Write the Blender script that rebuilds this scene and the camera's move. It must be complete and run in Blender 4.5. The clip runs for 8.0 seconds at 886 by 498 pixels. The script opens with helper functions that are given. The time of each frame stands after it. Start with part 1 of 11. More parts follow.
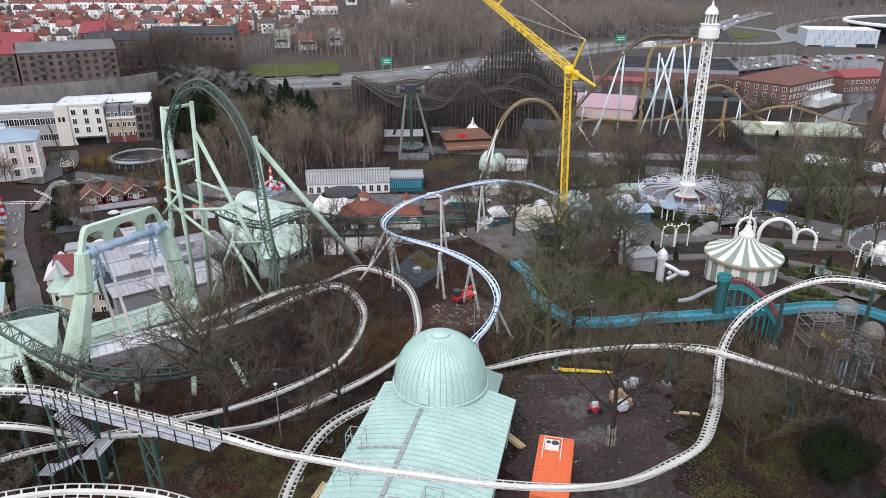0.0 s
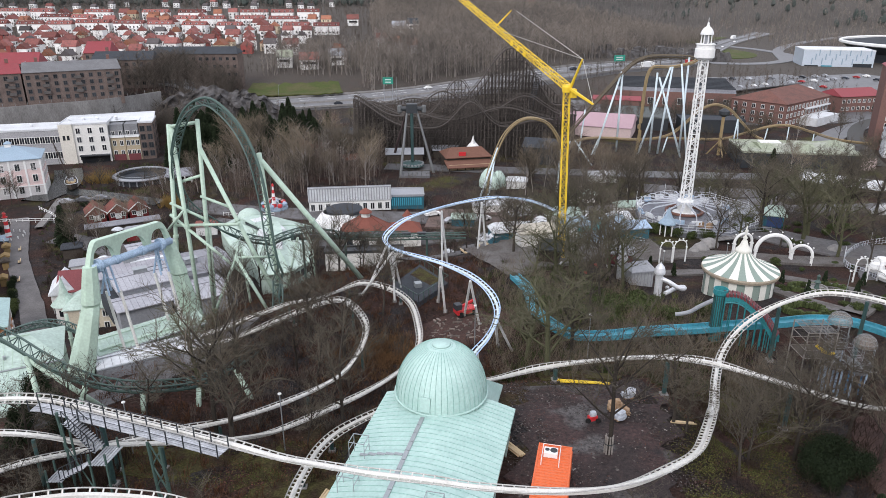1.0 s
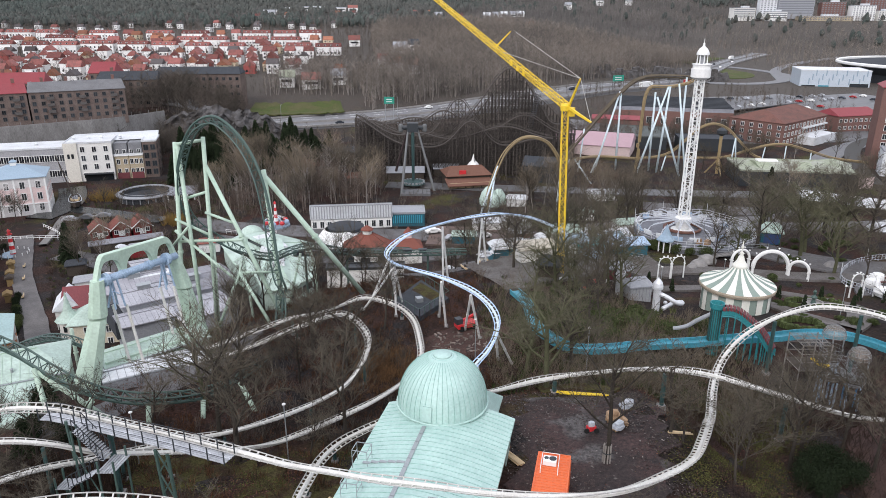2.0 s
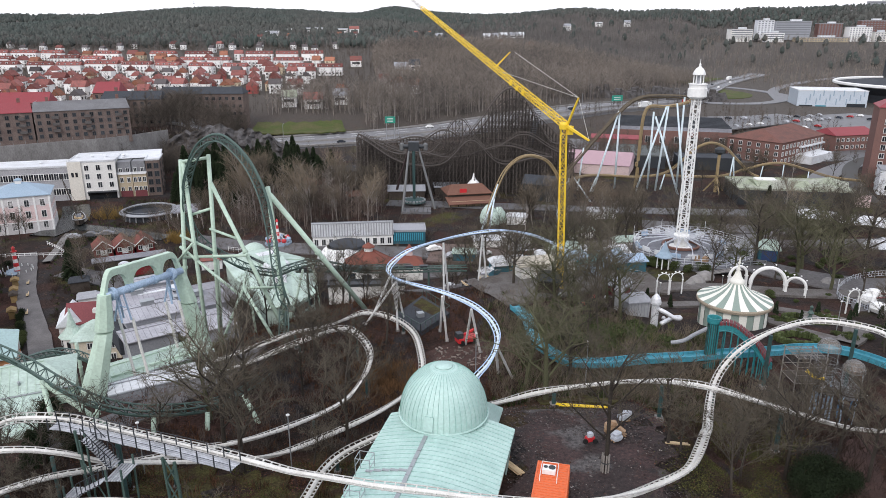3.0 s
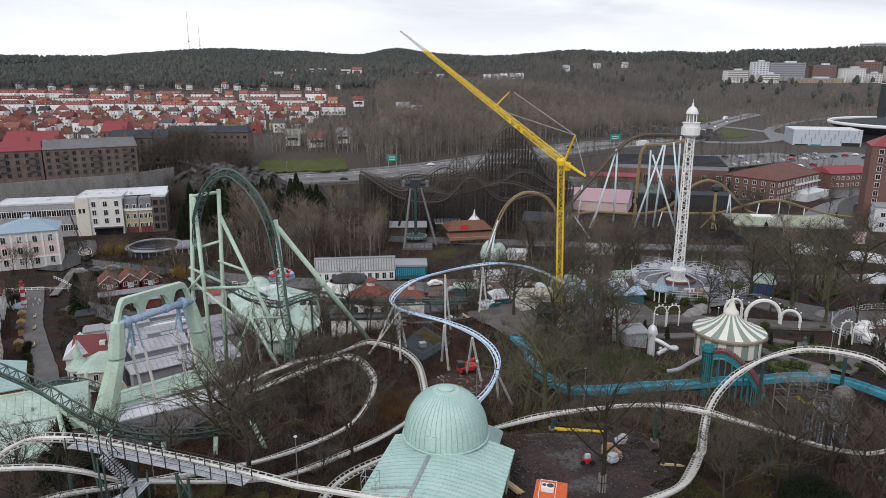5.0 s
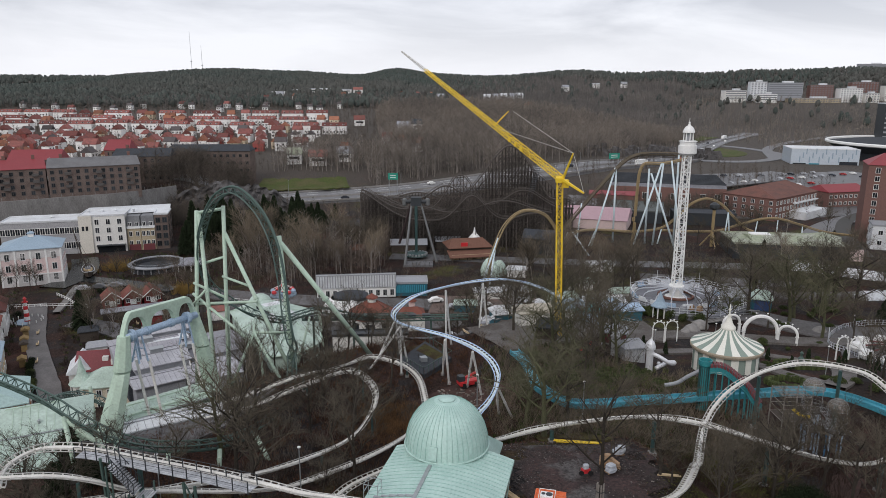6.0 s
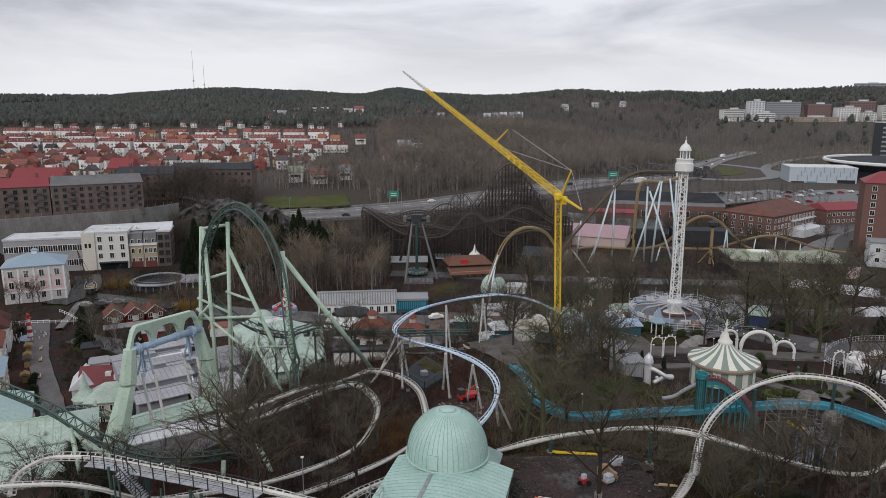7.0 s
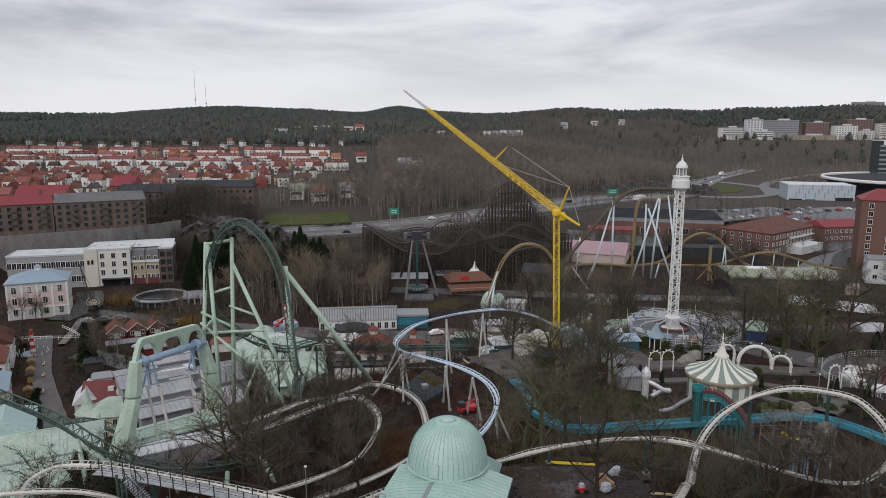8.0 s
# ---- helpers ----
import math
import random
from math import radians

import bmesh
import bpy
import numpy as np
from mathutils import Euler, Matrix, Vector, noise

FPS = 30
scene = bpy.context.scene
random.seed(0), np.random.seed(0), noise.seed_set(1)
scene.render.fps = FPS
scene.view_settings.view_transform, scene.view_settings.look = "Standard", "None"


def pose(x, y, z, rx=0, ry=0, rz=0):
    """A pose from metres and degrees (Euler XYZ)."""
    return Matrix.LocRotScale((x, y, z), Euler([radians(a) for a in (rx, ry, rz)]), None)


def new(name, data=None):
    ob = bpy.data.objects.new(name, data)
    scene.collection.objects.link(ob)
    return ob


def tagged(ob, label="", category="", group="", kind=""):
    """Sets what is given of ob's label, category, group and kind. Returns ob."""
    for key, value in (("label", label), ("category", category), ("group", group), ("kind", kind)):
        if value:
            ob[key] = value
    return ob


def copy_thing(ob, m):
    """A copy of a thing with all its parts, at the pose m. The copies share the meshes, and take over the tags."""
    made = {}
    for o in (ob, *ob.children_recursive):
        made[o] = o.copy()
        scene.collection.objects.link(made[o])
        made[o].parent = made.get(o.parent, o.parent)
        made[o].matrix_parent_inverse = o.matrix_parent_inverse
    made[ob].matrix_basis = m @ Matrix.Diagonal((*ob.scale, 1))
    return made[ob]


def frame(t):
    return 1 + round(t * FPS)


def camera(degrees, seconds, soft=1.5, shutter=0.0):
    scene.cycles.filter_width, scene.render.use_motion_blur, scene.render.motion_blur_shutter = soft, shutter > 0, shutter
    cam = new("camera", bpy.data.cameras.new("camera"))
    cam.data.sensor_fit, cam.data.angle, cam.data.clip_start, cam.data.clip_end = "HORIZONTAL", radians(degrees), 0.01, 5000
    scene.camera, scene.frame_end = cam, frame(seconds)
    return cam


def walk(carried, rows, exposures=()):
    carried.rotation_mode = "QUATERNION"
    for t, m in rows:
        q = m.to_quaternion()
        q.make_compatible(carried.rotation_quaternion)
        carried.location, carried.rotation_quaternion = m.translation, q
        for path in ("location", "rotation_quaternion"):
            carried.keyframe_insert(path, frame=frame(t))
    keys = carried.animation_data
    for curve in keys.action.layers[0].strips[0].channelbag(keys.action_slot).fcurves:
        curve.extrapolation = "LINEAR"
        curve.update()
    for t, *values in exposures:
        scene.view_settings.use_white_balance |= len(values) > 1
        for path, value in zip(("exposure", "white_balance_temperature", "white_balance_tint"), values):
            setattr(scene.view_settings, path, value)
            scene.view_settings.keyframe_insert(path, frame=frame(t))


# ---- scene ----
# The camera: a drone drawing back on a level line while it tilts up.
cam = camera(65.3, 8.0, soft=0.5)
PATH = [
    (0.0, 0.000, 0.000, 64.000, -22.500, 0.000, 0.000),
    (0.5, -0.018, -0.732, 64.032, -21.732, -0.008, 0.020),
    (1.0, -0.041, -1.459, 64.058, -20.957, -0.012, 0.039),
    (1.5, -0.068, -2.183, 64.081, -20.176, -0.011, 0.058),
    (2.0, -0.100, -2.906, 64.098, -19.390, -0.008, 0.076),
    (2.5, -0.134, -3.630, 64.112, -18.602, -0.001, 0.093),
    (3.0, -0.169, -4.359, 64.122, -17.812, 0.008, 0.109),
    (3.5, -0.206, -5.094, 64.128, -17.022, 0.018, 0.125),
    (4.0, -0.243, -5.839, 64.130, -16.234, 0.030, 0.140),
    (4.5, -0.279, -6.594, 64.129, -15.448, 0.042, 0.154),
    (5.0, -0.313, -7.364, 64.126, -14.666, 0.054, 0.167),
    (5.5, -0.344, -8.150, 64.119, -13.891, 0.065, 0.179),
    (6.0, -0.372, -8.954, 64.111, -13.122, 0.075, 0.190),
    (6.5, -0.396, -9.780, 64.100, -12.362, 0.083, 0.200),
    (7.0, -0.415, -10.629, 64.087, -11.613, 0.088, 0.208),
    (7.5, -0.427, -11.504, 64.072, -10.874, 0.090, 0.216),
    (8.0, -0.432, -12.408, 64.055, -10.149, 0.088, 0.222),
]
EXPOSURES = [(0.0, 0.90, 6320, 13.5), (1.5, 0.90, 6320, 13.5), (3.0, 0.82, 6340, 13.5), (4.0, 0.59, 6370, 13), (4.7, 0.42, 6400, 12.5), (5.8, 0.28, 6460, 12), (6.5, 0.14, 6520, 12), (7.0, 0.06, 6540, 12), (8.0, 0.01, 6560, 12)]
walk(cam, [(t, pose(x, y, z, 90 + pitch, 0, yaw) @ pose(0, 0, 0, 0, 0, roll)) for t, x, y, z, pitch, roll, yaw in PATH], EXPOSURES)

# ---- overcast winter daylight ----
SUN_UP, SUN_TURN = 38.0, 205.0
world = bpy.data.worlds.new("overcast_sky")
scene.world = world
world.use_nodes = True
wn, wl = world.node_tree.nodes, world.node_tree.links
wn.clear()
w_out = wn.new("ShaderNodeOutputWorld")
w_bg = wn.new("ShaderNodeBackground")
w_sky = wn.new("ShaderNodeTexSky")
w_sky.sky_type, w_sky.sun_disc = "NISHITA", False
w_sky.sun_elevation, w_sky.sun_rotation = radians(SUN_UP), radians(SUN_TURN)
w_sky.dust_density = 4.0
w_co = wn.new("ShaderNodeTexCoord")
w_map = wn.new("ShaderNodeMapping")
w_map.inputs["Scale"].default_value = (1.5, 1.5, 7.0)
w_noise = wn.new("ShaderNodeTexNoise")
w_noise.inputs["Scale"].default_value, w_noise.inputs["Detail"].default_value, w_noise.inputs["Roughness"].default_value = 1.7, 7.0, 0.55
w_noise.inputs["Distortion"].default_value = 0.4
w_ramp = wn.new("ShaderNodeValToRGB")
w_ramp.color_ramp.elements[0].position, w_ramp.color_ramp.elements[0].color = 0.38, (0.50, 0.525, 0.58, 1)
w_ramp.color_ramp.elements[1].position, w_ramp.color_ramp.elements[1].color = 0.60, (0.86, 0.885, 0.935, 1)
w_sep = wn.new("ShaderNodeSeparateXYZ")
w_low = wn.new("ShaderNodeMapRange")
for key, value in (("From Min", 0.0), ("From Max", 0.13), ("To Min", 1.0), ("To Max", 0.0)):
    w_low.inputs[key].default_value = value
w_band = wn.new("ShaderNodeMix")
w_band.data_type = "RGBA"
w_band.inputs["B"].default_value = (0.92, 0.94, 0.975, 1)
w_dim = wn.new("ShaderNodeMix")
w_dim.data_type, w_dim.blend_type = "RGBA", "MULTIPLY"
w_dim.inputs["Factor"].default_value = 1.0
w_dim.inputs["B"].default_value = (0.09, 0.09, 0.09, 1)
w_mix = wn.new("ShaderNodeMix")
w_mix.data_type = "RGBA"
w_mix.inputs["Factor"].default_value = 0.86
wl.new(w_co.outputs["Generated"], w_map.inputs["Vector"])
wl.new(w_map.outputs["Vector"], w_noise.inputs["Vector"])
wl.new(w_noise.outputs["Fac"], w_ramp.inputs["Fac"])
wl.new(w_co.outputs["Generated"], w_sep.inputs["Vector"])
wl.new(w_sep.outputs["Z"], w_low.inputs["Value"])
wl.new(w_low.outputs["Result"], w_band.inputs["Factor"])
wl.new(w_ramp.outputs["Color"], w_band.inputs["A"])
wl.new(w_sky.outputs["Color"], w_dim.inputs["A"])
wl.new(w_dim.outputs["Result"], w_mix.inputs["A"])
wl.new(w_band.outputs["Result"], w_mix.inputs["B"])
wl.new(w_mix.outputs["Result"], w_bg.inputs["Color"])
w_bg.inputs["Strength"].default_value = 1.0
wl.new(w_bg.outputs["Background"], w_out.inputs["Surface"])
sun_data = bpy.data.lights.new("sun", "SUN")
sun_data.energy, sun_data.angle, sun_data.color = 0.8, radians(25), (1.0, 0.97, 0.93)
sun = new("sun", sun_data)
sun.matrix_world = pose(0, 0, 300, 90 - SUN_UP, 0, 180 - SUN_TURN)


# ---- materials ----
def mat(name, base, rough=0.7, metal=0.0, var=0.22, scale=0.7, bump=0.15, other=None, amount=0.35, each=0.0, island=0.0, stretch=(1, 1, 1)):
    """A procedural surface: base colour, uneven at two scales, with patches of another colour, fine relief and a spread between alike pieces."""
    m = bpy.data.materials.new(name)
    m.use_nodes = True
    n, l = m.node_tree.nodes, m.node_tree.links
    p = n["Principled BSDF"]
    geo = n.new("ShaderNodeNewGeometry")
    mp = n.new("ShaderNodeMapping")
    mp.inputs["Scale"].default_value = stretch
    l.new(geo.outputs["Position"], mp.inputs["Vector"])
    big, small = n.new("ShaderNodeTexNoise"), n.new("ShaderNodeTexNoise")
    for node, s, d in ((big, scale, 5.0), (small, scale * 9, 3.0)):
        node.inputs["Scale"].default_value, node.inputs["Detail"].default_value = s, d
        l.new(mp.outputs["Vector"], node.inputs["Vector"])
    ramp = n.new("ShaderNodeMapRange")
    for key, value in (("From Min", 0.5 - 0.1), ("From Max", 0.5 + 0.14), ("To Min", 0.0), ("To Max", amount)):
        ramp.inputs[key].default_value = value
    l.new(big.outputs["Fac"], ramp.inputs["Value"])
    mix = n.new("ShaderNodeMix")
    mix.data_type = "RGBA"
    mix.inputs["A"].default_value = (*base, 1)
    mix.inputs["B"].default_value = (*(other or [c * (1 - var) for c in base]), 1)
    l.new(ramp.outputs["Result"], mix.inputs["Factor"])
    hsv = n.new("ShaderNodeHueSaturation")
    l.new(mix.outputs["Result"], hsv.inputs["Color"])
    val = n.new("ShaderNodeMapRange")
    for key, value in (("From Min", 0.25), ("From Max", 0.75), ("To Min", 1 - var), ("To Max", 1 + var)):
        val.inputs[key].default_value = value
    l.new(small.outputs["Fac"], val.inputs["Value"])
    last = val.outputs["Result"]
    for spread, source in ((each, "object"), (island, "island")):
        if spread:
            if source == "object":
                rnd = n.new("ShaderNodeObjectInfo").outputs["Random"]
            else:
                rnd = geo.outputs["Random Per Island"]
            r2 = n.new("ShaderNodeMapRange")
            r2.inputs["To Min"].default_value, r2.inputs["To Max"].default_value = 1 - spread, 1 + spread
            l.new(rnd, r2.inputs["Value"])
            mul = n.new("ShaderNodeMath")
            mul.operation = "MULTIPLY"
            l.new(last, mul.inputs[0])
            l.new(r2.outputs["Result"], mul.inputs[1])
            last = mul.outputs["Value"]
    l.new(last, hsv.inputs["Value"])
    l.new(hsv.outputs["Color"], p.inputs["Base Color"])
    p.inputs["Roughness"].default_value, p.inputs["Metallic"].default_value = rough, metal
    if rough >= 0.8:
        p.inputs["Specular IOR Level"].default_value = 0.12
    if bump:
        b = n.new("ShaderNodeBump")
        b.inputs["Strength"].default_value, b.inputs["Distance"].default_value = bump, 0.05
        l.new(small.outputs["Fac"], b.inputs["Height"])
        l.new(b.outputs["Normal"], p.inputs["Normal"])
    return m


COPPER = mat("verdigris_copper", (0.43, 0.59, 0.54), 0.5, 0.0, 0.10, 0.5, 0.05, (0.34, 0.50, 0.455), 0.7)
COPPER_DARK = mat("verdigris_seam", (0.30, 0.48, 0.43), 0.6)
GREY_METAL = mat("galvanised_steel", (0.36, 0.38, 0.39), 0.45, 0.5, 0.15, 2)
WHITE_STEEL = mat("white_painted_steel", (0.66, 0.65, 0.61), 0.5, 0.0, 0.12, 0.9, 0.05, (0.50, 0.47, 0.42), 0.45)
WORN_RAIL = mat("worn_grey_rail", (0.46, 0.45, 0.43), 0.45, 0.2, 0.2, 1.5, 0.05, (0.30, 0.28, 0.25), 0.6)
WHITE = mat("white_paint", (0.78, 0.78, 0.76), 0.6, 0.0, 0.08, 0.4, 0.05)
DARK_STEEL = mat("dark_green_steel", (0.058, 0.100, 0.086), 0.5, 0.0, 0.2, 1.2)
TEAL_STEEL = mat("dark_teal_steel", (0.035, 0.075, 0.072), 0.5)
PALE_GREEN = mat("pale_green_steel", (0.46, 0.59, 0.48), 0.5, 0.0, 0.12, 0.4, 0.05, (0.36, 0.46, 0.37), 0.7)
BLUE_AXLE = mat("blue_grey_steel", (0.34, 0.45, 0.58), 0.45)
BLUE_TRACK = mat("light_blue_track", (0.47, 0.62, 0.85), 0.45)
BLACK_STEEL = mat("black_steel", (0.03, 0.035, 0.04), 0.5, 0.0, 0.25, 2)
GOLD_TRACK = mat("ochre_track", (0.29, 0.215, 0.11), 0.5, 0.0, 0.15, 1.0)
ICE_STEEL = mat("ice_blue_steel", (0.62, 0.72, 0.76), 0.5)
CRANE_YELLOW = mat("crane_yellow", (0.80, 0.55, 0.03), 0.5, 0.0, 0.12, 1.0)
TIMBER = mat("weathered_timber", (0.070, 0.058, 0.049), 0.85, 0.0, 0.35, 1.5, 0.2, island=0.3)
WOOD_PALE = mat("new_timber", (0.55, 0.42, 0.25), 0.75, 0.0, 0.2, 3, each=0.15)
ROOF_GREY = mat("grey_roofing", (0.30, 0.31, 0.33), 0.7, 0.0, 0.15, 0.4, 0.1)
ROOF_PALE = mat("pale_roofing", (0.66, 0.68, 0.70), 0.6, 0.0, 0.12, 0.3, 0.1, (0.5, 0.5, 0.5), 0.5)
ROOF_MINT = mat("mint_roofing", (0.45, 0.56, 0.49), 0.6, 0.0, 0.16, 0.35, 0.08, (0.33, 0.42, 0.355), 0.8)
ROOF_DARK = mat("tarred_roof", (0.055, 0.06, 0.068), 0.82, 0.0, 0.3, 0.5)
ROOF_RED = mat("red_clay_tiles", (0.23, 0.088, 0.074), 0.8, 0.0, 0.25, 0.8, 0.2, (0.15, 0.085, 0.076), 0.8, each=0.5)
ROOF_RUST = mat("orange_roof_felt", (0.21, 0.08, 0.06), 0.8, 0.0, 0.2, 0.6, 0.15)
ROOF_CRIMSON = mat("crimson_sheet_roof", (0.24, 0.035, 0.042), 0.6, 0.0, 0.15, 0.3)
ROOF_GREY_DULL = mat("dull_grey_sheet_roof", (0.155, 0.155, 0.16), 0.7, 0.0, 0.2, 0.3, 0.1, (0.11, 0.108, 0.11), 0.7)
ROOF_BLUE = mat("blue_grey_sheet_roof", (0.27, 0.36, 0.44), 0.5, 0.0, 0.12, 0.3)
ROOF_OLIVE = mat("mossy_flat_roof", (0.30, 0.33, 0.24), 0.85, 0.0, 0.25, 0.15, 0.15, (0.40, 0.40, 0.36), 0.6)
ROOF_PINK = mat("faded_pink_roof", (0.43, 0.285, 0.315), 0.7, 0.0, 0.12, 0.2)
PLASTER = mat("cream_plaster", (0.70, 0.69, 0.655), 0.85, 0.0, 0.1, 0.3)
PLASTER_PINK = mat("pink_plaster", (0.66, 0.52, 0.50), 0.85, 0.0, 0.1, 0.3)
PLASTER_OCHRE = mat("ochre_plaster", (0.44, 0.37, 0.26), 0.85, 0.0, 0.15, 0.3)
HOUSE_WALL = mat("light_house_render", (0.84, 0.83, 0.81), 0.85, 0.0, 0.06, 0.3, each=0.08)
HOUSE_WALL_YELLOW = mat("yellow_house_render", (0.60, 0.51, 0.37), 0.85, 0.0, 0.1, 0.3, each=0.2)
BRICK = mat("dull_red_brick", (0.19, 0.108, 0.092), 0.85, 0.0, 0.2, 2.0, 0.2, (0.15, 0.09, 0.08), 0.6)
BRICK_DARK = mat("sooty_brown_brick", (0.165, 0.128, 0.112), 0.85, 0.0, 0.25, 0.4, 0.2, (0.12, 0.09, 0.08), 0.8)
FALU_RED = mat("falun_red_boards", (0.205, 0.028, 0.032), 0.8, 0.0, 0.15, 1.0)
WINDOW = mat("dark_window_glass", (0.03, 0.035, 0.04), 0.12, 0.0, 0.3, 1.0, 0.0, each=0.5)
WATER_BLUE = mat("flume_blue", (0.065, 0.30, 0.39), 0.4, 0.0, 0.25, 0.35, 0.1, (0.04, 0.17, 0.21), 0.7)
TEAL_PAINT = mat("teal_paint", (0.03, 0.22, 0.24), 0.5)
MAROON = mat("maroon_panels", (0.14, 0.035, 0.04), 0.6, each=0.2)
ORANGE = mat("orange_container_paint", (0.70, 0.15, 0.045), 0.5, 0.0, 0.12, 0.8)
RED_PAINT = mat("red_paint", (0.55, 0.03, 0.035), 0.45)
YELLOW_PAINT = mat("yellow_formwork", (0.75, 0.52, 0.02), 0.5)
STRIPE_GREEN = mat("sage_green_canvas", (0.25, 0.31, 0.27), 0.8, 0.0, 0.1, 0.8)
STRIPE_WHITE = mat("cream_canvas", (0.74, 0.73, 0.66), 0.8, 0.0, 0.08, 0.8)
ASPHALT = mat("wet_asphalt", (0.095, 0.095, 0.10), 0.5, 0.0, 0.2, 0.25, 0.1, (0.14, 0.135, 0.13), 0.6)
ROAD_GREY = mat("motorway_asphalt", (0.17, 0.17, 0.175), 0.7, 0.0, 0.15, 0.1, 0.05)
PAVING = mat("grey_paving", (0.145, 0.140, 0.142), 0.8, 0.0, 0.25, 0.3, 0.1, (0.105, 0.098, 0.096), 0.8)
CONCRETE = mat("stained_concrete", (0.26, 0.25, 0.24), 0.85, 0.0, 0.2, 0.2, 0.15)
ROCK = mat("grey_gneiss", (0.115, 0.110, 0.110), 0.9, 0.0, 0.5, 0.35, 1.0, (0.055, 0.050, 0.047), 1.0)
GRASS = mat("winter_grass", (0.066, 0.084, 0.026), 0.9, 0.0, 0.3, 0.15, 0.3, (0.10, 0.09, 0.045), 0.8)
BARK = mat("grey_brown_bark", (0.056, 0.048, 0.040), 0.9, 0.0, 0.3, 1.5, 0.2, each=0.3)
BARK_MOSS = mat("mossy_bark", (0.085, 0.086, 0.05), 0.9, 0.0, 0.3, 1.5, 0.2, each=0.25)
TWIG = mat("bare_twigs", (0.096, 0.083, 0.064), 0.9, 0.0, 0.25, 0.6, 0.0, each=0.25)
OLIVE_TWIG = mat("olive_mossy_twigs", (0.108, 0.100, 0.068), 0.9, 0.0, 0.25, 0.6, 0.0, (0.086, 0.089, 0.050), 0.7, each=0.2)
PALE_TWIG = mat("pale_tan_twigs", (0.19, 0.155, 0.115), 0.9, 0.0, 0.25, 0.6, 0.0, each=0.25)
# Brown twigs of the slope woods, lightened in the colour for distance haze.
WOOD_SLOPE = mat("hazed_slope_woods", (0.228, 0.198, 0.170), 0.95, 0.0, 0.25, 0.03, 0.0, (0.150, 0.134, 0.120), 1.0, island=0.5)
WOOD_MID = mat("bare_nearer_woods", (0.135, 0.113, 0.096), 0.95, 0.0, 0.25, 0.05, 0.0, (0.08, 0.072, 0.06), 0.8, island=0.35)
BIRCH = mat("birch_bark", (0.30, 0.27, 0.245), 0.85, 0.0, 0.3, 2.0, each=0.2)
SCRUB = mat("dead_brown_scrub", (0.055, 0.036, 0.028), 0.95, 0.0, 0.3, 0.3, 0.0, (0.034, 0.028, 0.022), 0.7, island=0.35)
SCRUB_RUST = mat("rusty_bracken", (0.11, 0.056, 0.032), 0.95, 0.0, 0.3, 0.3, 0.0, island=0.35)
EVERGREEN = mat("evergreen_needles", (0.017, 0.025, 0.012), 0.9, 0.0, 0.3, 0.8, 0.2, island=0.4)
HEDGE = mat("hedge_leaves", (0.062, 0.078, 0.030), 0.9, 0.0, 0.35, 1.0, 0.2, island=0.4)
# Far twigs and needles: base colours paled and greyed to include aerial haze.
WOOD_FAR = mat("hazed_far_bare_woods", (0.190, 0.176, 0.166), 0.95, 0.0, 0.25, 0.012, 0.0, (0.115, 0.112, 0.108), 0.8, island=0.25)
PINE_FAR = mat("hazed_far_pines", (0.066, 0.080, 0.072), 0.95, 0.0, 0.2, 0.006, 0.0, (0.092, 0.092, 0.084), 0.9, island=0.12)
SIGN_GREEN = mat("green_sign", (0.02, 0.28, 0.2), 0.5)
CAR_PAINT = mat("car_paint", (0.30, 0.31, 0.33), 0.25, 0.0, 0.1, 1.0, 0.0, each=0.9)
TYRE = mat("black_rubber", (0.02, 0.02, 0.02), 0.9)
SHOP_BLUE = mat("turquoise_boards", (0.05, 0.30, 0.40), 0.7, each=0.1)
TEAL_DARK = mat("dark_teal_boards", (0.02, 0.11, 0.15), 0.7)
GLASS_BLUE = mat("pale_cladding", (0.50, 0.56, 0.62), 0.4, 0.1, 0.1, 0.2)


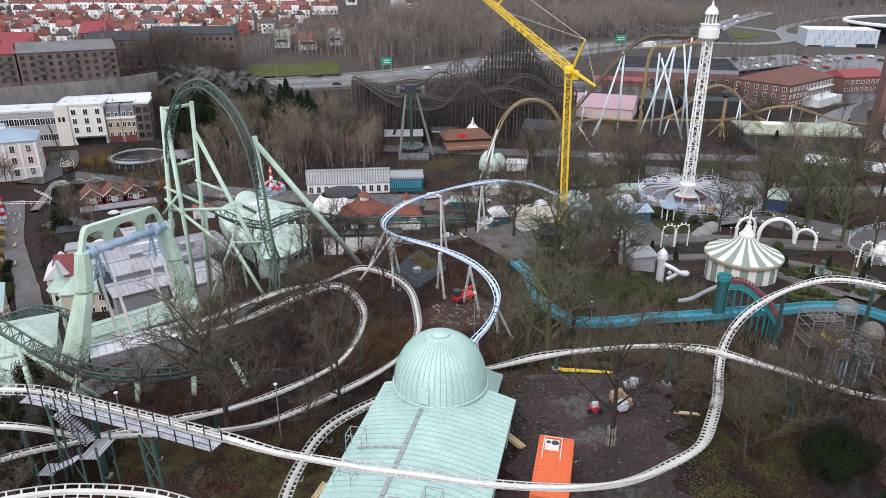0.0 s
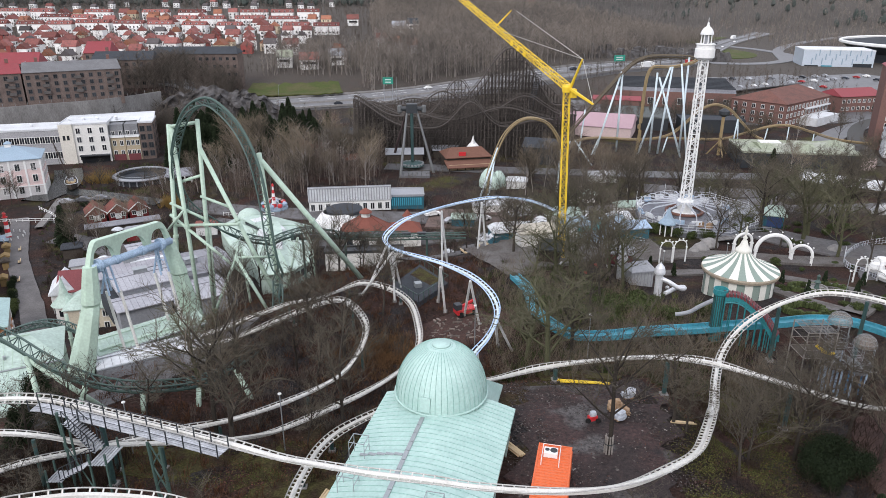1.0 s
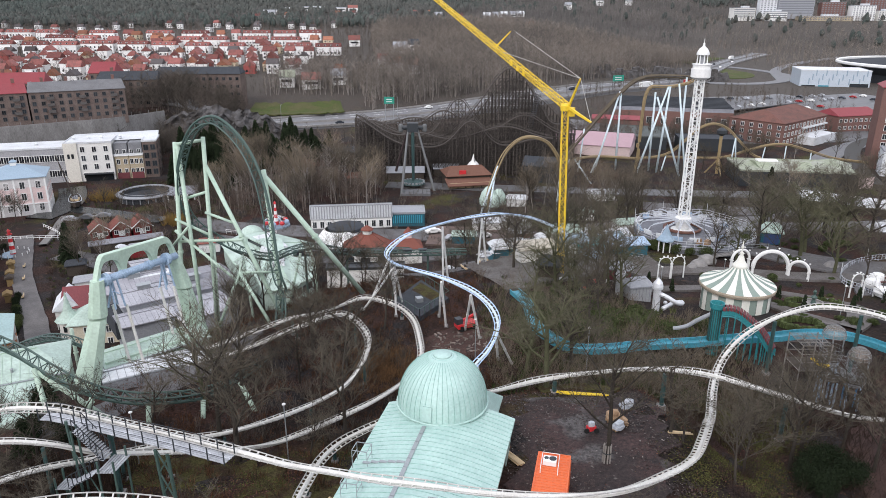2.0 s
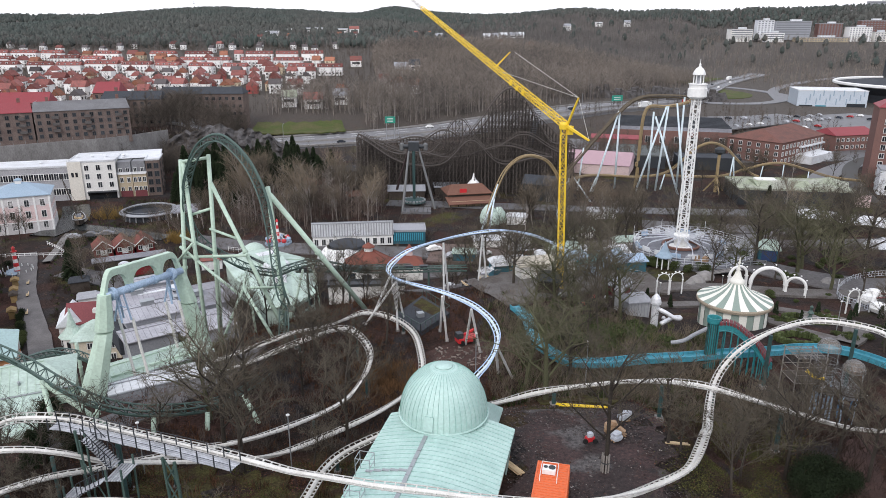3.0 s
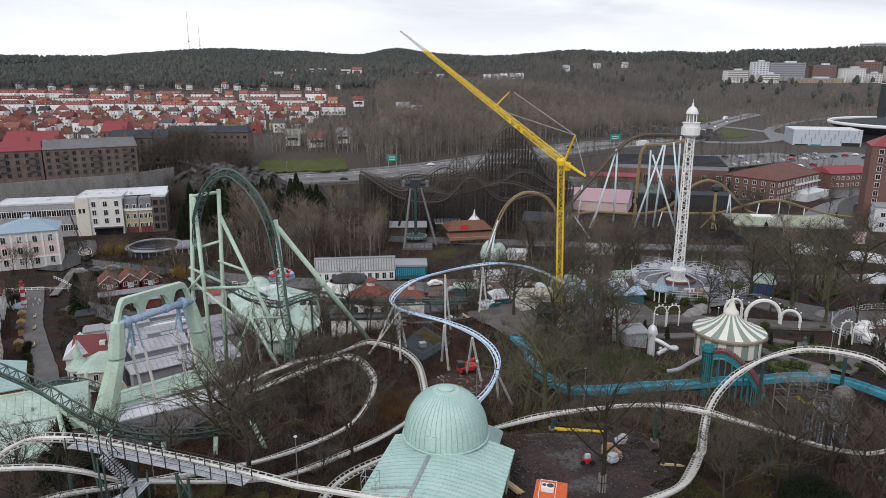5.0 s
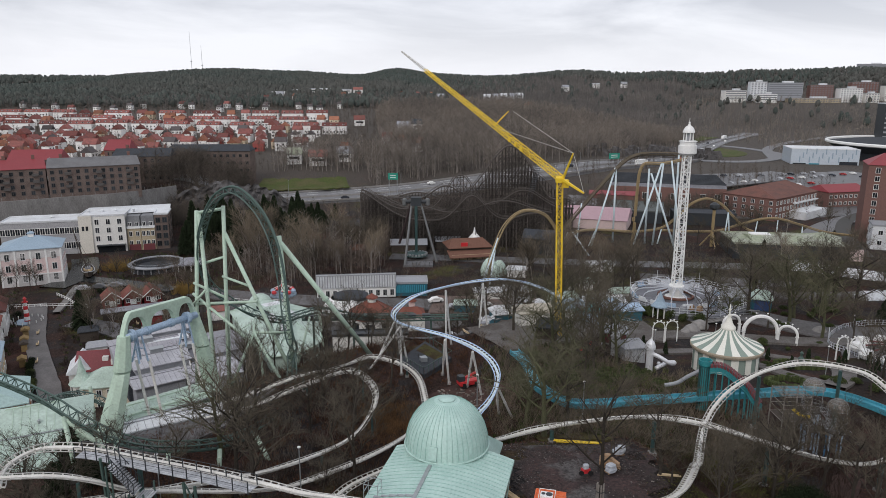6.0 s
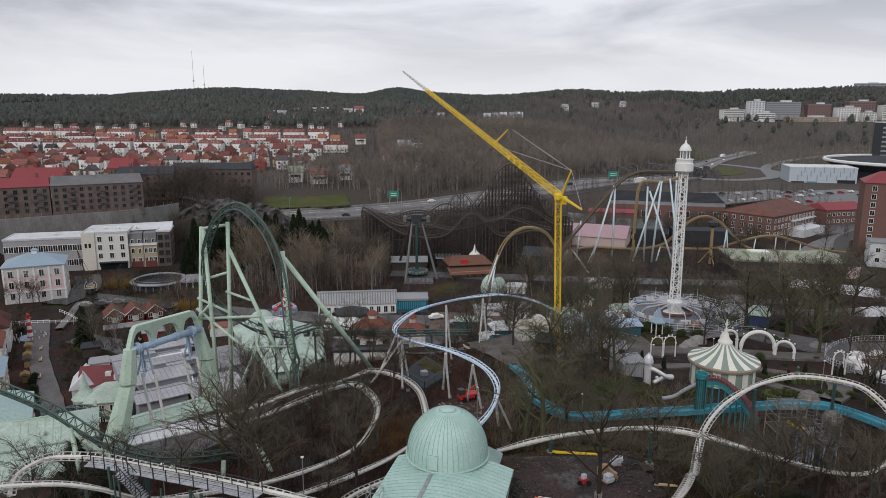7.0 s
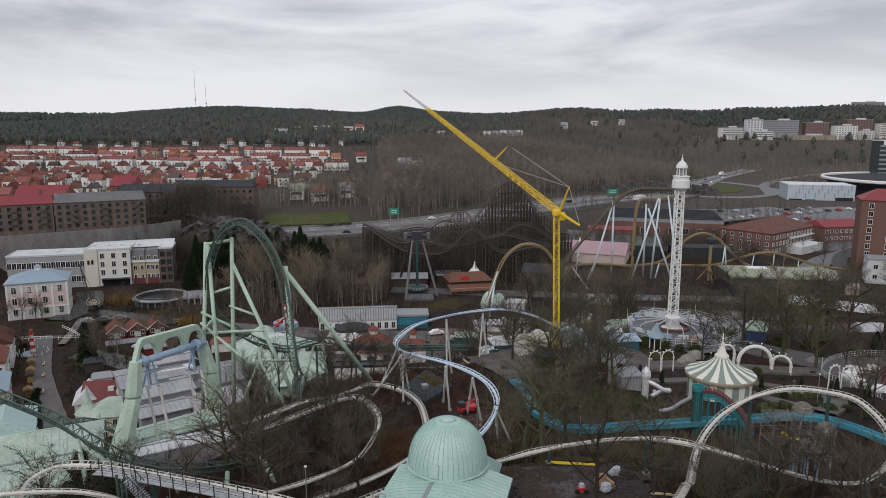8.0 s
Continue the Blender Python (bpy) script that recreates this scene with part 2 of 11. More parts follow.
def soil_material(name, layers, rough=0.9, beyond=None):
    """Earth in patches: layers of colour, scale and edge of the patches; beyond: a paler colour that takes over from y
    290 to 390.
    """
    m = bpy.data.materials.new(name)
    m.use_nodes = True
    n, l = m.node_tree.nodes, m.node_tree.links
    p = n["Principled BSDF"]
    geo = n.new("ShaderNodeNewGeometry")
    colour = None
    for k, (c, s, a, b) in enumerate(layers):
        if colour is None:
            rgb = n.new("ShaderNodeRGB")
            rgb.outputs[0].default_value = (*c, 1)
            colour = rgb.outputs[0]
            continue
        t = n.new("ShaderNodeTexNoise")
        t.inputs["Scale"].default_value, t.inputs["Detail"].default_value = s, 8.0
        off = n.new("ShaderNodeMapping")
        off.inputs["Location"].default_value = (31.7 * k, 11.3 * k, 0)
        l.new(geo.outputs["Position"], off.inputs["Vector"])
        l.new(off.outputs["Vector"], t.inputs["Vector"])
        r = n.new("ShaderNodeMapRange")
        r.inputs["From Min"].default_value, r.inputs["From Max"].default_value = a, b
        l.new(t.outputs["Fac"], r.inputs["Value"])
        x = n.new("ShaderNodeMix")
        x.data_type = "RGBA"
        l.new(r.outputs["Result"], x.inputs["Factor"])
        l.new(colour, x.inputs["A"])
        x.inputs["B"].default_value = (*c, 1)
        colour = x.outputs["Result"]
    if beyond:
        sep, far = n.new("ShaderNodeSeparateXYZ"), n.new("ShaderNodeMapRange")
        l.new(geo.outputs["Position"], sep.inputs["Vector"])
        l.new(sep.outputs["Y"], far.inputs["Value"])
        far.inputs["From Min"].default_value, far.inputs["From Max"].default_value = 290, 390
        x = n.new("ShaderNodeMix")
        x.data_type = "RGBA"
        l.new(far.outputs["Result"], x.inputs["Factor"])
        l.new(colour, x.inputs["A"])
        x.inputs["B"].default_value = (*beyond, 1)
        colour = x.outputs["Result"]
    fine = n.new("ShaderNodeTexNoise")
    fine.inputs["Scale"].default_value, fine.inputs["Detail"].default_value, fine.inputs["Roughness"].default_value = 3.2, 9.0, 0.72
    l.new(geo.outputs["Position"], fine.inputs["Vector"])
    v = n.new("ShaderNodeMapRange")
    v.inputs["From Min"].default_value, v.inputs["From Max"].default_value, v.inputs["To Min"].default_value, v.inputs["To Max"].default_value = 0.36, 0.66, 0.35, 1.8
    l.new(fine.outputs["Fac"], v.inputs["Value"])
    h = n.new("ShaderNodeHueSaturation")
    l.new(colour, h.inputs["Color"])
    l.new(v.outputs["Result"], h.inputs["Value"])
    l.new(h.outputs["Color"], p.inputs["Base Color"])
    p.inputs["Roughness"].default_value = rough
    p.inputs["Specular IOR Level"].default_value = 0.12 if rough > 0.8 else 0.4
    b = n.new("ShaderNodeBump")
    b.inputs["Strength"].default_value, b.inputs["Distance"].default_value = 0.6, 0.15
    l.new(fine.outputs["Fac"], b.inputs["Height"])
    l.new(b.outputs["Normal"], p.inputs["Normal"])
    return m


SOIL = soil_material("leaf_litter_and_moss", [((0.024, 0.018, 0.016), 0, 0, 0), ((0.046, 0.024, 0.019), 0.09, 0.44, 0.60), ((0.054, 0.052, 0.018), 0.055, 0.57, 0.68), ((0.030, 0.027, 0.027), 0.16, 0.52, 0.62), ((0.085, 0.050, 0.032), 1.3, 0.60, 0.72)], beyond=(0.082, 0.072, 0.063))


# ---- mesh helpers ----
class Mesh:
    """Collects vertices and faces for one part."""

    def __init__(self):
        self.v, self.f = [], []

    def add(self, verts, faces):
        k = len(self.v)
        self.v.extend([tuple(p) for p in verts])
        self.f.extend([tuple(i + k for i in face) for face in faces])
        return self

    def box(self, x, y, z, sx, sy, sz, turn=0.0, tilt=0.0, taper=1.0):
        """A block whose base centre is x, y, z; turned about z, tilted about its own x; the top scaled by taper."""
        m = Matrix.Translation((x, y, z)) @ Matrix.Rotation(radians(turn), 4, "Z") @ Matrix.Rotation(radians(tilt), 4, "X")
        pts = [m @ Vector((a * sx / 2 * s, b * sy / 2 * s, c)) for c, s in ((0, 1.0), (sz, taper)) for a, b in ((-1, -1), (1, -1), (1, 1), (-1, 1))]
        return self.add(pts, [(3, 2, 1, 0), (4, 5, 6, 7), (0, 1, 5, 4), (1, 2, 6, 5), (2, 3, 7, 6), (3, 0, 4, 7)])

    def beam(self, p, q, r, r2=None, n=6, caps=True):
        """A round or many-sided bar from p to q."""
        p, q = Vector(p), Vector(q)
        d = q - p
        if d.length < 1e-6:
            return self
        d.normalize()
        a = d.cross(Vector((0, 0, 1)) if abs(d.z) < 0.95 else Vector((1, 0, 0))).normalized()
        b = d.cross(a)
        r2 = r if r2 is None else r2
        pts = []
        for c, rad in ((p, r), (q, r2)):
            for i in range(n):
                w = 2 * math.pi * (i + 0.5) / n
                pts.append(c + rad * (math.cos(w) * a + math.sin(w) * b))
        faces = [(i, (i + 1) % n, n + (i + 1) % n, n + i) for i in range(n)]
        if caps:
            faces += [tuple(range(n - 1, -1, -1)), tuple(range(n, 2 * n))]
        return self.add(pts, faces)

    def tube(self, path, r, n=6, closed=False, rend=None):
        """A tube along a path."""
        k = len(path)
        pts = []
        last = None
        for i in range(k):
            p0 = Vector(path[(i - 1) % k if closed else max(i - 1, 0)])
            p1 = Vector(path[(i + 1) % k if closed else min(i + 1, k - 1)])
            d = (p1 - p0).normalized()
            ref = last if last is not None else (Vector((0, 0, 1)) if abs(d.z) < 0.9 else Vector((1, 0, 0)))
            a = (ref - d * ref.dot(d)).normalized()
            last = a
            b = d.cross(a)
            rad = r if rend is None else r + (rend - r) * i / (k - 1)
            for j in range(n):
                w = 2 * math.pi * j / n
                pts.append(Vector(path[i]) + rad * (math.cos(w) * a + math.sin(w) * b))
        faces = []
        for i in range(k if closed else k - 1):
            for j in range(n):
                a0, a1 = i * n + j, i * n + (j + 1) % n
                b0, b1 = ((i + 1) % k) * n + j, ((i + 1) % k) * n + (j + 1) % n
                faces.append((a0, b0, b1, a1))
        if not closed:
            faces += [tuple(range(n)), tuple(range(k * n - 1, (k - 1) * n - 1, -1))]
        return self.add(pts, faces)

    def loft(self, sections, closed=False):
        """A skin over equal rows of points; closed: each row is a ring."""
        k = len(sections[0])
        faces = []
        for i in range(len(sections) - 1):
            for j in range(k if closed else k - 1):
                a, b = i * k + j, i * k + (j + 1) % k
                faces.append((a, b, b + k, a + k))
        return self.add([p for row in sections for p in row], faces)

    def lathe(self, x, y, profile, n=24, sweep=360.0, start=0.0):
        """A turned shape round a vertical axis; profile: rows of radius and z."""
        k = len(profile)
        whole = sweep >= 359.9
        cols = n if whole else n + 1
        pts = [(x + r * math.cos(radians(start + sweep * i / n)), y + r * math.sin(radians(start + sweep * i / n)), z) for i in range(cols) for r, z in profile]
        faces = []
        for i in range(n):
            a, b = i * k, ((i + 1) % cols) * k
            for j in range(k - 1):
                faces.append((a + j, b + j, b + j + 1, a + j + 1))
        return self.add(pts, faces)

    def prism(self, outline, z0, z1):
        """An upright block over an outline of x, y pairs, given anticlockwise."""
        k = len(outline)
        pts = [(x, y, z0) for x, y in outline] + [(x, y, z1) for x, y in outline]
        faces = [(i, (i + 1) % k, k + (i + 1) % k, k + i) for i in range(k)] + [tuple(range(k - 1, -1, -1)), tuple(range(k, 2 * k))]
        return self.add(pts, faces)

    def gable(self, x, y, z, sx, sy, rise, turn=0.0, over=0.3, hip=0.0, thick=0.18):
        """A pitched roof with its ridge along its own x, eaves at z, overhanging; hip: the length by which the ridge stops short at each end."""
        m = Matrix.Translation((x, y, z)) @ Matrix.Rotation(radians(turn), 4, "Z")
        a, b = sx / 2 + over, sy / 2 + over
        pts = [m @ Vector(p) for p in ((-a, -b, 0), (a, -b, 0), (a, b, 0), (-a, b, 0), (-a + hip, 0, rise), (a - hip, 0, rise))]
        low = [Vector((p.x, p.y, p.z - thick)) for p in pts]
        faces = [(0, 1, 5, 4), (2, 3, 4, 5), (1, 2, 5), (3, 0, 4)]
        self.add(pts + low, faces + [tuple(i + 6 for i in f[::-1]) for f in (faces if hip else faces[:2])] + [(0, 6, 7, 1), (1, 7, 8, 2), (2, 8, 9, 3), (3, 9, 6, 0)])
        return self

    def data(self, name, smooth=False):
        me = bpy.data.meshes.new(name)
        me.from_pydata(self.v, [], self.f)
        me.update()
        if smooth:
            me.polygons.foreach_set("use_smooth", [True] * len(me.polygons))
        return me


def part(name, mesh, material, parent=None, label="", smooth=False, kind=""):
    """Links a mesh as one object, under a thing or a part."""
    me = mesh if isinstance(mesh, bpy.types.Mesh) else mesh.data(name, smooth)
    if material and not me.materials:
        me.materials.append(material)
    ob = new(name, me)
    if parent is not None:
        ob.parent = parent
        up = parent.matrix_basis.copy()
        if parent.parent is not None:
            up = parent.parent.matrix_basis @ parent.matrix_parent_inverse @ up
        ob.matrix_parent_inverse = up.inverted()
    return tagged(ob, label=label, kind=kind)


def thing(name, x, y, z, label, category, group="", kind=""):
    """An empty at a thing's base, to carry its parts."""
    ob = new(name)
    ob.empty_display_size = 0.3
    ob.matrix_basis = Matrix.Translation((x, y, z))
    return tagged(ob, label, category, group, kind)


def at(ob, local):
    """Sets a part that shares mesh data at a pose in the world of its parent, given relative to that parent's base."""
    ob.matrix_parent_inverse = Matrix.Identity(4)
    ob.matrix_basis = local
    return ob


def smooth_path(points, step=0.8, closed=False):
    """A smooth curve through the points, at even steps."""
    pts = [Vector(p) for p in points]
    k = len(pts)
    dense = []
    for i in range(k if closed else k - 1):
        p0, p1, p2, p3 = (pts[j % k] if closed else pts[min(max(j, 0), k - 1)] for j in (i - 1, i, i + 1, i + 2))
        for s in range(12):
            t = s / 12
            dense.append(0.5 * (2 * p1 + (p2 - p0) * t + (2 * p0 - 5 * p1 + 4 * p2 - p3) * t * t + (3 * p1 - p0 - 3 * p2 + p3) * t ** 3))
    if not closed:
        dense.append(pts[-1])
    out, left = [dense[0]], step
    for a, b in zip(dense, dense[1:]):
        d = (b - a).length
        while d > left:
            a = a + (b - a) * (left / d)
            out.append(a)
            d, left = d - left, step
        left -= d
    return out


# ---- the lie of the land ----
def sst(a, b, v):
    u = min(1.0, max(0.0, (v - a) / (b - a)))
    return u * u * (3 - 2 * u)


def skyline(a):
    """Slope from the eye to the crest of the wooded ridge; a: x over y of the direction."""
    e = 0.003 + 0.0140 * sst(-0.62, -0.42, a)
    for c, w, h in ((-0.31, 0.10, 0.0083), (-0.19, 0.05, 0.003), (-0.071, 0.034, 0.0085), (-0.02, 0.05, 0.003), (0.185, 0.07, 0.0082), (0.31, 0.05, 0.0055), (0.42, 0.06, 0.005), (0.58, 0.13, 0.0098)):
        e += h * math.exp(-((a - c) / w) ** 2)
    return e


def ground(x, y):
    """Height of the ground: a park hill that falls to a plain, then wooded hills."""
    yc = 118 - 36 * sst(5, 50, -x) if x < -5 else 118 + 37 * sst(-5, 45, x)
    w = 28 + 7 * sst(-60, 0, x)
    top = 21 - 5 * sst(72, 105, y) * sst(15, 35, x)
    near = sst(-1, 6, -x)
    dell = sst(18, 24, x)
    z = 5 + top * (1 - sst(yc - w, yc + w, y)) + 5.2 * (1 - sst(44 - 16 * near - 12 * dell, 72 - 14 * near - 10 * dell, y))
    east = 100 * sst(60, 120, x)
    z += 4 * sst(270 + east, 320 + east, y)
    z += (1 - sst(0, 220, x - 0.12 * (y - 300))) * (16 * sst(310, 430, y) + 16 * sst(430, 760, y))
    back = 0.7 * (y - 250) - 0.714 * (x + 165)
    z += 13.5 * (1 - sst(-126, -88, x)) * sst(0, 5, back) * (1 - sst(300, 400, y))
    z += 20 * sst(700, 1300, y) + 16 * sst(880, 1050, y) * sst(0.30, 0.40, x / max(y, 1.0))
    z -= 1.6 * math.exp(-((x - 1.5) / 6.0) ** 2 - ((y - 57.5) / 4.2) ** 2)
    far, a = math.hypot(x, y), x / max(y, 1.0)
    if far > 900:
        crest = 50 + 1750 * skyline(a)
        z += (crest - z) * sst(1000 + 360 * sst(0.30, 0.38, a), 1720, far)
        z += (84 + 6 * math.sin(x / 300) - z) * sst(1850, 3000, far)
    return z


def ramp_axis(near, far, step, growth):
    out, v, s = [0.0], 0.0, step
    while v < far:
        if v > near:
            s *= growth
        v += s
        out.append(v)
    return out


right_axis = ramp_axis(130, 4200, 3.0, 1.09)
xs = [-v for v in right_axis[:0:-1]] + right_axis
ys = [-v for v in ramp_axis(30, 600, 6.0, 1.25)[:0:-1]] + ramp_axis(280, 4600, 3.0, 1.06)
land = Mesh()
land.v = [(x, y, ground(x, y) + (0.25 * noise.noise((x / 9, y / 9, 0.3)) if -130 < x < 130 and y < 300 else 0.0)) for y in ys for x in xs]
cols = len(xs)
land.f = [(j * cols + i, j * cols + i + 1, (j + 1) * cols + i + 1, (j + 1) * cols + i) for j in range(len(ys) - 1) for i in range(cols - 1)]
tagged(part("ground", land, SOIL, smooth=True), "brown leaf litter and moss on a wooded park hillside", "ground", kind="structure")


def ribbon(name, points, width, material, lift, label, category="road", step=3.0, kind="structure", flat=None, skirt=0.5, ragged=0.0):
    """A paved strip that lies on the ground along a line."""
    path = smooth_path([(x, y, 0) for x, y in points], step)
    m = Mesh()
    k = max(2, int(width / 2.5))
    for i, p in enumerate(path):
        d = (path[min(i + 1, len(path) - 1)] - path[max(i - 1, 0)]).normalized()
        s = Vector((d.y, -d.x, 0))
        for j in range(k + 1):
            e = j / k - 0.5
            q = p + s * width * e * (1 + ragged * 2.2 * noise.noise((p.x / 1.7, p.y / 1.7, 3.0 if e < 0 else 8.0)))
            m.v.append((q.x, q.y, (flat(p.x, p.y) if flat else max(ground(q.x, q.y), ground(p.x, p.y) - 0.4)) + 0.27 + lift))
    rows = len(path)
    for i in range(rows):
        for j in (0, k):
            x, y, z = m.v[i * (k + 1) + j]
            m.v.append((x, y, z - skirt))
    for i in range(rows - 1):
        for j in range(k):
            a, b = i * (k + 1) + j, (i + 1) * (k + 1) + j
            m.f.append((a, a + 1, b + 1, b))
        e = rows * (k + 1) + 2 * i
        m.f += [(i * (k + 1), (i + 1) * (k + 1), e + 2, e), (i * (k + 1) + k, e + 1, e + 3, (i + 1) * (k + 1) + k)]
    return tagged(part(name, m, material), label, category, kind=kind)
# ---- the coasters ----
def rail_frames(path, up_of=None):
    """Side and up vectors along a path."""
    out = []
    for i, p in enumerate(path):
        d = (path[min(i + 1, len(path) - 1)] - path[max(i - 1, 0)]).normalized()
        up = up_of(i, p, d) if up_of else Vector((0, 0, 1))
        s = d.cross(up).normalized()
        out.append((p, d, s, s.cross(d).normalized()))
    return out


def coaster(root, points, rail_mat, gauge=1.1, rail=0.09, spine=0.17, drop=0.45, tie=1.0, step=0.5, up_of=None, truss=False, tie_mat=None, bank=0.0):
    """One run of coaster track under its thing: two rails, a spine and crossties or a truss."""
    path = smooth_path(points, step)
    if bank:
        w = max(2, round(2.6 / step))
        lean = []
        for i, p in enumerate(path):
            a, b = path[max(i - w, 0)], path[min(i + w, len(path) - 1)]
            k = (a + b - 2 * p) / (w * step) ** 2 * bank
            k.z = 0
            lean.append(k * min(1.0, 0.75 / max(k.length, 1e-6)))
        even = [sum(lean[max(i - w, 0):i + w + 1], Vector()) / len(lean[max(i - w, 0):i + w + 1]) for i in range(len(lean))]
        up_of = lambda i, p, d: (Vector((0, 0, 1)) + even[i]).normalized()
    fr = rail_frames(path, up_of)
    for s in (-1, 1):
        part("rail", Mesh().tube([p + side * s * gauge / 2 for p, d, side, up in fr], rail, 5), WORN_RAIL if rail_mat is WHITE_STEEL else rail_mat, root)
    spine_path = [p - up * drop for p, d, side, up in fr]
    part("spine", Mesh().tube(spine_path, spine, 6), tie_mat or rail_mat, root)
    ties = Mesh()
    every = max(1, round(tie / step))
    for i in range(0, len(fr) - every, every):
        p, d, side, up = fr[i]
        a, b, c = p - side * gauge / 2, p + side * gauge / 2, p - up * drop
        r = 0.055
        if truss:
            ties.beam(a, b, r, n=4).beam(a, c, r, n=4).beam(b, c, r, n=4)
            q = fr[i + every]
            c2 = q[0] - q[3] * drop
            ties.beam(a, c2, r, n=4).beam(b, c2, r, n=4)
            ties.beam(a, q[0] + q[2] * gauge / 2, r * 0.8, n=4)
        else:
            ties.beam(a - up * 0.05, b - up * 0.05, 0.055, n=4).beam(a, c, 0.05, n=3).beam(b, c, 0.05, n=3)
    part("crosstie_lattice", ties, tie_mat or rail_mat, root, kind="stuff")
    return fr


def column(root, top, foot, r, material, foot_plate=True):
    post = Mesh().beam(foot, top, r, r, 8)
    post.beam(Vector(foot) + (Vector(top) - Vector(foot)) * 0.48, Vector(foot) + (Vector(top) - Vector(foot)) * 0.5, r * 1.22, n=8)
    ob = part("support_column", post, material, root)
    if foot_plate:
        part("footing", Mesh().box(foot[0], foot[1], ground(foot[0], foot[1]) - 0.35, r * 3.4, r * 3.4, 0.6), CONCRETE, ob, "grey concrete footing")
    return ob


def posts_under(root, fr, every, material, r=0.16, drop=0.5, skip=()):
    for k, i in enumerate(range(every // 2, len(fr), every)):
        p = fr[i][0]
        if k in skip or (-7 < p.x < 7 and 26 < p.y < 48):
            continue
        z = ground(p.x, p.y)
        if p.z - drop - z > 0.7:
            column(root, (p.x, p.y, p.z - drop), (p.x, p.y, z - 0.3), r, material)


WHITE_RUN = [(-33.5, 37.0, 35.2), (-34.6, 39.8, 35.3), (-33.4, 42.2, 35.4), (-29.6, 42.3, 35.4), (-26.5, 41.1, 35.7), (-22.4, 39.2, 36.1), (-17.7, 37.1, 36.5), (-13.5, 35.4, 36.6), (-10.3, 33.9, 36.8), (-7.4, 32.9, 37.0), (-4.5, 32.4, 36.8), (-0.8, 31.6, 36.9), (2.1, 30.9, 37.0), (5.3, 30.6, 37.0), (8.0, 30.4, 37.2), (10.8, 31.3, 36.9), (14.0, 33.9, 35.9), (16.9, 36.9, 34.9), (19.4, 41.4, 33.4), (21.3, 45.2, 32.3), (23.0, 48.8, 30.6), (25.6, 55.0, 29.3), (27.7, 59.3, 29.2), (29.8, 62.0, 30.0), (32.2, 63.2, 31.6), (35.9, 64.3, 33.0), (41.4, 66.1, 33.2)]
white = thing("roller_coaster", 0, 40, ground(0, 40), "white steel roller coaster track winding through bare trees", "roller coaster")
LOOP_END = [(45.4, 62.6, 33.7), (46.3, 59.3, 33.3), (45.9, 55.6, 32.6), (43.8, 51.4, 32.3), (40.7, 48.3, 32.0), (37.6, 46.8, 31.7)]
BACK_RUN = [(34.3, 46.8, 31.9), (30.7, 47.9, 32.4), (26.5, 49.3, 33.2), (22.5, 51.0, 33.6), (17.6, 51.4, 33.8), (13.2, 52.8, 32.6), (8.7, 55.0, 30.5), (4.1, 55.7, 28.8), (1.0, 56.5, 28.2), (-2.5, 56.8, 28.0)]
fr_a = coaster(white, WHITE_RUN + LOOP_END + BACK_RUN, WHITE_STEEL, gauge=0.80, rail=0.045, spine=0.19, drop=0.10, tie=0.68, step=0.34, bank=7.0)
posts_under(white, fr_a, 30, TEAL_STEEL, 0.2, skip=(0, 2, 4, 5, 6, 7))
# the low double bend behind, in the brown scrub
fr_c = coaster(white, [(-30.0, 67.2, 26.6), (-27.0, 69.0, 26.8), (-24.5, 70.6, 27.1), (-22.0, 72.0, 27.6), (-18.5, 73.5, 28.4), (-15.1, 74.7, 28.7), (-12.8, 77.3, 28.5), (-10.5, 81.0, 27.8), (-6.7, 79.6, 27.5), (-4.0, 75.3, 27.4), (-2.8, 67.9, 27.8), (-2.8, 64.4, 27.6), (-3.7, 61.7, 27.2), (-5.3, 59.1, 27.1), (-7.8, 56.3, 27.0), (-11.4, 52.3, 27.4), (-14.5, 48.5, 28.2), (-16.6, 46.1, 29.3), (-19.1, 44.4, 30.2), (-22.5, 42.4, 31.5), (-25.5, 40.4, 32.9), (-28.1, 39.3, 34.4), (-31.0, 38.2, 35.4), (-36.0, 36.4, 36.0), (-42.0, 34.0, 36.2)], WHITE_STEEL, gauge=0.80, rail=0.045, spine=0.19, drop=0.10, tie=0.68, step=0.34, bank=7.0)
posts_under(white, fr_c, 26, TEAL_STEEL, 0.14)
fr_i = coaster(white, [(-29.0, 65.5, 26.3), (-25.5, 67.4, 26.4), (-22.5, 69.5, 26.6), (-18.7, 72.0, 27.4), (-14.1, 72.9, 28.9), (-11.3, 71.4, 29.6), (-8.7, 66.3, 29.8), (-8.4, 62.6, 29.2), (-9.6, 58.4, 28.5), (-11.9, 55.4, 28.2), (-15.4, 52.1, 28.3), (-18.4, 49.0, 29.0), (-21.4, 46.9, 29.6), (-24.1, 43.8, 30.8), (-26.9, 40.4, 32.2), (-29.3, 37.0, 33.6), (-33, 32, 34.5), (-38, 27, 35.0)], WHITE_STEEL, gauge=0.80, rail=0.045, spine=0.19, drop=0.10, tie=0.68, step=0.34, bank=7.0)
posts_under(white, fr_i, 26, TEAL_STEEL, 0.14)
fr_d = coaster(white, [(-2.5, 53.6, 28.4), (-4.7, 51.8, 28.5), (-5.9, 50.6, 28.7), (-8.6, 47.4, 29.1), (-9.9, 44.2, 29.6), (-10.3, 39.7, 30.7), (-10.3, 36.5, 31.6), (-10.0, 34.0, 32.2), (-8.4, 29.0, 33.0)], WHITE_STEEL, gauge=0.80, rail=0.045, spine=0.19, drop=0.10, tie=0.68, step=0.34, bank=7.0)
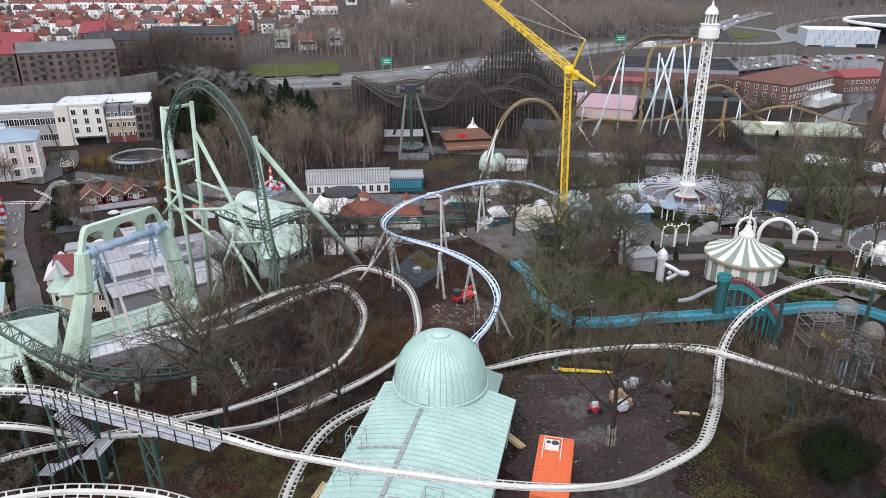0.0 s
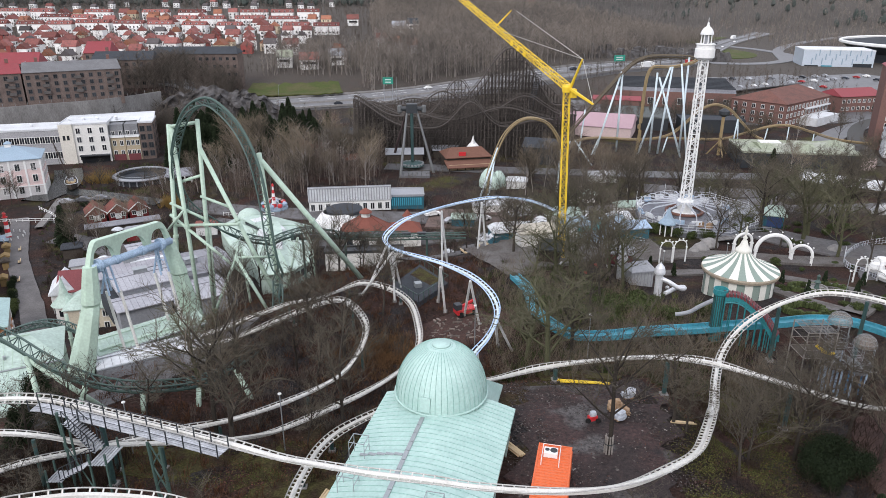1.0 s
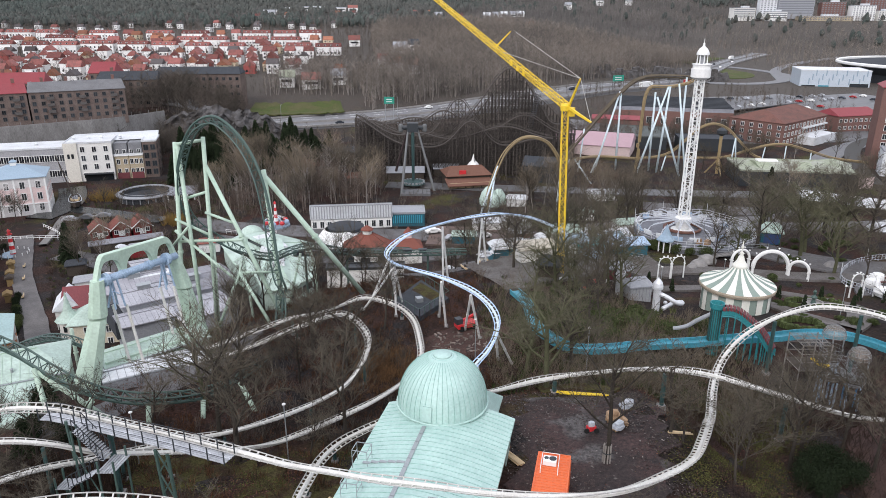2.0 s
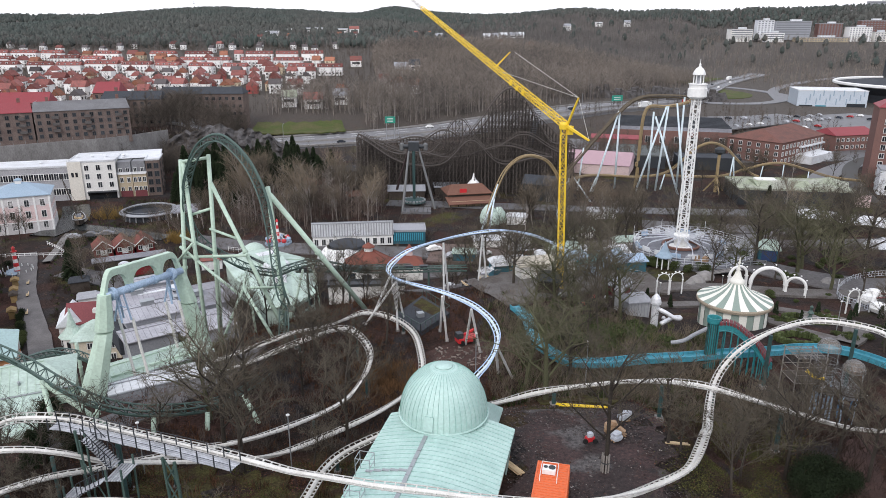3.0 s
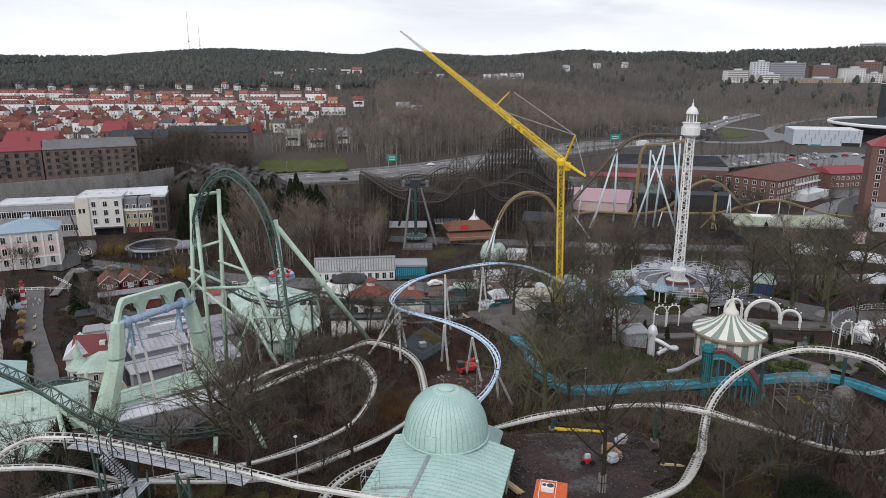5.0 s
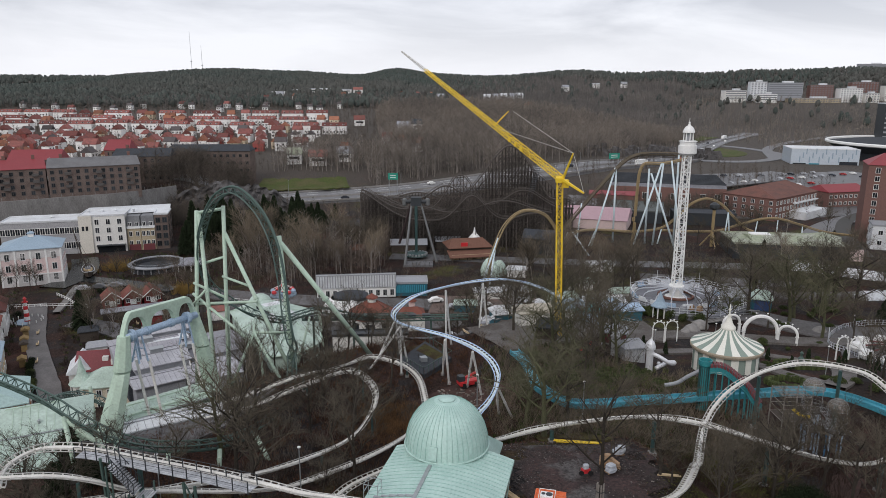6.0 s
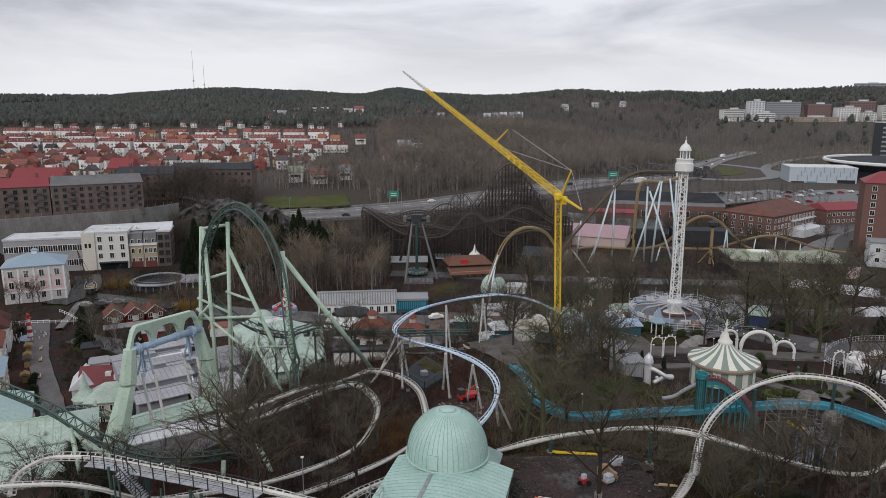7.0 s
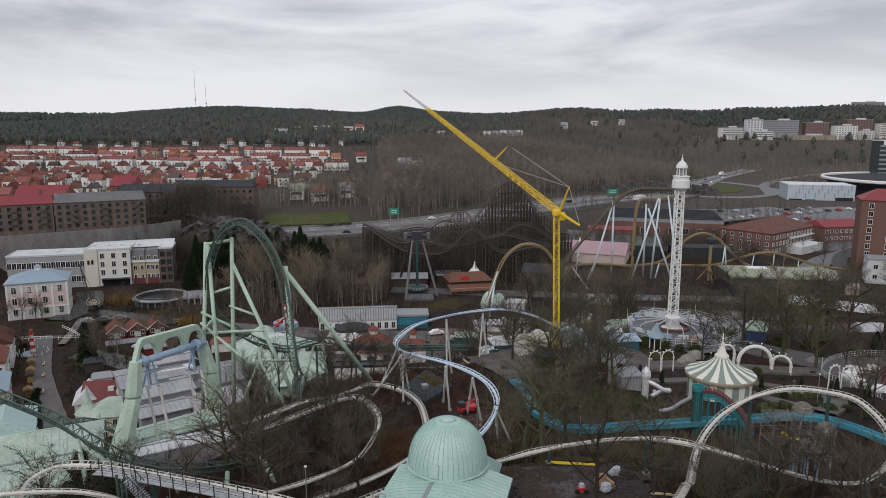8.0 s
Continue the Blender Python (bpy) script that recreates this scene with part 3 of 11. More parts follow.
posts_under(white, fr_d, 20, TEAL_STEEL, 0.16)
fr_e = coaster(white, [(-27.5, 24.6, 38.4), (-24.8, 27.5, 38.2), (-21.7, 29.6, 37.4), (-18.9, 30.6, 36.6), (-15.7, 30.6, 36.1), (-12.6, 29.0, 36.2), (-10.5, 26.0, 36.4)], WHITE_STEEL, gauge=0.80, rail=0.045, spine=0.19, drop=0.10, tie=0.68, step=0.34, bank=7.0)
posts_under(white, fr_e, 24, TEAL_STEEL, 0.2)

# service catwalk with railings and a stair, beside the white track
# Wet grey decking; the sky's reflection is partly painted in as a paler base.
DECK = mat("sky_paled_wet_decking", (0.46, 0.475, 0.50), 0.35, 0.0, 0.25, 1.2, 0.1, (0.25, 0.26, 0.28), 0.7, each=0.2)
walkway = thing("service_walkway", -22, 38.4, ground(-22, 38.4), "grey steel service walkway with dark railings along the white track", "walkway")
walk_fr = [f for f in fr_a if -29.8 < f[0].x < -13.4 and f[0].y > 34.0]
for k in range(6):
    rows = []
    o = 0.86 + (k - 2.5) * 0.17
    for f in walk_fr:
        side = Vector((f[2].x, f[2].y, 0)).normalized() * (1 if f[2].y < 0 else -1)
        rows.append([f[0] + side * (w + o) + Vector((0, 0, h)) for w, h in ((-0.065, -0.16), (-0.065, -0.10), (0.065, -0.10), (0.065, -0.16))])
    part("deck_board", Mesh().loft(rows), DECK, walkway, "grey metal deck board")
for w in (0.36, 1.38):
    rail_pts = []
    for i, f in enumerate(walk_fr):
        side = Vector((f[2].x, f[2].y, 0)).normalized() * (1 if f[2].y < 0 else -1)
        base = f[0] + side * w + Vector((0, 0, -0.2))
        rail_pts.append(base)
        if i % 4 == 0:
            part("railing_post", Mesh().beam(base, base + Vector((0, 0, 1.0)), 0.05, n=5), BLACK_STEEL, walkway)
    for h in (0.55, 1.0):
        part("handrail", Mesh().tube([p + Vector((0, 0, h)) for p in rail_pts], 0.025, 4), BLACK_STEEL, walkway)
for x, y in ((-27.4, 40.8), (-19.6, 37.4), (-18.6, 36.9)):
    part("trestle_leg", Mesh().beam((x + 0.25, y - 0.8, ground(x, y) - 0.3), (x, y - 0.8, 35.8), 0.13, n=6), DARK_STEEL, walkway)
for k in range(4):
    za = 28.6 + 1.8 * k
    part("trestle_brace", Mesh().beam((-19.5, 36.6, za), (-18.5, 36.1, za + 1.7), 0.06, n=4), DARK_STEEL, walkway)
    part("trestle_brace", Mesh().beam((-18.5, 36.1, za), (-19.5, 36.6, za + 1.7), 0.06, n=4), DARK_STEEL, walkway)
flights = (((-25.9, 38.8, 36.1), (-23.9, 38.4, 33.9), 14), ((-24.3, 37.2, 33.5), (-26.2, 37.6, 32.3), 8))
for p0, p1, n in flights:
    p0, p1 = Vector(p0), Vector(p1)
    for i in range(n):
        c = p0.lerp(p1, (i + 0.5) / n)
        part("stair_tread", Mesh().box(c.x, c.y, c.z, 0.2, 1.1, 0.05, -10), DECK, walkway)
    for side in (-0.5, 0.5):
        o = Vector((0.09, 0.49, 0)) * side * 2
        part("stair_string", Mesh().beam(p0 + o, p1 + o, 0.07, n=4), BLACK_STEEL, walkway)
        part("stair_rail", Mesh().beam(p0 + o + Vector((0, 0, 0.95)), p1 + o + Vector((0, 0, 0.95)), 0.035, n=4), BLACK_STEEL, walkway)
        for k in range(6):
            c = p0.lerp(p1, k / 5) + o
            part("stair_post", Mesh().beam(c, c + Vector((0, 0, 0.95)), 0.035, n=4), BLACK_STEEL, walkway)
for k in range(6):
    part("landing_slat", Mesh().box(-23.8 + 0.21 * k, 37.85, 33.72, 0.15, 2.1, 0.06, -8), DECK, walkway)
    part("landing_slat", Mesh().box(-27.1 + 0.19 * k, 37.6, 32.2, 0.14, 1.2, 0.06, -8), DECK, walkway)
for x, y, h in ((-22.8, 36.9, 34.6), (-22.8, 38.8, 34.6), (-23.9, 38.8, 33.7), (-23.9, 36.9, 34.6), (-27.2, 37.1, 33.1), (-27.2, 38.2, 33.1), (-26.2, 37.0, 32.2), (-26.3, 39.3, 36.0), (-26.2, 38.4, 36.0)):
    part("landing_leg", Mesh().beam((x, y, ground(x, y) - 0.2), (x, y, h), 0.08, n=4), DARK_STEEL, walkway)
part("stair_brace", Mesh().beam((-26.2, 38.4, 34.2), (-23.9, 37.0, 31.4), 0.05, n=4), DARK_STEEL, walkway)

# light blue coaster on white posts
blue = thing("roller_coaster", 2, 70, ground(2, 70), "light blue steel roller coaster on white posts", "roller coaster")
fr_l = coaster(blue, [(-0.5, 51.5, 29.6), (1.6, 53.6, 30.4), (2.8, 56.3, 31.3), (4.1, 57.8, 32.1), (5.0, 59.2, 33.1), (5.3, 60.9, 34.0), (4.6, 63.6, 34.6), (2.8, 68.3, 34.3), (-0.3, 72.1, 34.2), (-4.3, 76.1, 33.8), (-6.4, 78.1, 33.8), (-7.4, 80.0, 34.1), (-6.8, 81.6, 34.8), (-4.6, 83.3, 35.9), (-0.3, 87.7, 36.0), (5.5, 97.4, 34.2), (10.1, 102.0, 33.1), (15.4, 107.0, 30.6), (20.8, 109.0, 27.6), (26, 109, 25.0)], BLUE_TRACK, gauge=0.68, rail=0.06, spine=0.14, drop=0.12, tie=0.8, step=0.4, tie_mat=ICE_STEEL, bank=6.0)
for top, feet in (((5.1, 60.3, 33.2), ((7.5, 64.6), (6.0, 66.2))), ((3.2, 57.0, 31.0), ((3.6, 57.6),)), ((2.9, 68.0, 33.7), ((2.5, 74.9), (4.3, 72.5))), ((-0.4, 72.2, 33.6), ((-0.7, 79.0), (0.2, 76.0))), ((-6.3, 78.1, 33.2), ((-10.9, 81.0), (-6.3, 79.0), (-5.6, 82.5))), ((-7.1, 80.2, 33.5), ((-10.2, 84.0), (-7.0, 87.0))), ((-0.3, 87.7, 35.4), ((-0.2, 89.5), (0.6, 92.0))), ((5.7, 97.6, 33.6), ((5.2, 99.5), (6.8, 101.0)))):
    for fx, fy in feet:
        column(blue, top, (fx, fy, ground(fx, fy) - 0.2), 0.14, WHITE)

# dark green looping coaster with pale green supports
green = thing("roller_coaster", -28, 84, ground(-28, 84), "dark green looping roller coaster with pale green supports", "roller coaster")
heart = Vector((-29.5, 86.5, 38.5))


def loop_up(i, p, d):
    v = heart - p
    w = sst(25.5, 33, p.z) * (1 if v.length < 16 else 0)
    return (Vector((0, 0, 1)) * (1 - w) + v.normalized() * w).normalized()


fr_g = coaster(green, [(-49.5, 58.0, 36.0), (-43.3, 56.0, 34.7), (-40.5, 55.5, 33.6), (-37.4, 54.5, 32.2), (-34.5, 53.8, 31.0), (-32.1, 54.0, 29.9), (-29.7, 54.5, 29.1), (-27.3, 55.2, 28.7), (-25.0, 56.5, 28.2), (-23.4, 59.0, 27.4), (-22.0, 63.0, 26.4), (-21.0, 67.0, 25.9), (-20.5, 72.0, 25.6), (-20.9, 77.0, 26.2), (-21.4, 80.0, 28.8), (-22.2, 81.0, 33.6), (-22.8, 82.0, 38.4), (-23.8, 83.0, 43.2), (-25.7, 84.5, 46.8), (-28.3, 86.0, 49.2), (-30.4, 87.0, 49.8), (-33.0, 88.0, 48.3), (-35.3, 89.5, 44.7), (-36.8, 91.0, 40.4), (-36.9, 92.0, 36.9), (-36.1, 93.0, 34.2), (-33.8, 94.5, 31.5), (-30.4, 96.0, 29.1), (-26.8, 98.0, 27.6), (-24.7, 100.0, 27.8), (-21.8, 103.0, 27.7), (-18.7, 106.0, 26.2), (-14.4, 110.4, 23.8), (-9.0, 112.6, 22.95), (-3.0, 113.2, 22.9), (4.0, 114.0, 22.8)], DARK_STEEL, gauge=1.2, rail=0.11, spine=0.17, drop=0.85, tie=1.3, step=0.65, up_of=loop_up, truss=True)
fr_g2 = coaster(green, [(-65.4, 86.0, 15.8), (-62.8, 85.0, 17.7), (-59.1, 83.5, 19.8), (-56.0, 82.0, 21.3), (-53.0, 80.5, 22.5), (-50.2, 79.0, 23.1), (-47.8, 78.0, 23.0), (-44.2, 77.0, 21.9), (-42.8, 77.0, 21.1)], DARK_STEEL, gauge=1.0, rail=0.1, spine=0.15, drop=0.8, tie=1.3, step=0.65, truss=True)

fr_b = coaster(green, [(-27.0, 113.4, 22.7), (-20.0, 113.4, 22.8), (-13.0, 114.4, 22.8), (-6.0, 114.8, 22.8)], DARK_STEEL, gauge=1.0, rail=0.1, spine=0.3, drop=0.7, tie=1.3, step=0.65, truss=True)
for k in range(9):
    part("brake_box", Mesh().box(-25.5 + 2.7 * k, 112.9 + 0.12 * k, 22.3, 1.5, 0.9, 0.75, 4), BLACK_STEEL, green, "black brake box")
for x in (-25.0, -17.5, -10.0, -3.0):
    part("support_column", Mesh().beam((x, 113.8, ground(x, 113.8) - 0.4), (x, 113.8, 22.2), 0.2, n=8), DARK_STEEL, green)


def green_post(p, q, r=0.34):
    r *= 0.82
    ob = part("support_column", Mesh().beam(p, q, r, r, 10), PALE_GREEN, green, smooth=True)
    part("flange", Mesh().beam(Vector(p).lerp(Vector(q), 0.47), Vector(p).lerp(Vector(q), 0.48), r * 1.4, n=10), PALE_GREEN, ob)
    return ob


gz = lambda x, y: (x, y, ground(x, y) - 0.4)
for p, q, r in (((-36.9, 91, 46.5), gz(-39.4, 91), 0.36), ((-36.6, 91, 46.3), gz(-34.6, 87.5), 0.36), ((-32.6, 90, 47.4), gz(-33.4, 89), 0.36), ((-32.7, 90, 43.5), gz(-21.9, 82.0), 0.36), ((-23.4, 84.6, 44.1), gz(-22.2, 84.4), 0.42), ((-23.2, 84.6, 43.1), gz(-11.4, 88.0), 0.42), ((-36.9, 91, 46.2), (-32.6, 90, 47.0), 0.28), ((-36.6, 91, 38.5), (-32.9, 90, 39.8), 0.24), ((-38.2, 91, 35.5), (-33.0, 89.6, 33.6), 0.24), ((-37.8, 91, 32.2), (-27.0, 84.6, 34.6), 0.26), ((-38.4, 91, 33.8), (-26.5, 84.0, 27.4), 0.26), ((-39.0, 91, 31.6), (-35.5, 88.2, 35.2), 0.22), ((-33.2, 89.3, 37.0), (-28.9, 87.2, 36.2), 0.22), ((-27.0, 82, 30.9), gz(-30.5, 80), 0.26), ((-27.0, 82, 30.9), gz(-22.2, 77.5), 0.26), ((-27.0, 82, 30.9), (-22.7, 84.6, 30.0), 0.22), ((-27.0, 82, 30.9), (-30.4, 95.2, 28.6), 0.22), ((-30.6, 95.6, 28.4), gz(-29, 93), 0.26), ((-34.2, 94.0, 30.8), gz(-35.2, 94.5), 0.26), ((-21.8, 103, 27.0), gz(-21.0, 104), 0.26), ((-23.0, 101, 26.8), gz(-25.5, 99), 0.24)):
    green_post(p, q, r)
for p, q in (((-38.6, 54.6, 32.0), gz(-36.8, 52.6)), ((-38.4, 54.6, 31.6), gz(-32.0, 54.8)), ((-33.2, 54.0, 29.6), (-33.6, 53.6, 28.0)), ((-33.6, 53.6, 28.2), gz(-33.8, 52.8)), ((-28.6, 55.0, 27.9), gz(-28.3, 53.8)), ((-23.9, 56.6, 27.3), gz(-23.6, 55.2)), ((-20.8, 58.8, 28.0), gz(-18.6, 56.4)), ((-51.0, 82.5, 22.5), gz(-51, 82.5))):
    green_post(p, q, 0.3)

# ---- pendulum ride with arched pale green gantry ----
pend = thing("pendulum_ride", -36, 68, ground(-36, 68), "pale green pendulum ride with arched gantry and blue axle", "amusement ride")
left_leg = Mesh()
for (xa, ya, za, sa), (xb, yb, zb, sb) in (((-38.4, 60.6, 23.6, 1.75), (-37.0, 64.1, 32.6, 0.95)), ((-36.95, 64.15, 32.9, 1.05), (-36.5, 64.4, 36.9, 0.75))):
    pts = []
    for x, y, z, s in ((xa, ya, za, sa), (xb, yb, zb, sb)):
        for c in range(8):
            w = radians(45 * c + 22.5 - 30)
            pts.append((x + s * math.cos(w), y + s * 0.85 * math.sin(w), z))
    left_leg.add(pts, [(c, (c + 1) % 8, 8 + (c + 1) % 8, 8 + c) for c in range(8)] + [tuple(range(7, -1, -1)), tuple(range(8, 16))])
part("pylon", left_leg, PALE_GREEN, pend)
right_leg = Mesh()
for (xa, ya, za, sa), (xb, yb, zb, sb) in (((-29.9, 75.4, 20.0, 1.6), (-31.4, 74.1, 32.0, 0.95)), ((-31.4, 74.1, 32.2, 1.05), (-32.1, 73.9, 36.2, 0.75))):
    pts = []
    for x, y, z, s in ((xa, ya, za, sa), (xb, yb, zb, sb)):
        for c in range(8):
            w = radians(45 * c + 22.5 - 30)
            pts.append((x + s * math.cos(w), y + s * 0.85 * math.sin(w), z))
    right_leg.add(pts, [(c, (c + 1) % 8, 8 + (c + 1) % 8, 8 + c) for c in range(8)] + [tuple(range(7, -1, -1)), tuple(range(8, 16))])
part("pylon", right_leg, PALE_GREEN, pend)
# the arched top girder with three openings
ga, gb = Vector((-36.7, 64.2, 36.6)), Vector((-31.9, 74.2, 36.0))
axis = (gb - ga)
long = axis.length
axis.normalize()
across = Vector((axis.y, -axis.x, 0)).normalized()
girder = Mesh()


def girder_top(u):
    return 2.7 * min(1.0, math.sin(math.pi * min(u, 1 - u) / 0.26) if min(u, 1 - u) < 0.13 else 1.0)


def girder_low(u):
    best = 0.0
    for a, b in ((0.05, 0.30), (0.345, 0.68), (0.725, 0.95)):
        if a < u < b:
            e = (u - (a + b) / 2) / ((b - a) / 2)
            best = 2.12 * (1 - abs(e) ** 3) ** 0.5
    return best


steps = [i / 72 for i in range(73)]
for u, v in zip(steps, steps[1:]):
    pts = []
    for w in (u, v):
        base = ga + axis * long * w
        lo, hi = min(girder_low(w), girder_top(w) - 0.25), girder_top(w) + 0.15
        for s in (-0.34, 0.34):
            pts += [base + across * s + Vector((0, 0, max(lo, 0.0) if lo > 0 else 0.0)), base + across * s + Vector((0, 0, hi))]
    girder.add(pts, [(0, 4, 5, 1), (2, 3, 7, 6), (1, 5, 7, 3), (0, 2, 6, 4)])
part("girder", girder, PALE_GREEN, pend)
axle_a, axle_b = ga + Vector((0.3, 0.2, 0.1)), gb + Vector((0.2, -0.5, 0.3))
part("axle", Mesh().beam(axle_a, axle_b, 0.42, n=14), BLUE_AXLE, pend, "blue-grey steel axle", smooth=True)
for u in (0.08, 0.3, 0.62, 0.86):
    c = axle_a.lerp(axle_b, u)
    part("axle_collar", Mesh().beam(c - axis * 0.22, c + axis * 0.22, 0.72 if u in (0.08, 0.86) else 0.52, n=14), BLUE_AXLE, pend)
for u in (0.16, 0.82):
    c = axle_a.lerp(axle_b, u)
    hang = Mesh()
    for s in (-0.6, 0.6):
        hang.beam(c + across * s * 0.4 + axis * 0.3, c + across * s + axis * s - Vector((0, 0, 3.4)), 0.12, n=6)
        hang.beam(c - across * s * 0.4 - axis * 0.3, c + across * s - axis * s - Vector((0, 0, 3.4)), 0.12, n=6)
    hang.beam(c - Vector((0, 0, 1.7)) - across * 0.7, c - Vector((0, 0, 1.7)) + across * 0.7, 0.08, n=5)
    part("hanger", hang, BLUE_AXLE, pend)
for u, s in ((0.16, -0.6), (0.24, 0.5), (0.76, -0.4), (0.86, 0.6)):
    c = axle_a.lerp(axle_b, u) + across * s
    part("swing_arm", Mesh().beam(c - Vector((0, 0, 3.3)), c + across * 1.6 - Vector((0, 0, 12.2)), 0.16, n=8), WHITE_STEEL, pend, "thin white swing arm")
part("ride_platform", Mesh().box(-33.0, 68.6, 24.2, 5.5, 11.5, 1.0, -25), ROOF_GREY, pend)

# ---- domed pavilion with verdigris roof ----
CX, CY, YAW = -0.2, 45.0, -13.6
pav = thing("domed_pavilion", CX, CY, ground(CX, CY), "pavilion with verdigris copper dome and standing-seam roof", "building")
pm = Matrix.Translation((CX, CY, 0)) @ Matrix.Rotation(radians(YAW), 4, "Z")
L = lambda u, v, z: tuple(pm @ Vector((u, v, z)))
walls = Mesh()
walls.add([L(u, v, z) for z in (29.5, 33.5) for u, v in ((-3.9, -17.5), (5.1, -17.5), (5.1, -0.5), (-3.9, -0.5))], [(0, 1, 5, 4), (1, 2, 6, 5), (2, 3, 7, 6), (3, 0, 4, 7), (4, 5, 6, 7)])
walls.add([L(u, v, z) for z in (28.5, 31.6) for u, v in ((-3.3, -0.6), (3.3, -0.6), (3.3, 6.1), (-3.3, 6.1))], [(0, 1, 5, 4), (1, 2, 6, 5), (2, 3, 7, 6), (3, 0, 4, 7), (4, 5, 6, 7)])
part("wall", walls, PLASTER, pav, "pale plastered wall")
V0, V1, UC, UH, EZ, RISE = -18.2, 0.1, 0.66, 5.17, 33.6, 0.95


def vault(s, lift=0.0):
    """Height of the low vaulted roof across its width, s from -1 to 1."""
    return EZ + RISE * (1 - abs(s) ** 1.7) + lift


rows = []
for k in range(15):
    s = -1 + 2 * k / 14
    rows.append([L(UC + UH * s, V0, vault(s)), L(UC + UH * s, V1, vault(s))])
shell_roof = Mesh().loft(rows)
rim_pts = [L(UC - UH, V0, EZ), L(UC - UH, V1, EZ), L(UC + UH, V1, EZ), L(UC + UH, V0, EZ)]
shell_roof.add(rim_pts + [(x, y, z - 0.28) for x, y, z in rim_pts], [(0, 4, 5, 1), (2, 1, 5, 6), (2, 6, 7, 3), (0, 3, 7, 4), (4, 7, 6, 5)])
shell_roof.add([L(UC - UH + 2 * UH * k / 14, V1, vault(-1 + 2 * k / 14)) for k in range(15)], [tuple(range(15))])
roof = part("roof", shell_roof, COPPER, pav, "pale verdigris standing-seam copper roof", smooth=True)
back = Mesh()
rim = [(-3.9, -0.4), (3.9, -0.4), (3.9, 6.5), (-3.9, 6.5)]
top = [(-2.7, -0.4), (2.7, -0.4), (2.7, 3.4), (-2.7, 3.4)]
back.add([L(u, v, 31.55) for u, v in rim] + [L(u, v, 33.9) for u, v in top] + [L(u, v, 31.35) for u, v in rim], [(1, 2, 6, 5), (2, 3, 7, 6), (3, 0, 4, 7), (4, 5, 6, 7), (9, 10, 2, 1), (10, 11, 3, 2), (11, 8, 0, 3), (8, 9, 10, 11)])
part("rear_roof", back, COPPER, pav)
for k in range(34):
    v = V0 + 0.3 + k * 0.53
    m = Mesh()
    for h0, h1, w in ((0.0, 0.035, 0.014),):
        m.loft([[L(UC + UH * s, v - w, vault(s)), L(UC + UH * s, v - w, vault(s, h1)), L(UC + UH * s, v + w, vault(s, h1)), L(UC + UH * s, v + w, vault(s))] for s in [-1 + 2 * j / 12 for j in range(13)]])
    part("standing_seam", m, COPPER_DARK, roof)
for k in range(13):
    part("ridge_board", Mesh().box(*L(-0.45, -4.4 - k * 1.0, vault(-0.21) - 0.02), 0.3, 0.95, 0.1, YAW), GREY_METAL, roof)
for k in range(5):
    u = -0.95 - k * 0.62
    part("ladder_board", Mesh().box(*L(u, -8.3, vault((u - UC) / UH)), 0.58, 0.22, 0.08, YAW), GREY_METAL, roof)
for k in range(9):
    u = 0.2 + k * 0.5
    part("ladder_board", Mesh().box(*L(u, -13.0, vault((u - UC) / UH)), 0.46, 0.2, 0.08, YAW), GREY_METAL, roof)
for u, v in ((-3.8, -8.2), (-3.3, -11.6), (2.6, -12.6)):
    bars = []
    for a in (-0.55, 0.55):
        bars += [((a, b, 33.4), (a, b, 35.1)) for b in (-0.5, 0.5)]
        bars += [((a, -0.5, h), (a, 0.5, h)) for h in (34.5, 35.1)]
    bars += [((-0.55, b, 35.1), (0.55, b, 35.1)) for b in (-0.5, 0.5)]
    for p, q in bars:
        part("guard_bar", Mesh().beam(L(u + p[0], v + p[1], p[2]), L(u + q[0], v + q[1], q[2]), 0.03, n=4), GREY_METAL, pav)
R = 3.5
prof = [(R, 32.0), (R, 34.3), (R + 0.02, 34.6)] + [(R * math.cos(radians(a)), 34.75 + 3.85 * math.sin(radians(a))) for a in range(0, 90, 6)] + [(0.72, 38.52), (0.66, 38.62), (0.0, 38.66)]
dome = part("dome", Mesh().lathe(CX, CY, prof, 72), COPPER, pav, "pale verdigris copper dome with ribbed seams", smooth=True)
for k in range(48):
    w = radians(7.5 * k)
    rib = Mesh()
    pts = [(CX + (r + 0.02) * math.cos(w), CY + (r + 0.02) * math.sin(w), z) for r, z in prof[1:16]]
    rib.tube(pts, 0.022, 3)
    part("rib", rib, COPPER_DARK, dome)
part("cornice", Mesh().tube([(CX + (R + 0.08) * math.cos(radians(6 * k)), CY + (R + 0.08) * math.sin(radians(6 * k)), 34.5) for k in range(60)], 0.1, 6, closed=True), COPPER, dome, smooth=True)
part("crown_ring", Mesh().tube([(CX + 0.85 * math.cos(radians(15 * k)), CY + 0.85 * math.sin(radians(15 * k)), 38.46) for k in range(24)], 0.035, 5, closed=True), COPPER_DARK, dome)
hatch = Mesh()
hatch.box(CX - 1.2, CY - 3.4, 34.75, 0.75, 0.14, 1.15, -19, -8)
part("hatch", hatch, COPPER, dome)
for u, v, s in ((6.0, -2.6, 0.8), (6.0, -8.6, 0.7)):
    part("downpipe", Mesh().beam(L(u - 0.2, v, 33.4), L(u - 0.5, v, 30.6), 0.07, n=6), COPPER, pav)

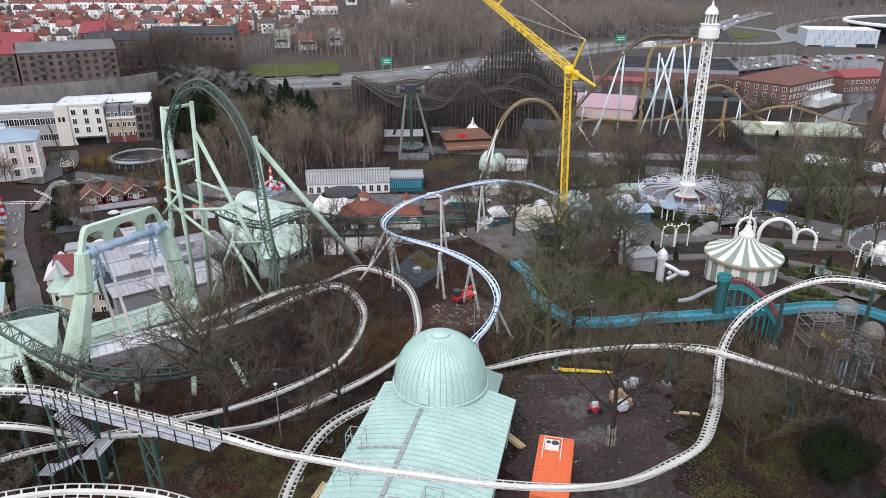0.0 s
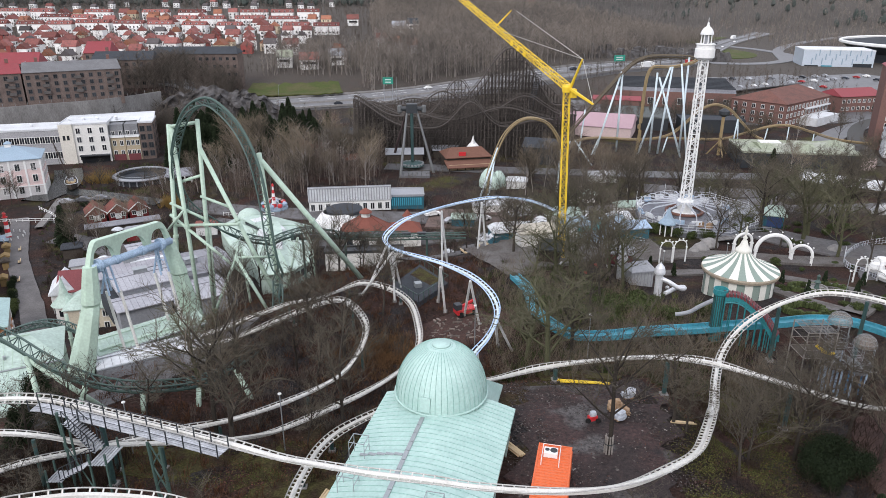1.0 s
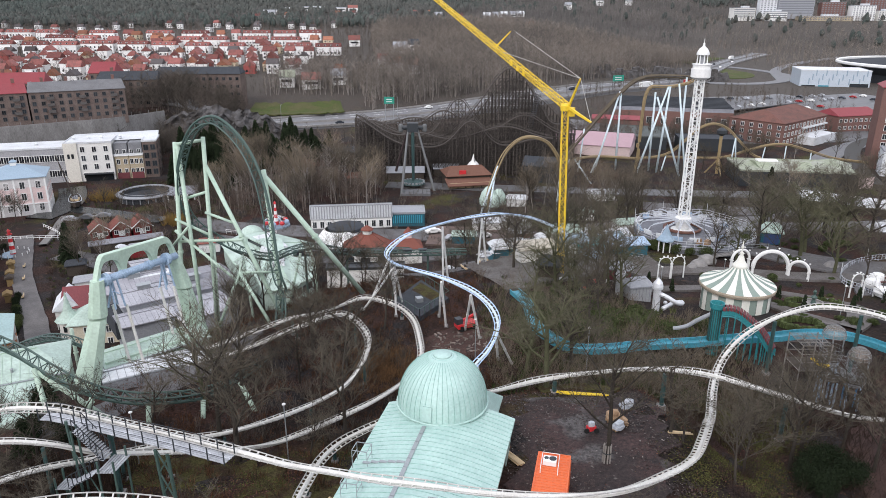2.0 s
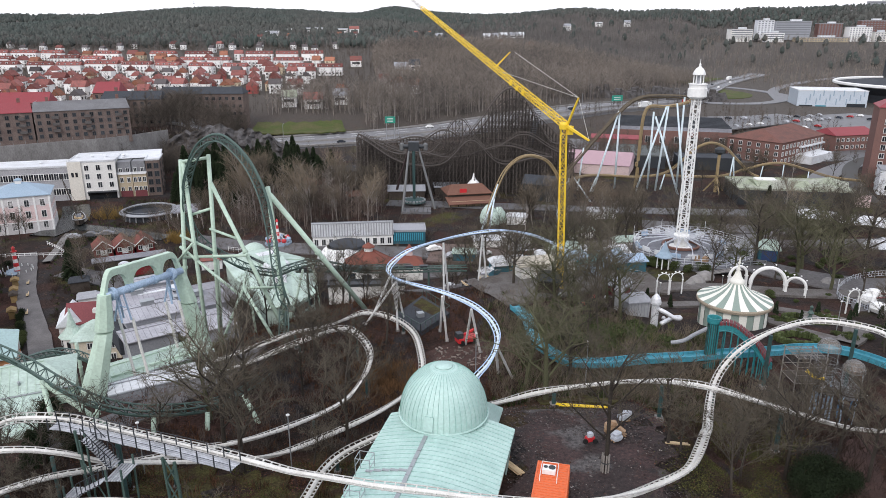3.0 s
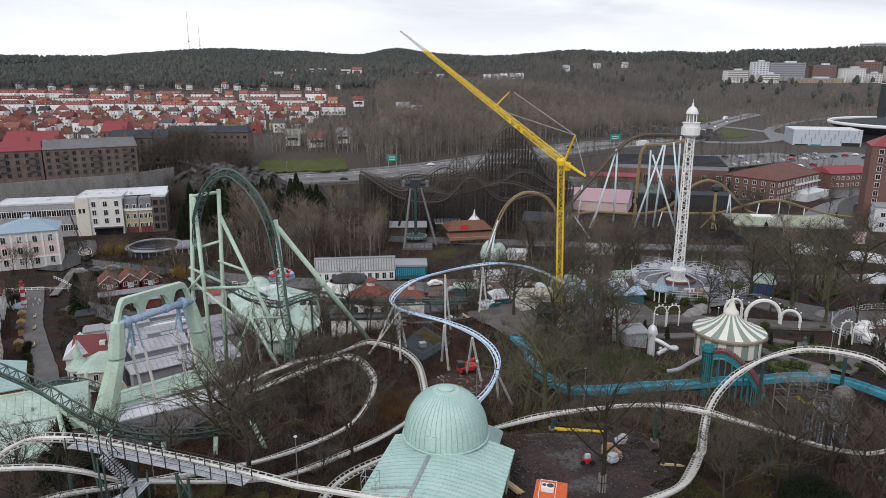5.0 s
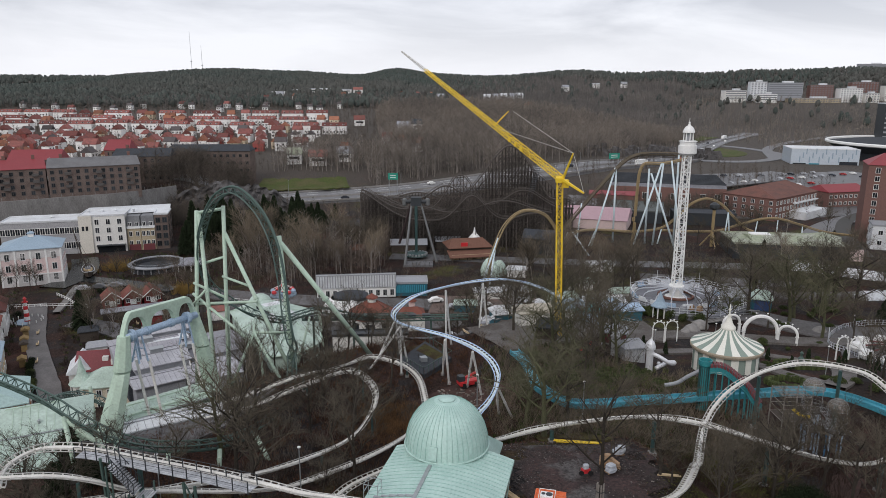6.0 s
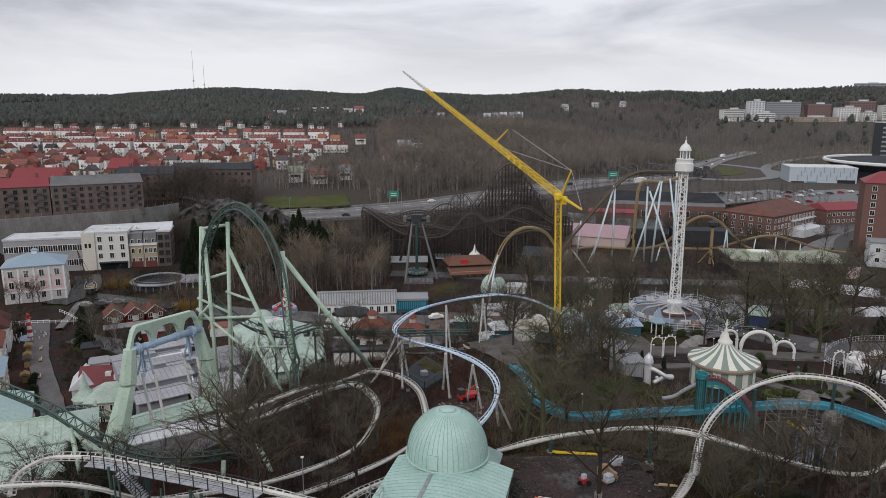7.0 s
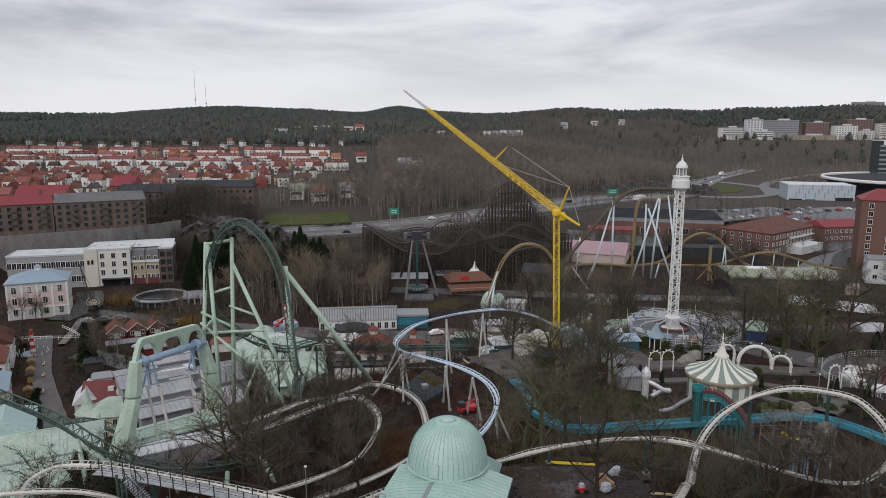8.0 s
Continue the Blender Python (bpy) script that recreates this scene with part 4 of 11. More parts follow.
# building site beside the pavilion
cont = thing("site_container", 7.2, 36.9, ground(7.2, 36.9), "orange steel site container with an air conditioner on its roof", "container")
cx, cy, cyaw = 7.25, 36.6, -13.5
cm = Matrix.Translation((cx, cy, 30.9)) @ Matrix.Rotation(radians(cyaw), 4, "Z")
C = lambda a, b, c: tuple(cm @ Vector((a, b, c)))
shell = Mesh().box(*C(0, 0, 0), 2.36, 6.1, 2.45, cyaw)
part("shell", shell, ORANGE, cont)
for k in range(30):
    for s in (-1, 1):
        part("corrugation", Mesh().box(*C(s * 1.19, -2.85 + k * 0.197, 0.15), 0.06, 0.1, 2.1, cyaw), ORANGE, cont)
for k in range(20):
    part("roof_rib", Mesh().box(*C(0, -2.85 + k * 0.3, 2.44), 2.1, 0.09, 0.045, cyaw), ORANGE, cont)
for s in (-1, 1):
    part("roof_rail", Mesh().box(*C(s * 1.13, 0, 2.42), 0.1, 6.1, 0.09, cyaw), ORANGE, cont)
    part("end_rail", Mesh().box(*C(0, s * 3.0, 2.42), 2.2, 0.1, 0.09, cyaw), ORANGE, cont)
unit = part("air_conditioner", Mesh().box(*C(-0.25, 1.9, 2.48), 0.95, 0.75, 0.35, cyaw), WHITE, cont, "white roof air conditioner")
part("fan_grille", Mesh().lathe(*C(-0.05, 1.95, 0)[:2], [(0.0, 33.75), (0.26, 33.75), (0.26, 33.72)], 12), BLACK_STEEL, unit)
part("fan_grille", Mesh().lathe(*C(-0.5, 1.95, 0)[:2], [(0.0, 33.75), (0.16, 33.75), (0.16, 33.72)], 12), BLACK_STEEL, unit)
hoop = Mesh().tube([C(-0.8, 0.6, 2.5), C(-0.8, 0.6, 2.95), C(-0.8, 2.4, 2.95), C(0.4, 2.4, 2.95), C(0.4, 0.6, 2.95), C(0.4, 0.6, 2.5)], 0.03, 4)
part("guard_hoop", hoop, WHITE, cont)


def timber_stack(name, x, y, n, rows, length, turn, label, material=WOOD_PALE, w=0.14):
    z = ground(x, y) + 0.2
    st = thing(name, x, y, z, label, "timber stack")
    t = Matrix.Rotation(radians(turn), 4, "Z")
    for r in range(rows):
        for i in range(n - (r % 2)):
            o = t @ Vector(((i - n / 2) * (w + 0.02) + 0.03 * r, random.uniform(-0.15, 0.15), 0))
            part("plank", Mesh().box(x + o.x, y + o.y, z + r * 0.11, w, length * random.uniform(0.85, 1), 0.09, turn + random.uniform(-3, 3)), material, st)
    return st


timber_stack("timber_stack", 5.4, 41.6, 4, 2, 1.7, 35, "stack of pale new planks beside the pavilion")
timber_stack("timber_stack", -8.3, 37.6, 5, 3, 1.8, -20, "stack of pale new planks by the white track")
timber_stack("timber_stack", 10.2, 32.6, 4, 2, 2.0, 40, "stack of pale boards on the muddy yard")
timber_stack("formwork_beams", 12.9, 53.3, 3, 1, 4.9, 83, "bundle of long yellow formwork beams on the ground", YELLOW_PAINT, 0.12)
timber_stack("timber_stack", 19.2, 45.3, 2, 1, 2.0, 80, "loose pale planks on the ground", WOOD_PALE)


def bundle(x, y, z, sx, sy, sz, turn, seed):
    """A lumpy wrapped package or heap of sacks."""
    r = random.Random(seed)
    t = Matrix.Translation((x, y, z)) @ Matrix.Rotation(radians(turn), 4, "Z")
    m = Mesh()
    for c, (h, w) in enumerate(((0.0, 0.97), (0.3, 1.0), (0.65, 0.98), (0.93, 0.93), (1.0, 0.72))):
        for j in range(10):
            a = 6.2832 * j / 10
            e = (abs(math.cos(a)) ** 9 + abs(math.sin(a)) ** 9) ** (-1 / 9)
            q = w * e * r.uniform(0.92, 1.04)
            m.v.append(tuple(t @ Vector((sx / 2 * q * math.cos(a), sy / 2 * q * math.sin(a), sz * (h + r.uniform(-0.06, 0.06) * (c > 0))))))
    m.f = [(c * 10 + j, c * 10 + (j + 1) % 10, c * 10 + 10 + (j + 1) % 10, c * 10 + 10 + j) for c in range(4) for j in range(10)] + [tuple(range(40, 50))]
    return m


WRAP = mat("crumpled_plastic_wrap", (0.50, 0.52, 0.55), 0.4, 0.0, 0.3, 4.0, 0.4, (0.28, 0.31, 0.36), 0.7)
CARTON = mat("brown_board", (0.30, 0.19, 0.11), 0.8, 0.0, 0.25, 3.0, 0.2, (0.40, 0.30, 0.21), 0.6, each=0.2)


def pallet(x, y, turn, label, boxes, cover):
    z = ground(x, y) + 0.15
    p = thing("loaded_pallet", x, y, z, label, "pallet")
    t = Matrix.Rotation(radians(turn), 4, "Z")
    for b in range(5):
        o = t @ Vector(((b - 2) * 0.18, 0, 0))
        part("slat", Mesh().box(x + o.x, y + o.y, z + 0.1, 0.11, 0.66, 0.03, turn), CARTON, p)
    for b in range(3):
        o = t @ Vector((0, (b - 1) * 0.28, 0))
        part("bearer", Mesh().box(x + o.x, y + o.y, z, 0.85, 0.09, 0.1, turn), CARTON, p)
    for i in range(boxes):
        o = t @ Vector((random.uniform(-0.15, 0.15), random.uniform(-0.12, 0.12), 0))
        part("package", bundle(x + o.x, y + o.y, z + 0.13 + i * 0.24, 0.95 - 0.1 * i, 0.8 - 0.08 * i, 0.3, turn + random.uniform(-15, 15), i + int(x * 10)), cover, p)
    return p


pallet(14.0, 47.0, 15, "pallet stacked with sagging brown boards", 4, CARTON)
pallet(14.1, 45.8, 30, "pallet with white wrapped goods", 2, WRAP)
pallet(15.9, 49.6, 5, "pallet under pale blue-white plastic wrap", 3, WRAP)
timber_stack("board_pile", 14.5, 46.7, 6, 5, 1.35, 25, "sagging pile of weathered brown boards", CARTON, 0.13)
mixer = thing("compressor", 11.9, 45.4, ground(11.9, 45.4) + 0.2, "small red compressor with a white sack on the mud", "machine")
part("body", Mesh().box(11.9, 45.4, ground(11.9, 45.4) + 0.3, 0.7, 0.45, 0.38, 20), RED_PAINT, mixer)
part("sack", bundle(11.9, 45.4, ground(11.9, 45.4) + 0.66, 0.5, 0.4, 0.4, 10, 5), WRAP, mixer)
for s in (-0.4, 0.4):
    part("wheel", Mesh().beam((11.9 + s, 45.05, 31.55), (11.9 + s, 45.15, 31.55), 0.22, n=10), TYRE, mixer)

# red lift on the site under the blue coaster
lift = thing("work_platform", 2.6, 75.0, ground(2.6, 75), "red wheeled work platform parked on brown earth", "machine")
lz = ground(2.6, 75) + 0.2
part("chassis", Mesh().box(2.6, 75, lz + 0.35, 2.6, 1.3, 0.55, 25), RED_PAINT, lift)
part("boom", Mesh().beam((1.9, 74.8, lz + 1.0), (3.9, 75.8, lz + 1.7), 0.18, n=4), RED_PAINT, lift)
part("counterweight", Mesh().box(1.7, 74.6, lz + 0.9, 0.8, 0.9, 0.7, 25), BLACK_STEEL, lift)
for a in (-0.85, 0.85):
    for b in (-0.6, 0.6):
        o = Matrix.Rotation(radians(25), 4, "Z") @ Vector((a, b, 0))
        part("wheel", Mesh().beam((2.6 + o.x, 75 + o.y - 0.12, lz + 0.35), (2.6 + o.x, 75 + o.y + 0.12, lz + 0.35), 0.36, n=12), TYRE, lift)
debris = Mesh()
for i in range(110):
    x, y = random.uniform(-1.5, 5.5), random.uniform(68.5, 74)
    debris.box(x, y, ground(x, y) + 0.15, random.uniform(0.15, 0.9), random.uniform(0.08, 0.25), random.uniform(0.03, 0.14), random.uniform(0, 180))
tagged(part("rubble", debris, mat("mixed_rubble", (0.15, 0.125, 0.11), 0.9, island=0.7), kind="stuff"), "scattered rubble and boards on brown earth", "rubble")

MUD = soil_material("wet_mud", [((0.027, 0.018, 0.017), 0, 0, 0), ((0.045, 0.024, 0.022), 0.13, 0.46, 0.58), ((0.075, 0.068, 0.066), 0.22, 0.56, 0.63), ((0.018, 0.014, 0.014), 0.5, 0.57, 0.66), ((0.10, 0.088, 0.08), 2.2, 0.64, 0.72)], 0.75)
ribbon("yard", [(9, 29), (10.5, 38), (12, 46), (12.5, 53.5)], 12.0, MUD, -0.19, "dark wet mud of a building yard", "yard", 0.8, ragged=0.2)
RED_EARTH = mat("red_brown_earth", (0.075, 0.045, 0.038), 0.85, 0.0, 0.3, 0.5, 0.5, (0.05, 0.032, 0.028), 0.8)
ribbon("yard", [(-2, 67), (2, 71), (5, 73), (10, 72)], 8, RED_EARTH, -0.1, "red-brown earth below the blue coaster", "yard", 1.5)
MOSS = mat("mossy_turf", (0.068, 0.062, 0.023), 0.95, 0.0, 0.6, 0.6, 0.9, (0.042, 0.026, 0.018), 1.0)
ribbon("moss_lawn", [(-24, 29), (-18, 31.5), (-13, 34), (-9.5, 39), (-7.5, 43)], 5.5, MOSS, -0.2, "mossy turf with dead leaves beside the white track", "lawn", 0.6, ragged=0.6)
ribbon("moss_lawn", [(-27, 47), (-22, 44.5), (-17, 43), (-13, 41.5), (-11.5, 38)], 5.0, MOSS, -0.17, "mossy turf with dead leaves below the service walkway", "lawn", 0.6, ragged=0.6)
ribbon("path", [(41, 53), (36.5, 48.5), (34.4, 44.5), (32.6, 40.5), (31.0, 36)], 2.4, RED_EARTH, -0.08, "red-brown trodden path among bare trees", "path", 0.8, ragged=0.15)
ribbon("moss_lawn", [(9, 55.6), (13, 55.8), (17, 55.2)], 2.2, MOSS, -0.05, "olive moss beside yellow formwork beams", "lawn", 0.6, ragged=0.6)
ribbon("lane", [(-38, 52), (-33, 57), (-28, 63.5), (-25.5, 69), (-24, 75)], 3.6, PAVING, -0.05, "dark grey service lane beside the halls", "road", 1.5)
# ---- rides and gardens on the hill ----
# tall lattice tower with a crown and a round swing-ride platform
TX, TY, TZ = 47.1, 127.7, 22.3
tower = thing("tower_ride", TX, TY, TZ, "white lattice tower ride with domed lantern top and round platform", "amusement ride")
for a in (45, 135, 225, 315):
    c, s = math.cos(radians(a)), math.sin(radians(a))
    part("corner_leg", Mesh().beam((TX + 1.15 * c, TY + 1.15 * s, TZ - 1), (TX + 0.85 * c, TY + 0.85 * s, 51.6), 0.15, n=6), WHITE, tower)
lattice = Mesh()
for k in range(20):
    z0, z1 = TZ + 1 + k * 1.45, TZ + 1 + (k + 1) * 1.45
    for a in (45, 135, 225, 315):
        p = [(TX + 1.0 * math.cos(radians(b)), TY + 1.0 * math.sin(radians(b))) for b in (a, a + 90)]
        i, j = (0, 1) if k % 2 else (1, 0)
        lattice.beam((*p[i], z0), (*p[j], z1), 0.08, n=4).beam((*p[0], z1), (*p[1], z1), 0.07, n=4)
part("bracing", lattice, WHITE, tower, kind="stuff")
part("gallery", Mesh().lathe(TX, TY, [(0, 51.3), (1.2, 51.3), (1.75, 51.7), (1.75, 53.2), (1.55, 53.25), (1.55, 54.1), (0, 54.1)], 16), WHITE, tower)
for k in range(8):
    a = radians(45 * k)
    part("lantern_column", Mesh().beam((TX + 0.95 * math.cos(a), TY + 0.95 * math.sin(a), 54.0), (TX + 0.9 * math.cos(a), TY + 0.9 * math.sin(a), 55.7), 0.1, n=6), WHITE, tower)
part("lantern_core", Mesh().lathe(TX, TY, [(0.6, 54), (0.6, 55.7)], 10), ROOF_GREY, tower)
part("lantern_dome", Mesh().lathe(TX, TY, [(1.15, 55.65), (1.15, 55.85), (0.98, 56.3), (0.7, 56.75), (0.3, 57.05), (0.16, 57.4), (0.22, 57.6), (0.05, 57.75), (0.03, 58.5), (0, 58.5)], 16), WHITE, tower, smooth=True)
part("balustrade", Mesh().tube([(TX + 1.7 * math.cos(radians(20 * k)), TY + 1.7 * math.sin(radians(20 * k)), 54.0) for k in range(18)], 0.06, 4, closed=True), WHITE, tower)
DECK_EDGE = [(49.0 + 11.6 * math.cos(radians(a)), 127.0 + 12.2 * math.sin(radians(a))) for a in range(12, 372, 45)]
part("platform", Mesh().prism(DECK_EDGE, TZ - 2.6, TZ), mat("blue_grey_deck", (0.15, 0.155, 0.175), 0.6, 0.0, 0.3, 0.6, 0.05, (0.10, 0.10, 0.112), 0.8), tower, "blue-grey many-sided platform")
for (xa, ya), (xb, yb) in zip(DECK_EDGE, DECK_EDGE[1:] + DECK_EDGE[:1]):
    for k in range(6):
        x, y = xa + (xb - xa) * k / 6, ya + (yb - ya) * k / 6
        part("fence_post", Mesh().beam((x, y, TZ - 0.1), (x, y, TZ + (2.6 if k == 0 else 1.2)), 0.04, n=4), ROOF_PALE, tower)
    for h in (0.25, 0.75, 1.2):
        part("fence_rail", Mesh().beam((xa, ya, TZ + h), (xb, yb, TZ + h), 0.03, n=4), ROOF_PALE, tower)
    part("fence_panel", Mesh().beam((xa, ya, TZ - 0.25), (xb, yb, TZ - 0.25), 0.16, n=4), ROOF_GREY, tower, "pale fascia board")
ARM_PAINT = mat("dulled_white_arm_paint", (0.50, 0.52, 0.56), 0.6, 0.0, 0.2, 0.8)
hub = part("hub", Mesh().lathe(TX, TY, [(0, TZ + 2.6), (1.5, TZ + 2.5), (1.6, TZ + 1.9), (1.2, TZ + 0.2), (2.2, TZ + 0.1), (2.2, TZ)], 16), WHITE, tower)
part("machine_ring", Mesh().tube([(TX + 3.4 * math.cos(radians(15 * k)), TY + 3.4 * math.sin(radians(15 * k)), TZ + 0.35) for k in range(24)], 0.3, 6, closed=True), mat("rusty_brown_steel", (0.16, 0.075, 0.055), 0.7), tower, "rust-brown machine ring")
for k in range(18):
    a = radians(20 * k + 6)
    c, s = math.cos(a), math.sin(a)
    arm = Mesh()
    for o in (-0.22, 0.22):
        arm.beam((TX + 1.4 * c - o * s, TY + 1.4 * s + o * c, TZ + 2.3), (TX + 7.6 * c - o * s * 0.4, TY + 7.6 * s + o * c * 0.4, TZ + 2.0), 0.07, n=4)
    for j in range(6):
        q = 2.2 + 0.95 * j
        arm.beam((TX + q * c - 0.2 * s, TY + q * s + 0.2 * c, TZ + 2.2), (TX + (q + 0.5) * c + 0.2 * s, TY + (q + 0.5) * s - 0.2 * c, TZ + 2.2), 0.04, n=3)
    arm.tube([(TX + 7.4 * c, TY + 7.4 * s, TZ + 2.0), (TX + 8.3 * c, TY + 8.3 * s, TZ + 1.8), (TX + 8.8 * c, TY + 8.8 * s, TZ + 1.1), (TX + 8.7 * c, TY + 8.7 * s, TZ + 0.5)], 0.09, 5)
    ob = part("sweep_arm", arm, ARM_PAINT, tower)
    seat = Mesh().box(TX + 8.6 * c, TY + 8.6 * s, TZ + 0.25, 0.7, 1.9, 0.22, math.degrees(a))
    seat.box(TX + 8.9 * c, TY + 8.9 * s, TZ + 0.4, 0.18, 1.9, 0.75, math.degrees(a))
    part("bench", seat, ROOF_PALE if k % 3 else BLUE_AXLE, ob)
for i in range(12):
    part("step", Mesh().box(TX - 2 + i * 0.75, TY - 12.6 - 0.05 * i, TZ - 1.6 + 0.13 * i, 0.74, 1.8, 0.16, 8), CONCRETE, tower)
for u, v in ((-1.5, -9.2), (0.2, -8.6), (1.6, -9.4)):
    part("crate", Mesh().box(TX + u, TY + v, TZ, 1.0, 0.8, 0.9, 25 * u), CARTON if u > 0 else ROOF_GREY, tower)

# striped carousel tent
tent = thing("carousel_tent", 40.6, 86.0, 23.8, "round tent with green and cream stripes and a pointed roof", "tent")
for k in range(28):
    a0, sw = 360 / 28 * k, 360 / 28
    m = STRIPE_GREEN if k % 2 else STRIPE_WHITE
    part("roof_panel", Mesh().lathe(40.6, 86.0, [(5.0, 27.85), (3.6, 28.35), (2.3, 29.0), (1.45, 29.65), (0.9, 30.3)], 2, sw, a0), m, tent)
    if k % 2 == 0:
        part("wall_panel", Mesh().lathe(40.6, 86.0, [(4.55, 23.2), (4.55, 27.75)], 2, sw, a0), STRIPE_WHITE, tent)
    else:
        part("wall_panel", Mesh().lathe(40.6, 86.0, [(4.5, 23.2), (4.5, 27.75)], 2, sw, a0), STRIPE_GREEN, tent)
part("valance", Mesh().lathe(40.6, 86.0, [(4.98, 27.88), (5.06, 27.65), (4.95, 27.3), (4.7, 27.3)], 48), mat("faded_ornament_trim", (0.40, 0.34, 0.26), 0.8, 0.0, 0.4, 3.0), tent)
part("cap", Mesh().lathe(40.6, 86.0, [(0.9, 30.1), (1.02, 30.3), (1.02, 30.55), (0.8, 30.75), (0.52, 31.2), (0.36, 31.75), (0.2, 32.0), (0.34, 32.2), (0.12, 32.45), (0.09, 32.9), (0.24, 33.1), (0.1, 33.35), (0.05, 33.9), (0.0, 33.9)], 20), STRIPE_WHITE, tent, smooth=True)
tz = lambda x, y: ground(x, y) + 0.2

# blue water channel, teal lift pillar and its maroon-roofed drop
flume = thing("log_flume", 30, 68.5, tz(30, 68.5), "bright blue water channel of a log flume", "water ride")
FL = smooth_path([(9.5, 84.0, 27.6), (10.8, 79.6, 27.6), (11.0, 73.2, 27.7), (12.7, 68.9, 27.8), (14.6, 66.9, 27.8), (18.3, 66.8, 27.8), (22.8, 67.7, 27.8), (28.0, 68.3, 27.8), (33.4, 69.2, 27.8), (38.5, 69.8, 27.8), (43.0, 70.6, 27.8), (47.4, 70.3, 27.6), (50.5, 67.6, 27.4), (53, 63, 27.2)], 1.0)
fl_fr = rail_frames(FL)
for s in (-1, 1):
    part("channel_side", Mesh().loft([[f[0] + f[2] * s * o + Vector((0, 0, h)) for o, h in ((0.6, -0.45), (0.6, 0.2), (0.69, 0.2), (0.69, -0.45))] for f in fl_fr]), WATER_BLUE, flume)
part("channel_bed", Mesh().loft([[f[0] + f[2] * o + Vector((0, 0, h)) for o, h in ((-0.62, -0.12), (0.62, -0.12), (0.62, -0.45), (-0.62, -0.45))] for f in fl_fr]), WATER_BLUE, flume, "bright blue channel with shallow water")
for i in range(2, len(fl_fr), 5):
    p = fl_fr[i][0]
    if p.z - 0.6 - ground(p.x, p.y) > 0.3:
        part("trestle", Mesh().box(p.x, p.y, ground(p.x, p.y) - 0.2, 1.6, 0.25, p.z - 0.6 - ground(p.x, p.y) + 0.25, 90), TIMBER, flume)
pil = part("lift_pillar", Mesh().lathe(30.9, 68.9, [(0.6, 26.0), (0.6, 31.6), (0.78, 31.8), (0.8, 32.4), (0.7, 32.4), (0.66, 31.9), (0.0, 31.9)], 20), TEAL_PAINT, flume, "dark teal round pillar", smooth=False)
for k in range(16):
    a = radians(22.5 * k)
    part("stave", Mesh().box(30.9 + 0.62 * math.cos(a), 68.9 + 0.62 * math.sin(a), 26.0, 0.1, 0.1, 5.6, 22.5 * k), TEAL_STEEL, pil)
drop = smooth_path([(31.3, 68.6, 31.9), (32.3, 68.4, 32.0), (33.2, 68.0, 31.8), (34.3, 67.4, 31.0), (35.3, 66.8, 30.1), (36.0, 66.2, 29.0), (36.7, 65.6, 27.9)], 0.4)
dfr = rail_frames(drop)
for i in range(len(dfr) - 1):
    a, b = dfr[i], dfr[i + 1]
    pts = [f[0] + f[2] * o + Vector((0, 0, h)) for f in (a, b) for o, h in ((-0.62, -0.15), (-0.58, 0.16), (0, 0.28), (0.58, 0.16), (0.62, -0.15))]
    pts[5:] = [q.lerp(w, 0.82) - Vector((0, 0, 0.06)) for q, w in zip(pts[:5], pts[5:])]
    part("roof_slat", Mesh().add(pts, [(j, j + 1, j + 6, j + 5) for j in range(4)]), MAROON, flume)
    if i % 2 == 0:
        for s in (-0.5, 0.5):
            q = a[0] + a[2] * s
            part("side_post", Mesh().beam((q.x, q.y, max(ground(q.x, q.y), 26.0)), (q.x, q.y, q.z - 0.15), 0.07, n=4), TEAL_PAINT, flume)
for s in (-0.5, 0.5):
    part("side_panel", Mesh().loft([[f[0] + f[2] * (s + o) - Vector((0, 0, h)) for o, h in ((-0.04, 0.2), (0.04, 0.2), (0.04, 0.75), (-0.04, 0.75))] for f in dfr], closed=True), TEAL_PAINT, flume)
    part("side_rail", Mesh().tube([f[0] + f[2] * s - Vector((0, 0, 0.9)) for f in dfr], 0.09, 4), TEAL_PAINT, flume)
part("chute", Mesh().tube(smooth_path([(30.5, 69.2, 30.9), (29.2, 69.8, 29.8), (28.3, 70.2, 28.9), (27.2, 70.6, 28.4), (26.6, 70.8, 28.3)], 0.4), 0.24, 8), ROOF_GREY, flume)


